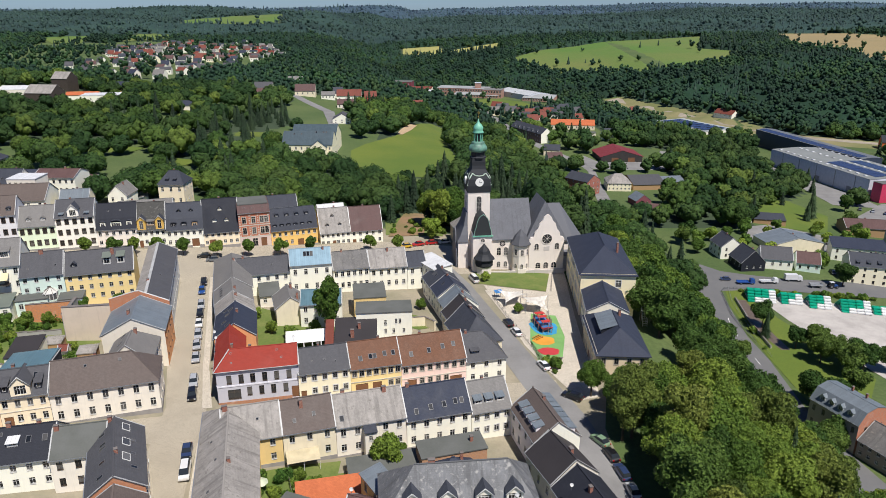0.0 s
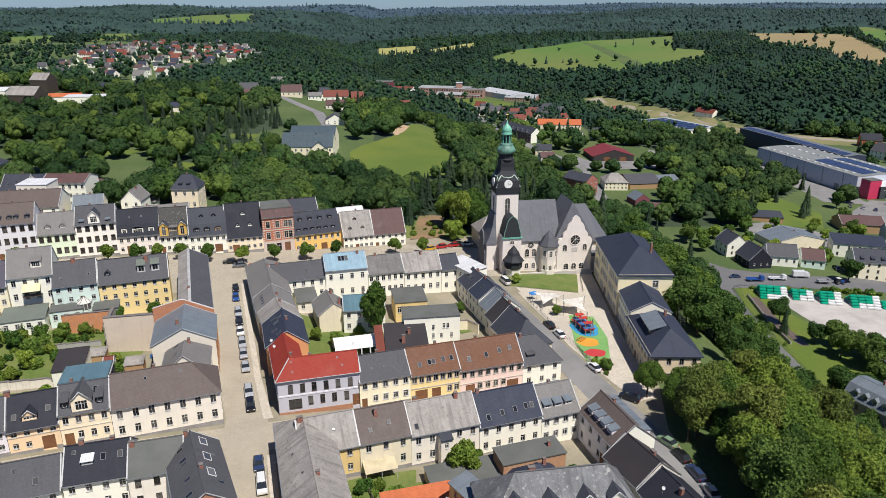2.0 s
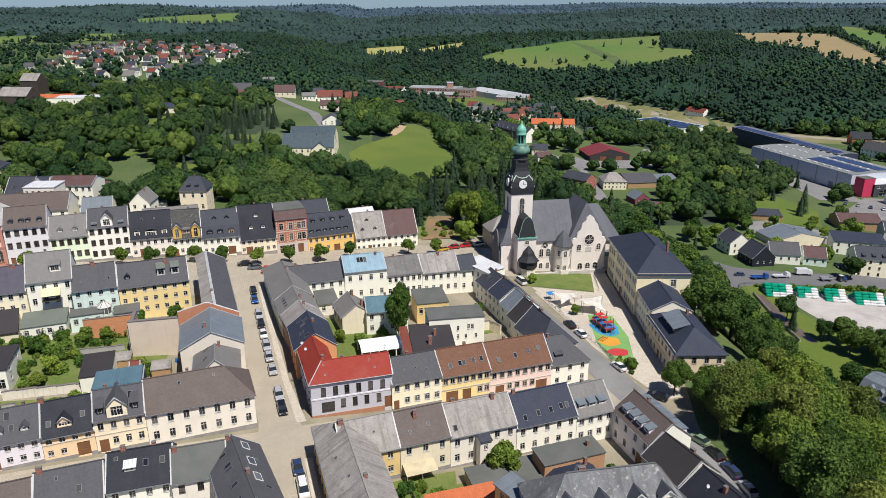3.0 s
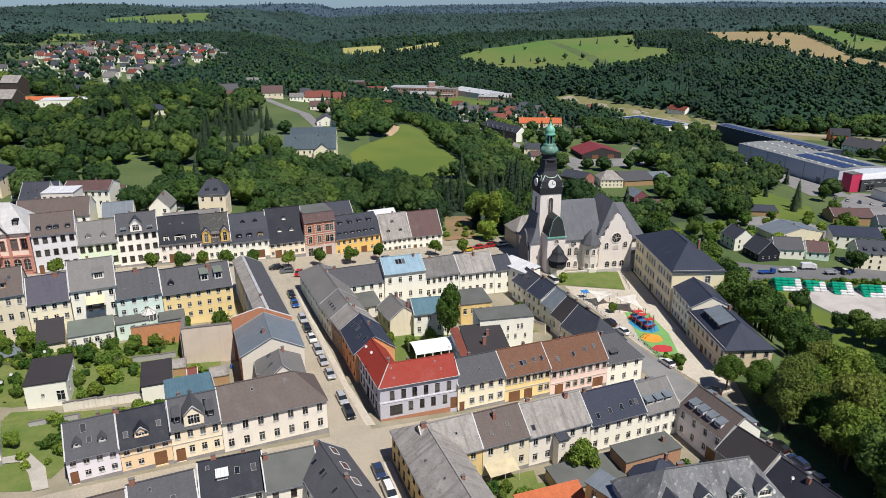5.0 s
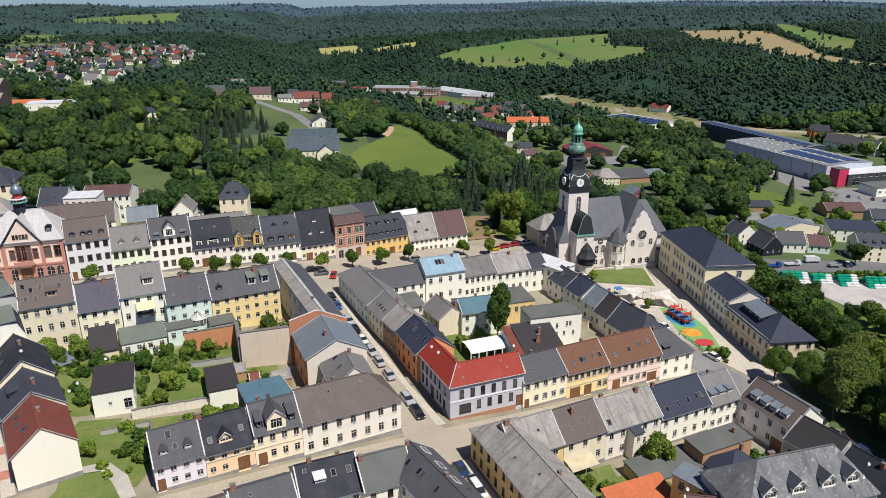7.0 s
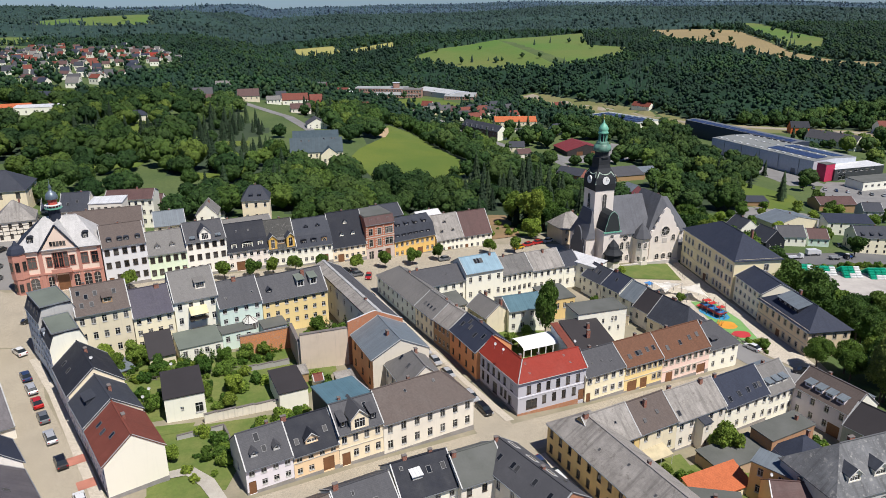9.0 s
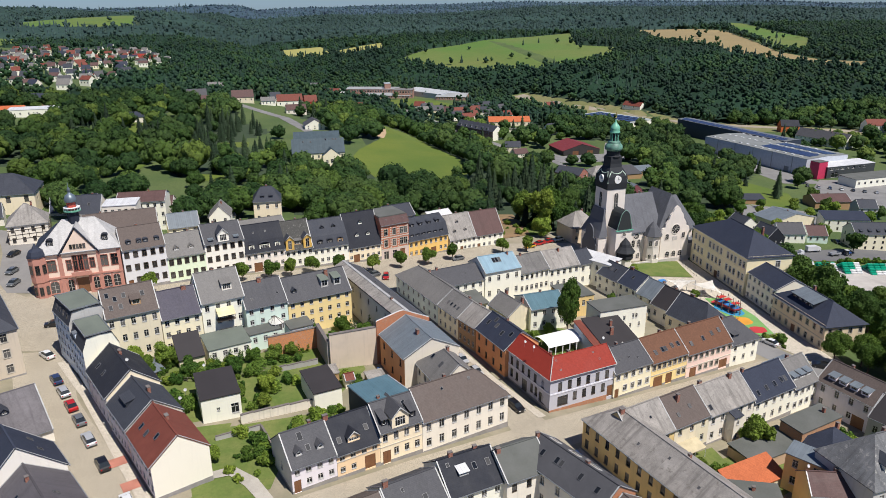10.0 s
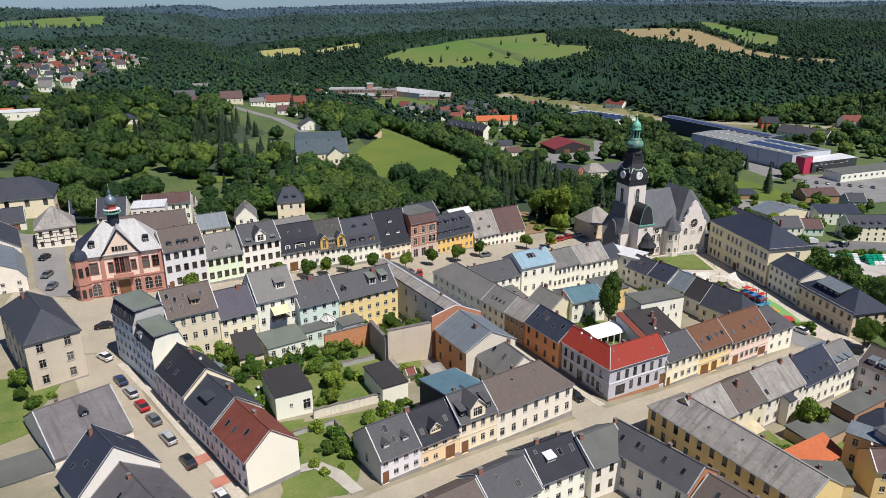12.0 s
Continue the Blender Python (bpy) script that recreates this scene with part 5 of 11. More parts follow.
# square's south side, west part, seen from the gardens
house("mint-green house with a grey roof", (-102.8, 157.0), (-93.6, 160.1), 10.0, 11.6, 16.0, MINT, GREY_ROOF_DARK, wins={"front": (4, 3)}, style="sill", chim=[(4.8, 4.6, 0.9, 1.2)], sky=[(8.0, 1.8, 0.5, 0.6), (2.0, 1.5, 0.5, 0.6)], zb=3.6)
house("yellow house with dormers and a grey roof", (-93.5, 160.2), (-78.4, 165.1), 9.6, 10.9, 15.3, YELLOW, GREY_ROOF_DARK, wins={"front": (7, 3)}, chim=[(11.0, 3.6, 0.8, 1.4)], dorm=[(13.0, 1.4, 1.8, 2.0, "shed", GREY_WALL, FELT_GREEN), (9.8, 1.4, 1.8, 2.0, "shed", GREY_WALL, FELT_GREEN), (2.2, 1.4, 1.1, 1.0, "gable", SLATE, SLATE)], zb=3.0)
house("tall white house with a patched roof and awning", (-112.0, 155.9), (-103.0, 158.9), 10.5, 14.4, 19.6, WHITE, GREY_ROOF, wins={"front": (4, 3)}, style="sill", dorm=[(6.2, 1.4, 2.2, 1.8, "shed", DULL_WHITE, GREY_ROOF)], zb=3.8)
house("yellow house with a dark purple-grey roof", (-119.95, 152.8), (-112.1, 155.5), 9.6, 12.8, 17.4, PALE_YELLOW, tiles((0.075, 0.07, 0.09)), wins={"front": (4, 3)}, style="sill", chim=[(6.0, 4.4, 1.0, 0.8)], zb=4.2)
house("cream house with a brown roof full of skylights", (-130.0, 149.4), (-120.1, 152.8), 9.8, 15.7, 20.2, SANDY, BROWN_GREY, wins={"front": (5, 3)}, style="sill", sky=[(x, y, 0.8, 1.2) for x, y in ((1.5, 1.4), (2.6, 2.8), (3.4, 1.4), (4.4, 3.2), (1.2, 3.6), (8.0, 3.0))], dorm=[(6.4, 1.2, 1.9, 1.5, "shed", BROWN_WALL, BROWN_GREY)], zb=4.6)
BLUE_MURAL = plaster((0.54, 0.6, 0.66), 0.4)
house("blue-painted corner building with a slate mansard and green felt roof", (-141.6, 156.2), (-136.3, 147.2), 7.6, 15.8, 18.7, BLUE_MURAL, SLATE, kind="mansard", mans=(1.0, 18.4), wins={"front": (5, 4), "left": (3, 4)}, gable_wall=GREY_WALL, zb=6.0, over=0.1, sky=[(2.0, 0.5, 0.8, 1.2), (4.2, 0.5, 0.8, 1.2), (6.4, 0.5, 0.8, 1.2), (8.6, 0.5, 0.8, 1.2)], name="corner_building")
house("lower blue-painted building with a white party wall and green felt roof", (-136.2, 147.0), (-132.0, 138.6), 6.6, 13.8, 16.6, BLUE_MURAL, SLATE, kind="mansard", mans=(1.0, 16.4), wins={"front": (5, 3)}, gable_wall=WHITE, zb=5.6, over=0.1, dorm=[(3.0, 0.1, 1.2, 1.5, "shed", BLUE_MURAL, ZINC)], name="corner_building")
for p0, p1, d, z in (((-140.7, 156.3), (-135.6, 147.6), 5.6, 18.74), ((-135.3, 147.1), (-131.2, 138.9), 4.6, 16.64)):
    dx, dy = p1[0] - p0[0], p1[1] - p0[1]
    w = math.hypot(dx, dy)
    e = base_empty("flat_roof", p0[0], p0[1], z, math.atan2(dy, dx), "flat green-grey felt roof covering with low edges", "roof covering")
    b = bmesh.new()
    box(b, 0.0, w, 0.0, d, 0.0, 0.1)
    part("felt", b, FELT_GREEN, e)
    for x0, x1, y0, y1 in ((0.0, w, -0.15, 0.0), (0.0, w, d, d + 0.15), (-0.15, 0.0, -0.15, d + 0.15), (w, w + 0.15, -0.15, d + 0.15)):
        b = bmesh.new()
        box(b, x0, x1, y0, y1, 0.0, 0.25)
        part("edge", b, ZINC, e)

# side street, east side
house("lilac house with a black slate roof", (-131.6, 137.6), (-125.7, 125.6), 9.4, 10.6, 14.6, LILAC, SLATE_BLACK, wins={"front": (5, 2)}, gable_wall=CREAM, sky=[(3.0, 1.6, 0.8, 1.2), (6.5, 1.6, 0.8, 1.2)], chim=[(5.0, 5.2, 0.9, 0.8)], style="sill", plinth=PLINTH)
house("lilac house with a slate roof and a wedge dormer", (-125.6, 125.4), (-120.7, 115.9), 9.4, 9.7, 13.4, LILAC, SLATE, wins={"front": (6, 2)}, gable_wall=CREAM, dorm=[(4.6, 1.6, 3.2, 1.1, "shed", SLATE, SLATE)], chim=[(6.5, 5.5, 0.9, 0.8)], style="sill", plinth=PLINTH)
house("white-gabled house with a rust-red tiled roof", (-120.6, 115.8), (-115.3, 104.8), 9.2, 9.3, 13.1, LILAC, RUST_TILE, wins={"front": (6, 2)}, gable_wall=plaster((0.72, 0.66, 0.55), 0.08), sky=[(2.5, 1.8, 0.8, 1.2), (5.0, 1.8, 0.8, 1.2), (8.0, 2.6, 0.8, 1.2)], chim=[(6.0, 5.0, 0.9, 0.7)], style="sill", plinth=PLINTH)
# side street, west side
house("beige plastered corner house with a hipped slate roof", (-146.2, 148.5), (-155.9, 168.3), 9.9, 15.9, 20.2, BEIGE, SLATE, kind="hip", hip=(5.0, 5.0), wins={"left": (2, 3, 1.2, 1.8), "back": (5, 3, 1.1, 1.7), "front": (6, 3)}, style="sill trim stone", trims=[(4.2, 0.25)], zb=5.2, chim=[(16.0, 6.0, 0.8, 1.4)], plinth=PLINTH)
house("low beige barn with a broad worn slate roof", (-145.6, 117.7), (-134.5, 123.8), 17.0, 7.0, 12.0, DULL_WHITE, tiles((0.13, 0.12, 0.125), worn=0.5), wins={"front": (2, 1)}, dorm=[(6.8, 4.6, 1.2, 1.0, "gable", SLATE, SLATE)], zb=3.6)
house("tall house with a dark blue-black slate roof and white gable", (-128.7, 110.6), (-133.0, 117.9), 12.4, 8.0, 14.0, WHITE, SLATE_BLUE, gable_wall=plaster((0.66, 0.62, 0.56), 0.2), chim=[(7.0, 7.0, 0.7, 0.7)], sky=[(3.0, 2.6, 0.7, 1.0), (6.0, 3.2, 0.7, 1.0), (3.4, 9.4, 0.7, 1.0), (6.0, 10.6, 0.7, 1.0)], wins={"front": (3, 1)}, zb=3.0)
house("lower house with a violet-grey slate roof", (-121.8, 98.3), (-128.8, 110.2), 11.0, 7.0, 11.2, DULL_WHITE, tiles((0.1, 0.092, 0.1), worn=0.35), sky=[(2.5, 2.6, 0.7, 1.1), (5.5, 3.4, 0.7, 1.1), (8.5, 8.0, 0.7, 1.1), (5.0, 8.4, 0.7, 1.1)], zb=2.4)
house("long flat-roofed white garage with grey felt", (-157.0, 113.2), (-145.8, 117.2), 7.0, 5.2, 5.5, WHITE, FELT, kind="flat", wins={"front": (4, 1)}, zb=2.4)

# square's north side, facing the camera
ROW = [(-134.6, 191.2), (-124.4, 194.4), (-114.9, 197.2), (-104.6, 200.2), (-93.6, 203.0), (-85.6, 205.0), (-75.0, 207.6), (-64.6, 210.6), (-55.4, 213.7), (-41.4, 219.0), (-40.6, 219.3), (-30.9, 222.3), (-20.4, 225.0)]
house("grey-white four-window house with small dormers", ROW[0], ROW[1], 11, 16.6, 21.0, plaster((0.58, 0.57, 0.57), 0.2), BROWN_GREY, wins={"front": (5, 3)}, style="sill brown trim", dorm=[(x, 1.0, 1.2, 0.9, "round", SLATE, SLATE) for x in (2.0, 4.6, 6.2, 9.0)], plinth=PLINTH, doors=[("front", 1.2, 1.2, 2.6)])
house("pale green house with a grey roof", ROW[1], ROW[2], 11, 12.6, 17.4, GREEN_WHITE, GREY_ROOF, wins={"front": (5, 2)}, style="sill brown trim", dorm=[(2.8, 1.2, 1.2, 1.0, "gable", GREY_WALL, GREY_ROOF), (6.6, 1.2, 1.2, 1.0, "gable", GREY_WALL, GREY_ROOF)], plinth=PLINTH)
house("white house with a central gable and blue mansard edge", ROW[2], ROW[3], 11, 14.6, 18.6, plaster((0.74, 0.68, 0.6), 0.15), GREY_ROOF_DARK, wins={"front": (5, 3)}, style="sill brown trim", dorm=[(5.2, -0.05, 3.0, 2.3, "gable", plaster((0.74, 0.68, 0.6), 0.15), SLATE), (1.9, 0.3, 1.2, 0.7, "shed", SLATE, BLUE_GREY_METAL), (8.8, 0.3, 1.2, 0.7, "shed", SLATE, BLUE_GREY_METAL)], plinth=PLINTH)
house("white house with a black mansard roof and dormers", ROW[3], ROW[4], 11, 9.8, 16.6, plaster((0.72, 0.64, 0.56), 0.2), SLATE_BLACK, kind="mansard", mans=(1.5, 12.8), wins={"front": (6, 2)}, dorm=[(2.0, 0.3, 1.5, 1.6, "round", WHITE, SLATE), (5.7, 0.2, 3.0, 1.7, "round", WHITE, SLATE), (9.4, 0.3, 1.5, 1.6, "round", WHITE, SLATE)], sky=[(3.4, 3.4, 0.5, 0.6), (6.8, 3.4, 0.5, 0.6)], doors=[("front", 3.4, 2.4, 2.8)], plinth=PLINTH)
house("white house with two ochre timber gables", ROW[4], ROW[5], 11, 9.0, 16.2, WHITE, tiles((0.055, 0.054, 0.05), worn=0.3, moss=(0.24, 0.23, 0.21)), wins={"front": (5, 2)}, style="sill", dorm=[(1.5, -0.1, 2.4, 3.2, "gable", plaster((0.55, 0.34, 0.08), 0.3), SLATE), (6.7, -0.1, 2.4, 3.2, "gable", plaster((0.55, 0.34, 0.08), 0.3), SLATE), (4.1, 0.7, 2.4, 1.5, "shed", BROWN_WALL, MOSSY)], plinth=PLINTH, doors=[("front", 0.9, 1.1, 2.4)])
house("white house with a slate mansard roof", ROW[5], ROW[6], 11, 8.2, 15.4, WHITE, SLATE, kind="mansard", mans=(1.6, 11.2), wins={"front": (6, 2)}, style="sill", dorm=[(2.4, 0.3, 1.6, 1.5, "round", SLATE_BLACK, SLATE), (5.4, 0.3, 1.6, 1.5, "round", SLATE_BLACK, SLATE), (8.6, 0.3, 1.6, 1.5, "round", BROWN_WALL, SLATE), (4.0, 3.2, 1.0, 0.7, "gable", SLATE_BLACK, SLATE), (7.6, 3.2, 1.0, 0.7, "gable", SLATE_BLACK, SLATE)], doors=[("front", 8.4, 2.2, 2.6)], plinth=PLINTH)
house("cream house with a tall black roof and little white dormers", ROW[6], ROW[7], 11, 6.8, 16.0, CREAM, SLATE_BLACK, wins={"front": (6, 2)}, style="sill", dorm=[(3.6, 1.5, 1.2, 0.9, "gable", WHITE, SLATE_BLACK), (7.2, 1.5, 1.2, 0.9, "gable", WHITE, SLATE_BLACK), (5.4, 3.4, 1.2, 0.9, "gable", WHITE, SLATE_BLACK)], doors=[("front", 2.6, 2.0, 2.6)], plinth=PLINTH)
BRICK_WINS = [(x, x + 1.2, z, z + h) for z, h in ((4.6, 2.2), (8.2, 2.1)) for x in (1.1, 4.0, 6.6, 8.0)]
BRICK_LOW = [(0.9, 2.5, 0.4, 3.1), (3.9, 5.5, 0.5, 3.1)]
brick_house = house("red brick house with pale stone trim and a stone ground floor", ROW[7], ROW[8], 12, 12.0, 14.3, BRICK_RED, MAUVE_TILE, kind="mansard", mans=(1.1, 14.1), zb=0.2, wins={"front": BRICK_WINS + BRICK_LOW}, style="sill trim stone", doors=[("front", 7.4, 1.8, 3.2)], sky=[(2.0, 0.55, 0.9, 1.0), (4.8, 0.55, 0.9, 1.0), (7.8, 0.55, 0.9, 1.0)], trims=[(0.0, 0.4), (3.6, 0.35), (7.4, 0.3), (11.3, 0.35)], plinth=PLINTH)
b = bmesh.new()
facade(b, (-0.02, -0.06), (1, 0), (0, -1), 9.65, 0.4, 3.6, BRICK_LOW + [(6.5, 8.3, 0.4, 3.2)], deep=0.06)
part("ground_floor_facing", b, plaster((0.5, 0.4, 0.35), 0.3), brick_house, "pale pinkish stone ground floor")
b = bmesh.new()
box(b, 0.1, 9.5, 1.3, 10.7, 13.95, 14.25)
part("flat_roof", b, FELT, brick_house, "grey felt top of the mansard")
for x in (0.35, 3.4, 5.95, 9.25):
    for k in range(9):
        b = bmesh.new()
        box(b, x - 0.22, x + 0.22, -0.07, -0.004, 4.1 + 0.8 * k, 4.45 + 0.8 * k)
        part("quoin", b, STONE_TRIM, brick_house)
house("gold-yellow house with a slate mansard and rows of dormers", ROW[8], ROW[9], 11, 2.9 + 2.2, 11.0, GOLD, SLATE, kind="mansard", mans=(1.6, 9.0), zb=-1.0, wins={"front": (8, 2)}, style="sill", dorm=[(x, 0.3, 1.3, 1.2, "round", SLATE_BLACK, SLATE) for x in (1.4, 3.6, 5.8, 8.0, 10.2, 12.6)] + [(x, 1.75, 1.3, 0.9, "round", SLATE_BLACK, SLATE) for x in (2.4, 5.6, 8.8, 12.0)], doors=[("front", 9.4, 2.0, 2.6)], plinth=PLINTH)
house("white house with a steep weathered grey roof", ROW[10], ROW[11], 11, 2.7, 9.6, WHITE, WORN_ROOF, wins={"front": (6, 2)}, style="sill", zb=-2.6, dorm=[(2.6, 1.4, 0.9, 0.8, "gable", SLATE, WORN_ROOF), (6.8, 1.4, 0.9, 0.8, "gable", SLATE, WORN_ROOF), (4.6, 3.4, 0.9, 0.8, "gable", SLATE, WORN_ROOF)], plinth=PLINTH, doors=[("front", 4.6, 1.2, 2.3)])
house("white house with a steep mauve-brown roof", ROW[11], ROW[12], 11, 2.6, 9.4, WHITE, MAUVE_TILE, wins={"front": (5, 2), "right": (2, 2)}, style="sill", zb=-2.8, plinth=PLINTH, doors=[("front", 1.2, 1.2, 2.3)])

# street below the church
house("white house with a grey skylight roof beside the church street", (-5.6, 181.6), (-3.3, 173.4), 8.6, 2.4, 5.4, WHITE, SLATE, wins={"front": (3, 2)}, sky=[(2.2, 2.4, 0.7, 1.3), (3.6, 2.4, 0.7, 1.3), (5.0, 2.4, 0.7, 1.3)], gable_wall=DULL_WHITE)
house("white house with a dark blue-grey roof", (-3.2, 173.3), (-1.2, 166.2), 8.6, 2.6, 5.8, WHITE, SLATE_BLUE, wins={"front": (3, 2)}, gable_wall=WHITE, sky=[(3.4, 2.4, 0.7, 1.0)], chim=[(1.0, 4.2, 1.0, 0.8)])
house("white-gabled house with a grey sheet roof", (-1.1, 166.1), (0.8, 160.0), 8.6, 2.0, 5.4, WHITE, BLUE_GREY_METAL, wins={"front": (2, 2)}, gable_wall=WHITE)
house("house with a black roof and white verge", (-0.2, 159.9), (1.6, 153.6), 8.8, 1.6, 5.6, DULL_WHITE, FELT_BLACK, wins={"front": (2, 1)}, gable_wall=WHITE)
house("house with a broad dark slate roof", (0.6, 153.5), (4.4, 141.6), 9.6, 1.4, 6.0, SANDY, SLATE, kind="hip", hip=(0, 4.0), wins={"front": (4, 1)}, chim=[(3.5, 5.0, 1.2, 0.9)])
house("white flat-roofed house with blue trim", (-8.6, 190.0), (-2.5, 180.0), 6.0, 4.6, 5.2, WHITE, PALE_METAL, kind="flat", wins={"front": (4, 2)}, zb=-3.0)

# behind the square
BACK = [
    ("red-brown long-roofed house behind the square", (-150, 254), (-131, 252.5), 12, 9.5, 13.5, DULL_WHITE, MAUVE_TILE, "gable"),
    ("white house with a blue-grey slate roof", (-172, 262), (-157, 264), 12, 9, 13, DULL_WHITE, SLATE_BLUE, "gable"),
    ("white flat-roofed annex with blue windows", (-152.5, 247), (-140.5, 249), 6, 12.5, 12.9, WHITE, FELT, "flat"),
    ("house with a grey-blue roof and yellow wall", (-128, 224), (-119, 226), 9, 11.8, 15.2, PALE_YELLOW, BLUE_GREY_METAL, "gable"),
    ("long building with a weathered brown-grey roof", (-150, 216), (-130, 220), 14, 14.0, 18.0, WHITE, BROWN_GREY, "gable"),
    ("low grey shed roof behind the square", (-110, 226), (-93, 231), 10, 8.6, 10.4, DULL_WHITE, GREY_ROOF, "gable"),
    ("small white gabled house with pale worn roof", (-117, 249), (-110, 252), 8, 6.8, 9.8, WHITE, WORN_ROOF, "gable"),
    ("rear house with a dark roof", (-60, 228), (-50, 231), 9, 9, 12, DULL_WHITE, SLATE, "gable"),
    ("rear house with a pale metal roof", (-44, 236), (-35, 239), 6, 5.6, 7, WHITE, PALE_METAL, "gable"),
    ("beige house with a hipped grey roof beside the church", (4.5, 223.5), (15.0, 225.5), 10, 2.2, 6.4, plaster((0.58, 0.47, 0.33), 0.3), WORN_ROOF, "hip"),
]
for lab, p0, p1, dp, ze, zr, wl, rf, kd in BACK:
    house(lab, p0, p1, dp, ze, zr, wl, rf, kind=kd, hip=(4, 4) if kd == "hip" else (0, 0), wins={"front": (max(2, int(math.dist(p0, p1) / 3)), 2)}, style="sill")


# ---- schools ----
SCHOOL_WALL = plaster((0.66, 0.58, 0.38), 0.15)
school = house("cream four-storey school with a hipped blue-grey slate roof", (38.5, 203.2), (36.6, 172.0), 14.4, 6.8, 11.6, SCHOOL_WALL, SLATE_BLUE, kind="hip", hip=(9.5, 9.5), zb=-6.2,
               wins={"front": [(x, x + 1.05, z, z + 1.9) for z in (1.6, 5.3, 9.1) for x in (1.6, 3.9, 6.2, 10.4, 12.6, 14.8, 17.0, 20.8, 22.8, 24.8, 27.4, 29.3)], "right": [(9.2, 10.6, 9.2, 11.2)]}, style="sill trim", doors=[("front", 15.9, 2.0, 3.0)],
               trims=[(4.5, 0.3), (8.3, 0.2), (11.8, 0.35)], end_style=plaster((0.7, 0.62, 0.42), 0.1), plinth=PLINTH, chim=[(20.5, 11.0, 0.8, 0.8)], name="school", category="school", over=0.5)
house("cream two-storey school annex with a slate roof", (37.0, 171.3), (35.7, 157.3), 10.0, 2.6, 5.2, plaster((0.68, 0.63, 0.5), 0.15), SLATE_BLUE, zb=-6.0, wins={"front": (6, 3)}, style="sill trim", plinth=PLINTH, name="school_annex", category="school")
low = house("sandstone-coloured school house with a hipped slate roof and long rooflight", (34.9, 157.2), (33.9, 136.6), 11.2, 1.6, 5.4, plaster((0.58, 0.47, 0.32), 0.25), SLATE_BLUE, kind="hip", hip=(5.5, 5.5), zb=-6.2,
            wins={"front": (8, 2), "right": (4, 2)}, style="sill trim stone", plinth=PLINTH, doors=[("front", 9.2, 1.6, 3.0)], trims=[(3.9, 0.2), (7.6, 0.3)], name="school_house", category="school", over=0.45, chim=[(6.0, 7.2, 0.7, 0.5)])
b = bmesh.new()
slab(b, [(4.6, 1.5, 10.2), (13.4, 1.5, 10.2), (13.4, 5.4, 11.5), (4.6, 5.4, 11.5)], 0.12)
part("rooflight_roof", b, BLUE_GREY_METAL, low, "pale blue-grey sheet roof over the rooflight")
b = bmesh.new()
facade(b, (4.8, 1.8), (1, 0), (0, -1), 8.4, 8.3, 10.15, [(x, x + 1.3, 8.75, 9.85) for x in (0.4, 2.5, 4.6, 6.7)])
box(b, 4.8, 4.9, 1.81, 5.2, 8.3, 10.2)
box(b, 13.1, 13.2, 1.81, 5.2, 8.3, 10.2)
rl = part("rooflight_wall", b, SLATE_BLACK, low)
for x in (0.4, 2.5, 4.6, 6.7):
    put_window(rl, Matrix.Translation((4.8 + x + 0.65, 1.8, 8.75)), 1.3, 1.1, "bare")
# steel escape stair behind the school
stair = base_empty("escape_stair", 52.2, 166.0, -6.0, math.radians(-4), "galvanised steel outdoor escape stair beside the school", "stair")
for i in range(14):
    b = bmesh.new()
    box(b, 0.2, 1.3, 0.3 * i, 0.3 * i + 0.28, 0.5 + 0.35 * i, 0.55 + 0.35 * i)
    part("step", b, ZINC, stair)
for x in (0.15, 1.35):
    b = bmesh.new()
    bar(b, (x, 0, 1.4), (x, 4.2, 6.3), 0.04)
    bar(b, (x, 0, 0.4), (x, 4.2, 5.3), 0.05)
    part("rail", b, ZINC, stair)
    for y in (0.2, 2.1, 4.1):
        b = bmesh.new()
        bar(b, (x, y, 0), (x, y, 1.5 + y * 1.16), 0.05)
        part("post", b, ZINC, stair)


# ---- church ----
STONE_WHITE = plaster((0.62, 0.56, 0.5), 0.3)
STONE_GREY = plaster((0.42, 0.39, 0.36), 0.4)
CHURCH_ROOF = tiles((0.115, 0.118, 0.13), (0.3, 0.22), 0.4)
DARK_SLATE = tiles((0.03, 0.032, 0.036), (0.26, 0.2), 0.2)
CLOCK_WHITE = plain("clock_enamel", (0.8, 0.79, 0.76), 0.4, vary=0.03)
CLOCK_BLACK = plain("clock_paint", (0.02, 0.02, 0.02), 0.4, vary=0.03)
church = base_empty("church", 9.2, 199.3, -4.4, math.radians(7.0), "pale stone church with slate roofs and a green-domed clock tower", "church")


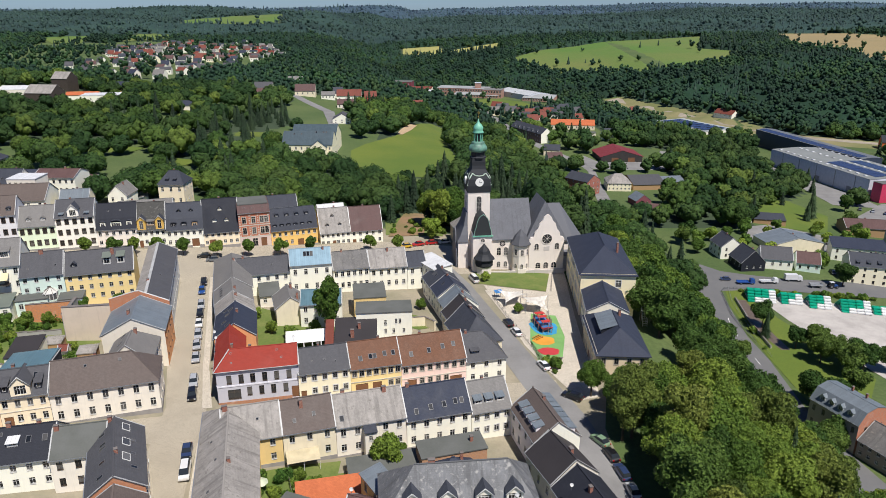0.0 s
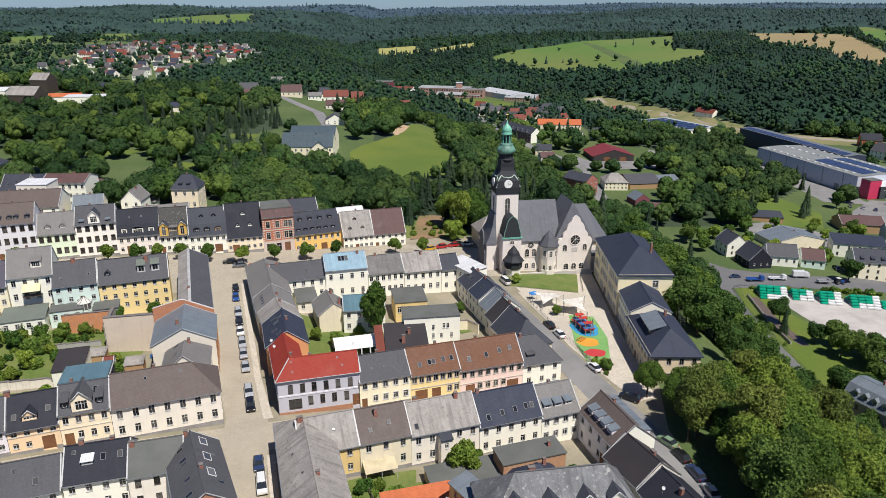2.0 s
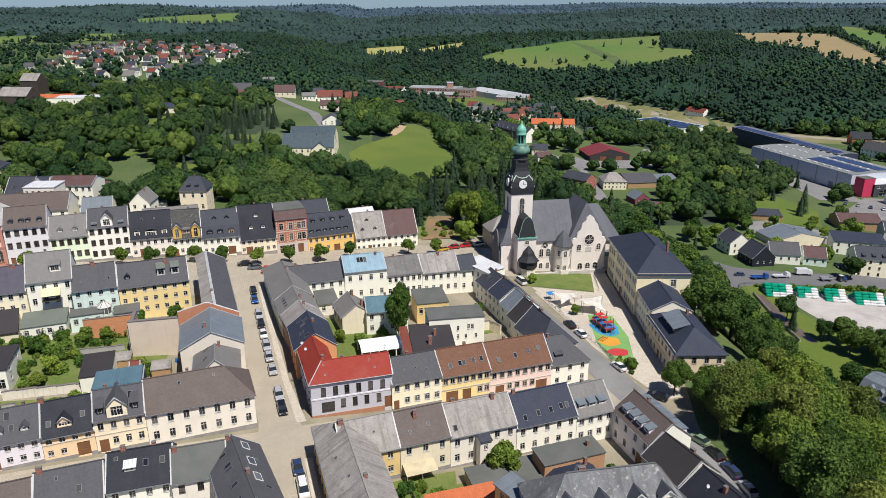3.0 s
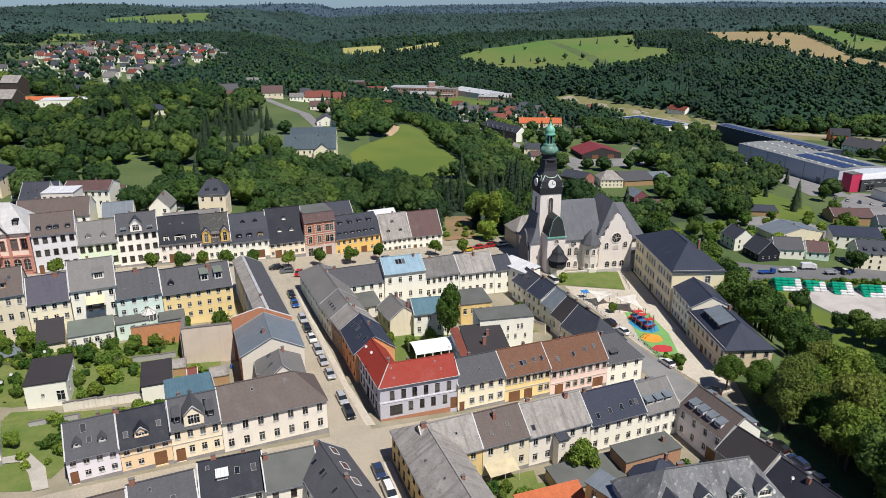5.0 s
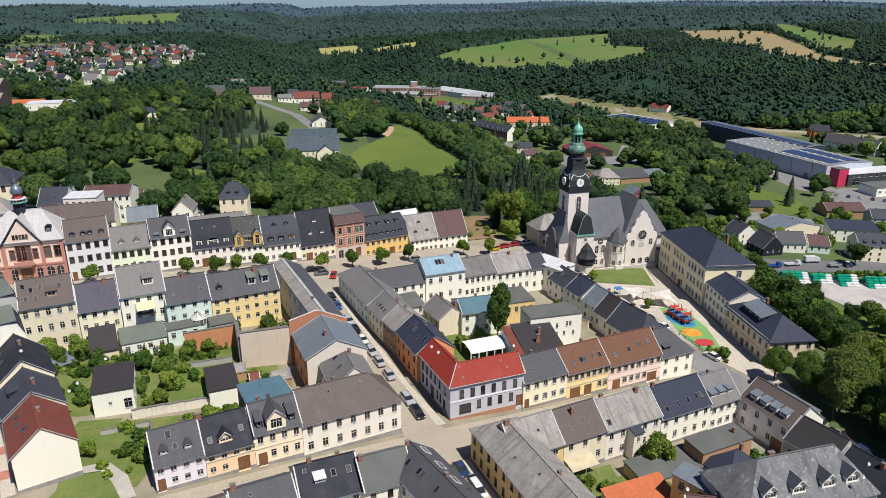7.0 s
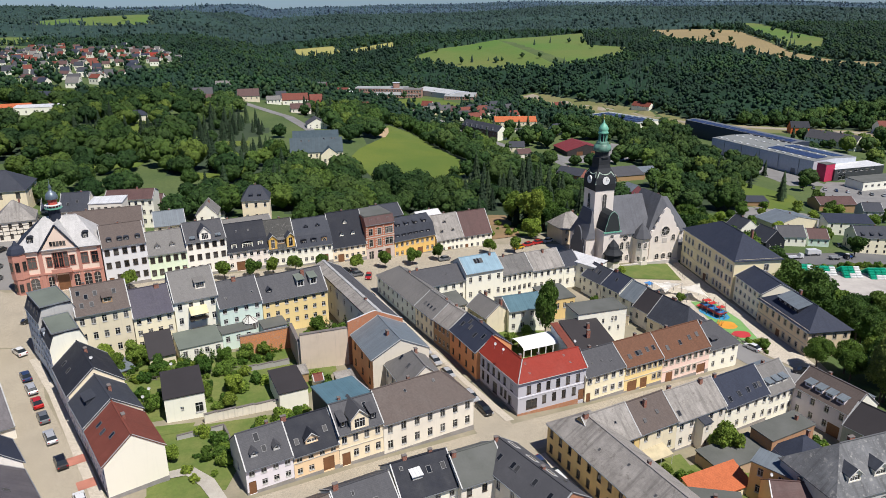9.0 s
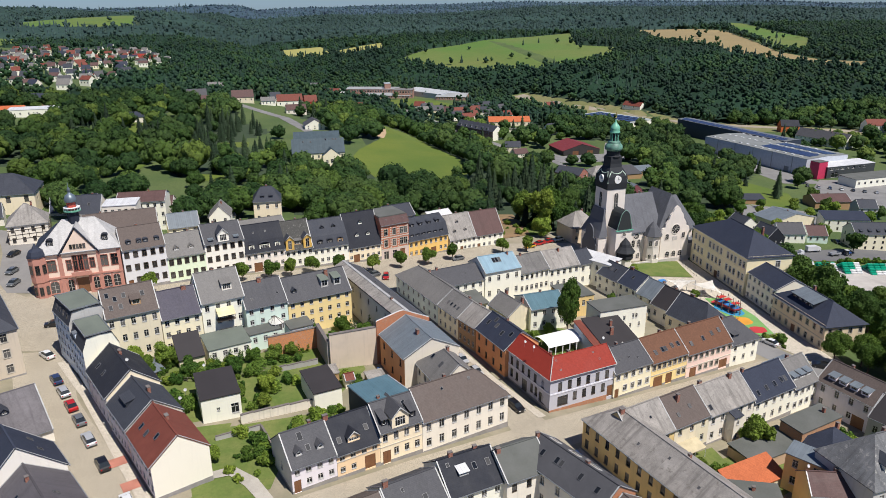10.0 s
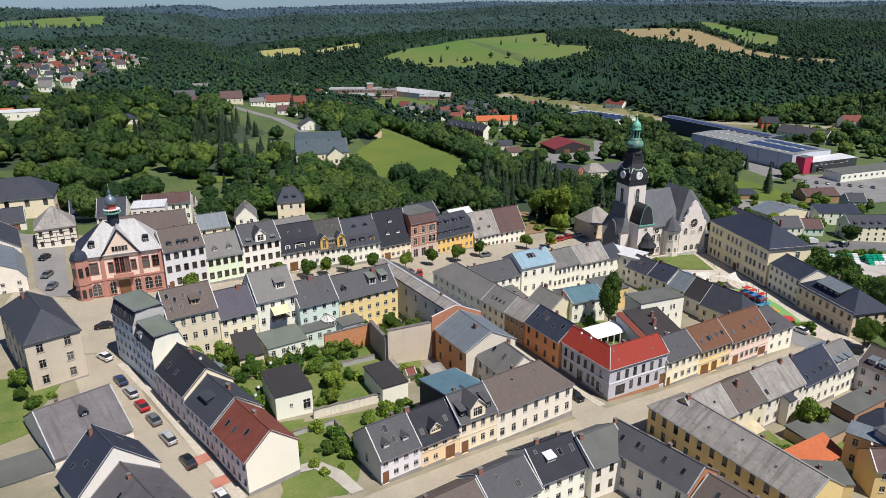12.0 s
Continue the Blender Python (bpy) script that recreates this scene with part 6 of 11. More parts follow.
def arch_window(parent, m, w, h, trim=0.18, name="window"):
    """A round-headed opening: stone surround, recessed leaded pane with bars."""
    k = 9
    head = [(w / 2 * math.cos(math.pi * i / k), h - w / 2 + w / 2 * math.sin(math.pi * i / k)) for i in range(k + 1)]
    inner = [(w / 2, 0)] + head + [(-w / 2, 0)]
    f = (w / 2 + trim) / (w / 2)
    outer = [(x * f, (z - (h - w / 2)) * f + h - w / 2 if z > h - w / 2 else z - (trim if z == 0 else 0)) for x, z in inner]
    b = bmesh.new()
    rows_ = []
    for pts, y in ((outer, 0.0), (outer, -0.1), (inner, -0.1), (inner, 0.02)):
        rows_.append([b.verts.new((x, y, z)) for x, z in pts])
    for a, c in zip(rows_, rows_[1:]):
        for i in range(len(a)):
            j = (i + 1) % len(a)
            b.faces.new((a[i], a[j], c[j], c[i]))
    ob = part(name, b, STONE_WHITE, parent)
    ob.matrix_local = m
    b = bmesh.new()
    b.faces.new([b.verts.new((x, -0.015, z)) for x, z in inner[::-1]])
    part("pane", b, glass(), ob)
    b = bmesh.new()
    box(b, -0.04, 0.04, -0.06, -0.02, 0, h - 0.02)
    for q in (0.3, 0.6):
        box(b, -w / 2, w / 2, -0.055, -0.025, h * q, h * q + 0.05)
    part("glazing_bar", b, STONE_GREY, ob)
    return ob


def face_at(x, y, z, side=0):
    return Matrix.Translation((x, y, z)) @ Matrix.Rotation(side * math.pi / 2, 4, "Z")


def prism(name, pts, y0, y1, mat, parent, label=""):
    """A slab cut to the outline pts (x, z) between two depths."""
    b = bmesh.new()
    f = [b.verts.new((x, y0, z)) for x, z in pts]
    g = [b.verts.new((x, y1, z)) for x, z in pts]
    b.faces.new(f)
    b.faces.new(g[::-1])
    for i in range(len(pts)):
        j = (i + 1) % len(pts)
        b.faces.new((f[j], f[i], g[i], g[j]))
    bmesh.ops.recalc_face_normals(b, faces=b.faces[:])
    return part(name, b, mat, parent, label)


# nave
b = bmesh.new()
box(b, 5.8, 18.0, 3.6, 16.4, -3, 10.6)
nave = part("nave_wall", b, STONE_WHITE, church)
b = bmesh.new()
slab(b, [(5.8, 3.1, 10.1), (19.0, 3.1, 10.1), (19.0, 10.0, 21.3), (5.8, 10.0, 21.3)], 0.25)
slab(b, [(19.0, 16.9, 10.1), (5.8, 16.9, 10.1), (5.8, 10.0, 21.3), (19.0, 10.0, 21.3)], 0.25)
bmesh.ops.remove_doubles(b, verts=b.verts[:], dist=0.001)
part("nave_roof", b, CHURCH_ROOF, church)
for x in (8.6, 10.8):
    arch_window(church, face_at(x, 3.58, 4.9), 1.25, 2.5)
    arch_window(church, face_at(x, 3.58, 1.0), 1.1, 1.8)

def rose_window(parent, m, r):
    b = bmesh.new()
    for k in (24,):
        rows_ = [[b.verts.new((q * math.cos(2 * math.pi * i / k), y, q * math.sin(2 * math.pi * i / k))) for i in range(k)] for q, y in ((r + 0.25, 0), (r + 0.25, -0.12), (r, -0.12), (r, 0.02))]
        for a, c in zip(rows_, rows_[1:]):
            for i in range(k):
                b.faces.new((a[i], c[i], c[(i + 1) % k], a[(i + 1) % k]))
    ob = part("rose_window", b, STONE_WHITE, parent)
    ob.matrix_local = m
    b = bmesh.new()
    b.faces.new([b.verts.new((r * math.cos(2 * math.pi * i / 24), -0.015, r * math.sin(2 * math.pi * i / 24))) for i in range(24)])
    bmesh.ops.recalc_face_normals(b, faces=b.faces[:])
    part("pane", b, glass(), ob)
    b = bmesh.new()
    for i in range(4):
        a = math.pi * i / 4
        bar(b, (-r * math.cos(a), -0.05, -r * math.sin(a)), (r * math.cos(a), -0.05, r * math.sin(a)), 0.05)
    part("tracery", b, STONE_GREY, ob)


rose_window(church, face_at(9.7, 3.58, 8.6), 0.95)
# transept with its curved white gable
b = bmesh.new()
box(b, 17.6, 28.6, 1.6, 16.5, -3, 10.4)
part("transept_wall", b, STONE_WHITE, church)
G = [(17.6, 10.0), (18.0, 10.9), (18.9, 11.1), (19.2, 12.5), (20.1, 13.6), (20.6, 15.3), (21.5, 16.2), (22.0, 17.4), (23.1, 18.3), (24.2, 17.4), (24.7, 16.2), (25.6, 15.3), (26.1, 13.6), (27.0, 12.5), (27.3, 11.1), (28.2, 10.9), (28.6, 10.0), (28.6, -3), (17.6, -3)]
prism("gable", G, 1.2, 1.9, STONE_WHITE, church, "white curved gable wall")
b = bmesh.new()
top = [(23.1, 5.2, 21.4), (23.1, 16.0, 21.4)]
slab(b, [(16.4, 1.7, 9.6), top[0], top[1], (16.4, 18.0, 9.6)], 0.25)
slab(b, [(29.8, 1.7, 9.6), (29.8, 18.0, 9.6), top[1], top[0]], 0.25)
slab(b, [(16.4, 1.7, 9.6), (29.8, 1.7, 9.6), top[0]], 0.25)
slab(b, [(29.8, 18.0, 9.6), (16.4, 18.0, 9.6), top[1]], 0.25)
bmesh.ops.remove_doubles(b, verts=b.verts[:], dist=0.001)
part("transept_roof", b, CHURCH_ROOF, church)
rose_window(church, face_at(23.1, 1.18, 10.4), 1.55)
for x in (19.9, 26.3):
    arch_window(church, face_at(x, 1.18, 7.0), 1.3, 2.0)
for x in (20.6, 23.1, 25.6):
    arch_window(church, face_at(x, 1.18, 0.9), 1.5, 1.9)
b = bmesh.new()
box(b, 22.2, 24.0, 1.1, 1.25, 6.6, 8.0)
part("plaque", b, STONE_GREY, church)
# choir to the east
b = bmesh.new()
lathe(b, 29.5, 10.5, [(6.6, -3), (6.6, 8.8)], 8, math.pi / 8)
part("choir_wall", b, STONE_WHITE, church)
b = bmesh.new()
loft(b, [ring(29.5, 10.5, 8.6, 7.3, 8, math.pi / 8), ring(29.5, 10.5, 8.8, 7.3, 8, math.pi / 8), [(26.4 + 3.0 * math.cos(math.pi / 8 + i * math.pi / 4), 10.5 + 0.25 * math.sin(math.pi / 8 + i * math.pi / 4), 19.2) for i in range(8)]])
part("choir_roof", b, CHURCH_ROOF, church)
# low porch on the east
b = bmesh.new()
box(b, 28.8, 32.5, 2.5, 8.0, -3, 4.6)
part("porch_wall", b, STONE_GREY, church)
b = bmesh.new()
slab(b, [(28.6, 2.2, 4.5), (32.9, 2.2, 4.5), (32.9, 8.4, 7.4), (28.6, 8.4, 7.4)])
part("porch_roof", b, CHURCH_ROOF, church)
# stair turret
b = bmesh.new()
lathe(b, 15.2, 2.6, [(2.75, -3), (2.75, 1.2), (2.6, 1.3), (2.6, 9.0)], 8, math.pi / 8)
part("turret_wall", b, STONE_WHITE, church)
b = bmesh.new()
lathe(b, 15.2, 2.6, [(3.3, 8.8), (3.3, 9.0), (2.3, 10.6), (1.7, 11.6), (0.12, 13.4)], 8, math.pi / 8)
part("turret_roof", b, CHURCH_ROOF, church)
for a in (-1, 0, 1):
    m = Matrix.Translation((15.2, 2.6, 0)) @ Matrix.Rotation(a * math.pi / 4, 4, "Z") @ Matrix.Translation((0, -2.43, 0))
    arch_window(church, m @ Matrix.Translation((0, 0, 5.6)), 0.9, 1.9)
    arch_window(church, m @ Matrix.Translation((0, 0, 1.3)), 0.8, 1.5)
# tower
TX, TY = 2.6, 9.8


def square(z, h, dx=0.0, dy=0.0):
    return [(TX + dx + sx * h, TY + dy + sy * h, z) for sx, sy in ((-1, -1), (1, -1), (1, 1), (-1, 1))]


b = bmesh.new()
loft(b, [square(-3, 3.9), square(9.5, 3.85), square(10.5, 3.45), square(24.6, 3.4)])
tower = part("tower_shaft", b, STONE_WHITE, church, "pale plastered tower shaft")
b = bmesh.new()
loft(b, [square(24.4, 3.55), square(26.5, 3.75), square(28.5, 3.55), square(30.0, 2.9), square(31.3, 2.2), square(32.4, 2.0), square(33.6, 2.05), square(34.6, 1.95)])
part("clock_stage", b, DARK_SLATE, church, "black slate clock stage")
b = bmesh.new()
lathe(b, TX, TY, [(2.5, 34.4), (2.6, 34.8), (2.1, 35.0), (2.2, 36.6)], 8, math.pi / 8)
part("drum", b, DARK_SLATE, church)
b = bmesh.new()
lathe(b, TX, TY, [(2.2, 36.4), (2.7, 36.7), (2.85, 37.3), (2.7, 37.9), (2.2, 38.6), (1.9, 38.9), (2.0, 39.2), (1.5, 39.5)], 16)
part("lower_dome", b, plain("dark_copper", (0.13, 0.28, 0.21), 0.55, vary=0.3, second=(0.03, 0.05, 0.045)), church, "dark green copper lower dome", True)
b = bmesh.new()
lathe(b, TX, TY, [(0.75, 39.5), (0.75, 42.0)], 8)
lantern = part("lantern", b, DARK_SLATE, church)
for i in range(8):
    a = 2 * math.pi * (i + 0.5) / 8
    b = bmesh.new()
    bar(b, (TX + 1.25 * math.cos(a), TY + 1.25 * math.sin(a), 39.4), (TX + 1.25 * math.cos(a), TY + 1.25 * math.sin(a), 42.1), 0.15)
    part("post", b, COPPER_GREEN, lantern)
b = bmesh.new()
lathe(b, TX, TY, [(1.65, 42.0), (1.7, 42.3), (1.35, 42.6), (1.5, 43.1), (1.5, 43.6), (1.1, 44.4), (0.5, 45.0), (0.22, 45.6), (0.1, 46.2)], 16)
part("upper_dome", b, COPPER_GREEN, church, "green copper upper dome", True)
b = bmesh.new()
bar(b, (TX, TY, 46.0), (TX, TY, 48.6), 0.06)
lathe(b, TX, TY, [(0.02, 46.6), (0.22, 46.8), (0.02, 47.0)], 8)
bar(b, (TX - 0.5, TY, 47.9), (TX + 0.5, TY, 47.9), 0.05)
part("finial", b, plain("gilt", (0.5, 0.36, 0.1), 0.35, 0.8), church)
for side in range(4):
    m = Matrix.Translation((TX, TY, 0)) @ Matrix.Rotation(side * math.pi / 2, 4, "Z")
    b = bmesh.new()
    k = 28
    f = [b.verts.new((1.25 * math.cos(2 * math.pi * i / k), -3.86, 27.6 + 1.25 * math.sin(2 * math.pi * i / k))) for i in range(k)]
    g = [b.verts.new((1.25 * math.cos(2 * math.pi * i / k), -3.4, 27.6 + 1.25 * math.sin(2 * math.pi * i / k))) for i in range(k)]
    b.faces.new(f)
    for i in range(k):
        b.faces.new((f[i], g[i], g[(i + 1) % k], f[(i + 1) % k]))
    bmesh.ops.recalc_face_normals(b, faces=b.faces[:])
    clock = part("clock", b, CLOCK_WHITE, church, "white clock face")
    clock.matrix_local = m
    for length, ang in ((0.75, 1.5), (1.05, 0.15)):
        b = bmesh.new()
        bar(b, (0, -3.9, 27.6), (length * math.sin(ang), -3.9, 27.6 + length * math.cos(ang)), 0.06)
        part("pointer", b, CLOCK_BLACK, clock)
    arch_window(church, m @ Matrix.Translation((0, -3.44, 18.2)), 1.5, 5.0, 0.3, "louvre")
    # copper-edged curved pediment over the clock
    b = bmesh.new()
    pts = [(-3.7, 26.6), (-2.9, 29.0), (-2.0, 30.2), (-1.2, 29.6), (0, 29.4), (1.2, 29.6), (2.0, 30.2), (2.9, 29.0), (3.7, 26.6)]
    for p, q in zip(pts, pts[1:]):
        bar(b, (p[0], -3.62 + max(0, p[1] - 28.4) * 0.5, p[1]), (q[0], -3.62 + max(0, q[1] - 28.4) * 0.5, q[1]), 0.16, 5)
    pd = part("pediment_edge", b, plain("verdigris_edge", (0.45, 0.55, 0.45), 0.6), church)
    pd.matrix_local = m
# west annex with curved gables and a bell roof
ANNEX = [(-4.2, -3), (4.2, -3), (4.2, 6.5), (3.6, 7.2), (3.2, 8.6), (2.4, 9.0), (2.2, 10.6), (1.5, 12.2), (0, 13.0), (-1.5, 12.2), (-2.2, 10.6), (-2.4, 9.0), (-3.2, 8.6), (-3.6, 7.2), (-4.2, 6.5)]
an = prism("west_gable", ANNEX, -0.4, 0.0, CHURCH_ROOF, church, "slate-hung curved west gable")
an.matrix_local = Matrix.Translation((-4.2, 9.2, 0)) @ Matrix.Rotation(-math.pi / 2, 4, "Z")
b = bmesh.new()
box(b, 0.1, 5.9, 1.0, 6.4, -3, 12.4)
part("annex_wall", b, STONE_WHITE, church)
BELL = [(-1.2, 8.2), (6.5, 8.2), (6.35, 9.4), (5.7, 10.6), (5.3, 11.8), (4.7, 12.8), (3.7, 13.5), (2.65, 13.9), (1.6, 13.5), (0.6, 12.8), (0.0, 11.8), (-0.4, 10.6), (-1.05, 9.4)]
BELL = [(3.0 + (x - 2.65) * 0.68, 12.4 + (z - 8.2) * 1.15) for x, z in BELL]
prism("bell_roof", BELL, 0.8, 6.4, tiles((0.05, 0.056, 0.058), (0.26, 0.2), 0.3), church, "dark bell-shaped slate gable roof")
b = bmesh.new()
for p, q in zip(BELL[1:], BELL[2:] + BELL[:1]):
    bar(b, (p[0], 0.85, p[1]), (q[0], 0.85, q[1]), 0.11, 5)
part("gable_edge", b, plain("green_edge", (0.2, 0.36, 0.28), 0.6), church, "pale green copper gable edge")
b = bmesh.new()
box(b, -0.2, 6.2, 0.6, 0.98, 12.0, 12.4)
part("green_cornice", b, COPPER_GREEN, church)
b = bmesh.new()
box(b, -4.0, -0.92, 4.6, 15.0, -3, 9.4)
part("west_wall", b, STONE_WHITE, church)
b = bmesh.new()
loft(b, [[(-4.3, 4.3, 9.3), (-0.9, 4.3, 9.3), (-0.9, 15.3, 9.3), (-4.3, 15.3, 9.3)], [(-3.2, 4.8, 11.4), (-0.9, 4.8, 11.4), (-0.9, 14.8, 11.4), (-3.2, 14.8, 11.4)], [(-2.1, 5.8, 14.0), (-0.9, 5.8, 14.0), (-0.9, 13.8, 14.0), (-2.1, 13.8, 14.0)], [(-1.3, 6.6, 18.0), (-0.9, 6.6, 18.0), (-0.9, 13.0, 18.0), (-1.3, 13.0, 18.0)]])
part("west_roof", b, CHURCH_ROOF, church, "curved slate roof beside the tower")
for y in (6.0, 9.4, 13.0):
    arch_window(church, Matrix.Translation((-4.02, y, 2.0)) @ Matrix.Rotation(-math.pi / 2, 4, "Z"), 1.2, 2.6)
arch_window(church, face_at(3.0, 0.98, 10.2), 1.2, 1.2)
b = bmesh.new()
lathe(b, 3.4, 0.4, [(2.3, -3), (2.3, 2.4), (2.6, 3.1)], 8, math.pi / 8)
part("bay_base", b, STONE_WHITE, church)
b = bmesh.new()
lathe(b, 3.4, 0.4, [(2.65, 3.0), (2.8, 3.3), (2.8, 5.3)], 8, math.pi / 8)
bay = part("bay_gallery", b, DARK_SLATE, church, "black slate-clad round bay")
for i in range(6):
    m = Matrix.Translation((3.4, 0.4, 3.9)) @ Matrix.Rotation(math.radians(-45 + 45 * (i // 2)), 4, "Z") @ Matrix.Translation((-0.5 + (i % 2), -2.6, 0))
    put_window(bay, m, 0.55, 0.9, "plain")
b = bmesh.new()
lathe(b, 3.4, 0.4, [(3.35, 5.2), (3.35, 5.4), (2.5, 6.3), (2.0, 7.0), (1.7, 7.9), (0.12, 9.9)], 8, math.pi / 8)
part("bay_roof", b, DARK_SLATE, church)
b = bmesh.new()
box(b, -3.6, 29.0, 0.6, 1.15, -3, 0.5)
part("plinth", b, STONE_GREY, church)

# ---- town hall ----
RED_STONE = plaster((0.4, 0.19, 0.145), 0.35)
HALL_WALL = plaster((0.66, 0.52, 0.42), 0.25)
# Pale tone carries the sun's gloss on the front slope in the colour.
GLOSS_SLATE = tiles((0.42, 0.41, 0.4), (0.4, 0.3), 0.35)
hall = house("town hall of red sandstone and cream plaster with a lantern turret", (-154.2, 188.6), (-135.2, 191.7), 14.0, 17.9, 24.2, HALL_WALL, GLOSS_SLATE, kind="hip", hip=(6.5, 5.0), zb=6.1, name="town_hall", category="town hall",
             wins={"front": [(x, x + 1.9, 6.6, 9.6) for x in (2.4, 14.3, 17.0)] + [(6.7, 7.8, 6.6, 9.2), (8.2, 9.2, 6.2, 10.2), (9.4, 10.4, 6.2, 10.2), (10.6, 11.6, 6.2, 10.2), (12.0, 13.1, 6.6, 9.2)], "left": (5, 3)}, style="sill trim red", doors=[("front", 9.8, 2.8, 4.2)], plinth=RED_STONE, over=0.5)
pts = [(5.8, 10.6), (14.0, 10.6), (13.6, 11.6), (9.9, 17.2), (6.2, 11.6)]
prism("front_gable", pts, -0.35, 0.4, HALL_WALL, hall, "cream plastered front gable")
b = bmesh.new()
slab(b, [(5.2, -0.5, 10.9), (9.9, -0.5, 17.7), (9.9, 6.0, 17.7), (5.2, 5.0, 10.9)], 0.2)
slab(b, [(14.6, -0.5, 10.9), (14.6, 5.0, 10.9), (9.9, 6.0, 17.7), (9.9, -0.5, 17.7)], 0.2)
bmesh.ops.remove_doubles(b, verts=b.verts[:], dist=0.001)
part("gable_roof", b, GLOSS_SLATE, hall)
b = bmesh.new()
for x in (5.2, 14.6):
    bar(b, (x, -0.55, 10.85), (9.9, -0.55, 17.72), 0.2, 4)
part("bargeboard", b, SLATE_BLUE, hall, "dark slate-covered gable edge")
for x0, x1 in ((-0.1, 1.0), (4.9, 5.9), (13.8, 14.6), (18.6, 19.4)):
    b = bmesh.new()
    box(b, x0, x1, -0.2, -0.02, 0, 11.4)
    part("pilaster", b, RED_STONE, hall, "red sandstone pilaster")
for z, h in ((4.7, 0.45), (11.0, 0.5)):
    b = bmesh.new()
    box(b, -0.2, 19.5, -0.3, -0.003, z, z + h)
    part("cornice", b, RED_STONE, hall)
for x0, x1 in ((1.05, 2.2), (4.4, 4.85), (5.95, 6.3), (8.15, 8.35), (11.25, 12.3), (16.4, 16.9)):
    b = bmesh.new()
    box(b, x0, x1, -0.1, -0.02, 0.4, 4.7)
    part("stone_pier", b, RED_STONE, hall)
for x, ww in ((3.3, 2.0), (7.0, 1.3), (12.9, 1.3), (15.4, 1.9), (17.7, 1.6)):
    arch_window(hall, Matrix.Translation((x, -0.14, 0.9)), ww, 3.2, 0.2).data.materials[0] = RED_STONE
for x in (8.4, 9.15, 9.9, 10.65, 11.4):
    put_window(hall, Matrix.Translation((x, -0.58, 12.2)), 0.62, 1.2, "plain brown")
b = bmesh.new()
box(b, 7.6, 12.2, -1.5, -0.32, 5.2, 5.5)
box(b, 7.6, 12.2, -1.5, -1.35, 5.5, 6.3)
part("balcony", b, RED_STONE, hall)
for x in (3.6, 16.2):
    dormer(hall, (x, 1.4, 1.4, 1.4, "round", SLATE_BLACK, SLATE_BLACK), lambda y: 11.8 + 6.3 * y / 7.0, 0.9, 14)
b = bmesh.new()
lathe(b, 0.4, 0.5, [(1.9, -2), (1.9, 4.4), (2.1, 4.6), (2.1, 11.2)], 8, math.pi / 8)
part("corner_oriel", b, RED_STONE, hall, "red sandstone corner bay")
b = bmesh.new()
lathe(b, 0.4, 0.5, [(2.3, 11.1), (2.2, 11.6), (1.7, 12.6), (0.8, 13.2), (0.1, 14.4)], 8, math.pi / 8)
part("oriel_roof", b, SLATE_BLUE, hall)
for a in (-1, 0, 1):
    put_window(hall, Matrix.Translation((0.4, 0.5, 1.2)) @ Matrix.Rotation(a * math.pi / 4, 4, "Z") @ Matrix.Translation((0, -2.02, 0)), 0.9, 2.2, "brown")
    put_window(hall, Matrix.Translation((0.4, 0.5, 6.8)) @ Matrix.Rotation(a * math.pi / 4, 4, "Z") @ Matrix.Translation((0, -2.2, 0)), 1.0, 2.4, "brown")
b = bmesh.new()
lathe(b, 9.4, 7.0, [(1.9, 16.5), (1.9, 20.6), (2.1, 21.2)], 8, math.pi / 8)
part("turret_base", b, SLATE_BLUE, hall)
b = bmesh.new()
lathe(b, 9.4, 7.0, [(2.7, 21.1), (2.75, 21.3), (2.75, 21.5), (2.6, 21.5)], 16)
gal = part("gallery", b, COPPER_GREEN, hall)
for i in range(16):
    a = 2 * math.pi * i / 16
    b = bmesh.new()
    bar(b, (9.4 + 2.6 * math.cos(a), 7 + 2.6 * math.sin(a), 21.4), (9.4 + 2.6 * math.cos(a), 7 + 2.6 * math.sin(a), 22.4), 0.05, 5)
    part("baluster", b, plain("white_metal", (0.7, 0.7, 0.68), 0.5), gal)
b = bmesh.new()
lathe(b, 9.4, 7.0, [(2.55, 22.35), (2.65, 22.35), (2.65, 22.5), (2.55, 22.5)], 16)
part("handrail", b, plain("white_metal", (0.7, 0.7, 0.68), 0.5), gal)
b = bmesh.new()
lathe(b, 9.4, 7.0, [(1.45, 21.4), (1.45, 24.4)], 8, math.pi / 8)
part("turret_drum", b, plaster((0.4, 0.07, 0.05), 0.3), hall, "red turret drum")
b = bmesh.new()
lathe(b, 9.4, 7.0, [(1.95, 24.3), (2.0, 24.6), (1.9, 25.4), (1.5, 26.3), (0.8, 26.9), (0.5, 27.1), (0.45, 27.9), (0.65, 28.1), (0.3, 28.8), (0.08, 29.4), (0.06, 31.0)], 16)
part("turret_dome", b, plain("grey_zinc_dome", (0.15, 0.19, 0.23), 0.4, 0.3), hall, "grey metal turret dome", True)

for o in hall.children:
    if o.name.split(".")[0] in ("turret_base", "gallery", "turret_drum", "turret_dome"):
        for q in [o] + list(o.children):
            for v in q.data.vertices:
                v.co = (9.4 + (v.co.x - 9.4) * 0.76, 7 + (v.co.y - 7) * 0.76, 20.3 + (v.co.z - 21.3) * (0.78 if v.co.z > 21 else 1.0))
# Overlay on the side slope: its shade is put into a dark slate colour.
b = bmesh.new()
slab(b, [(-0.6, 14.6, 11.55), (-0.6, -0.6, 11.55), (6.45, 7.0, 18.2)], 0.08)
part("side_slope", b, SLATE_BLUE, hall, "roof side slope darkened for its shade")
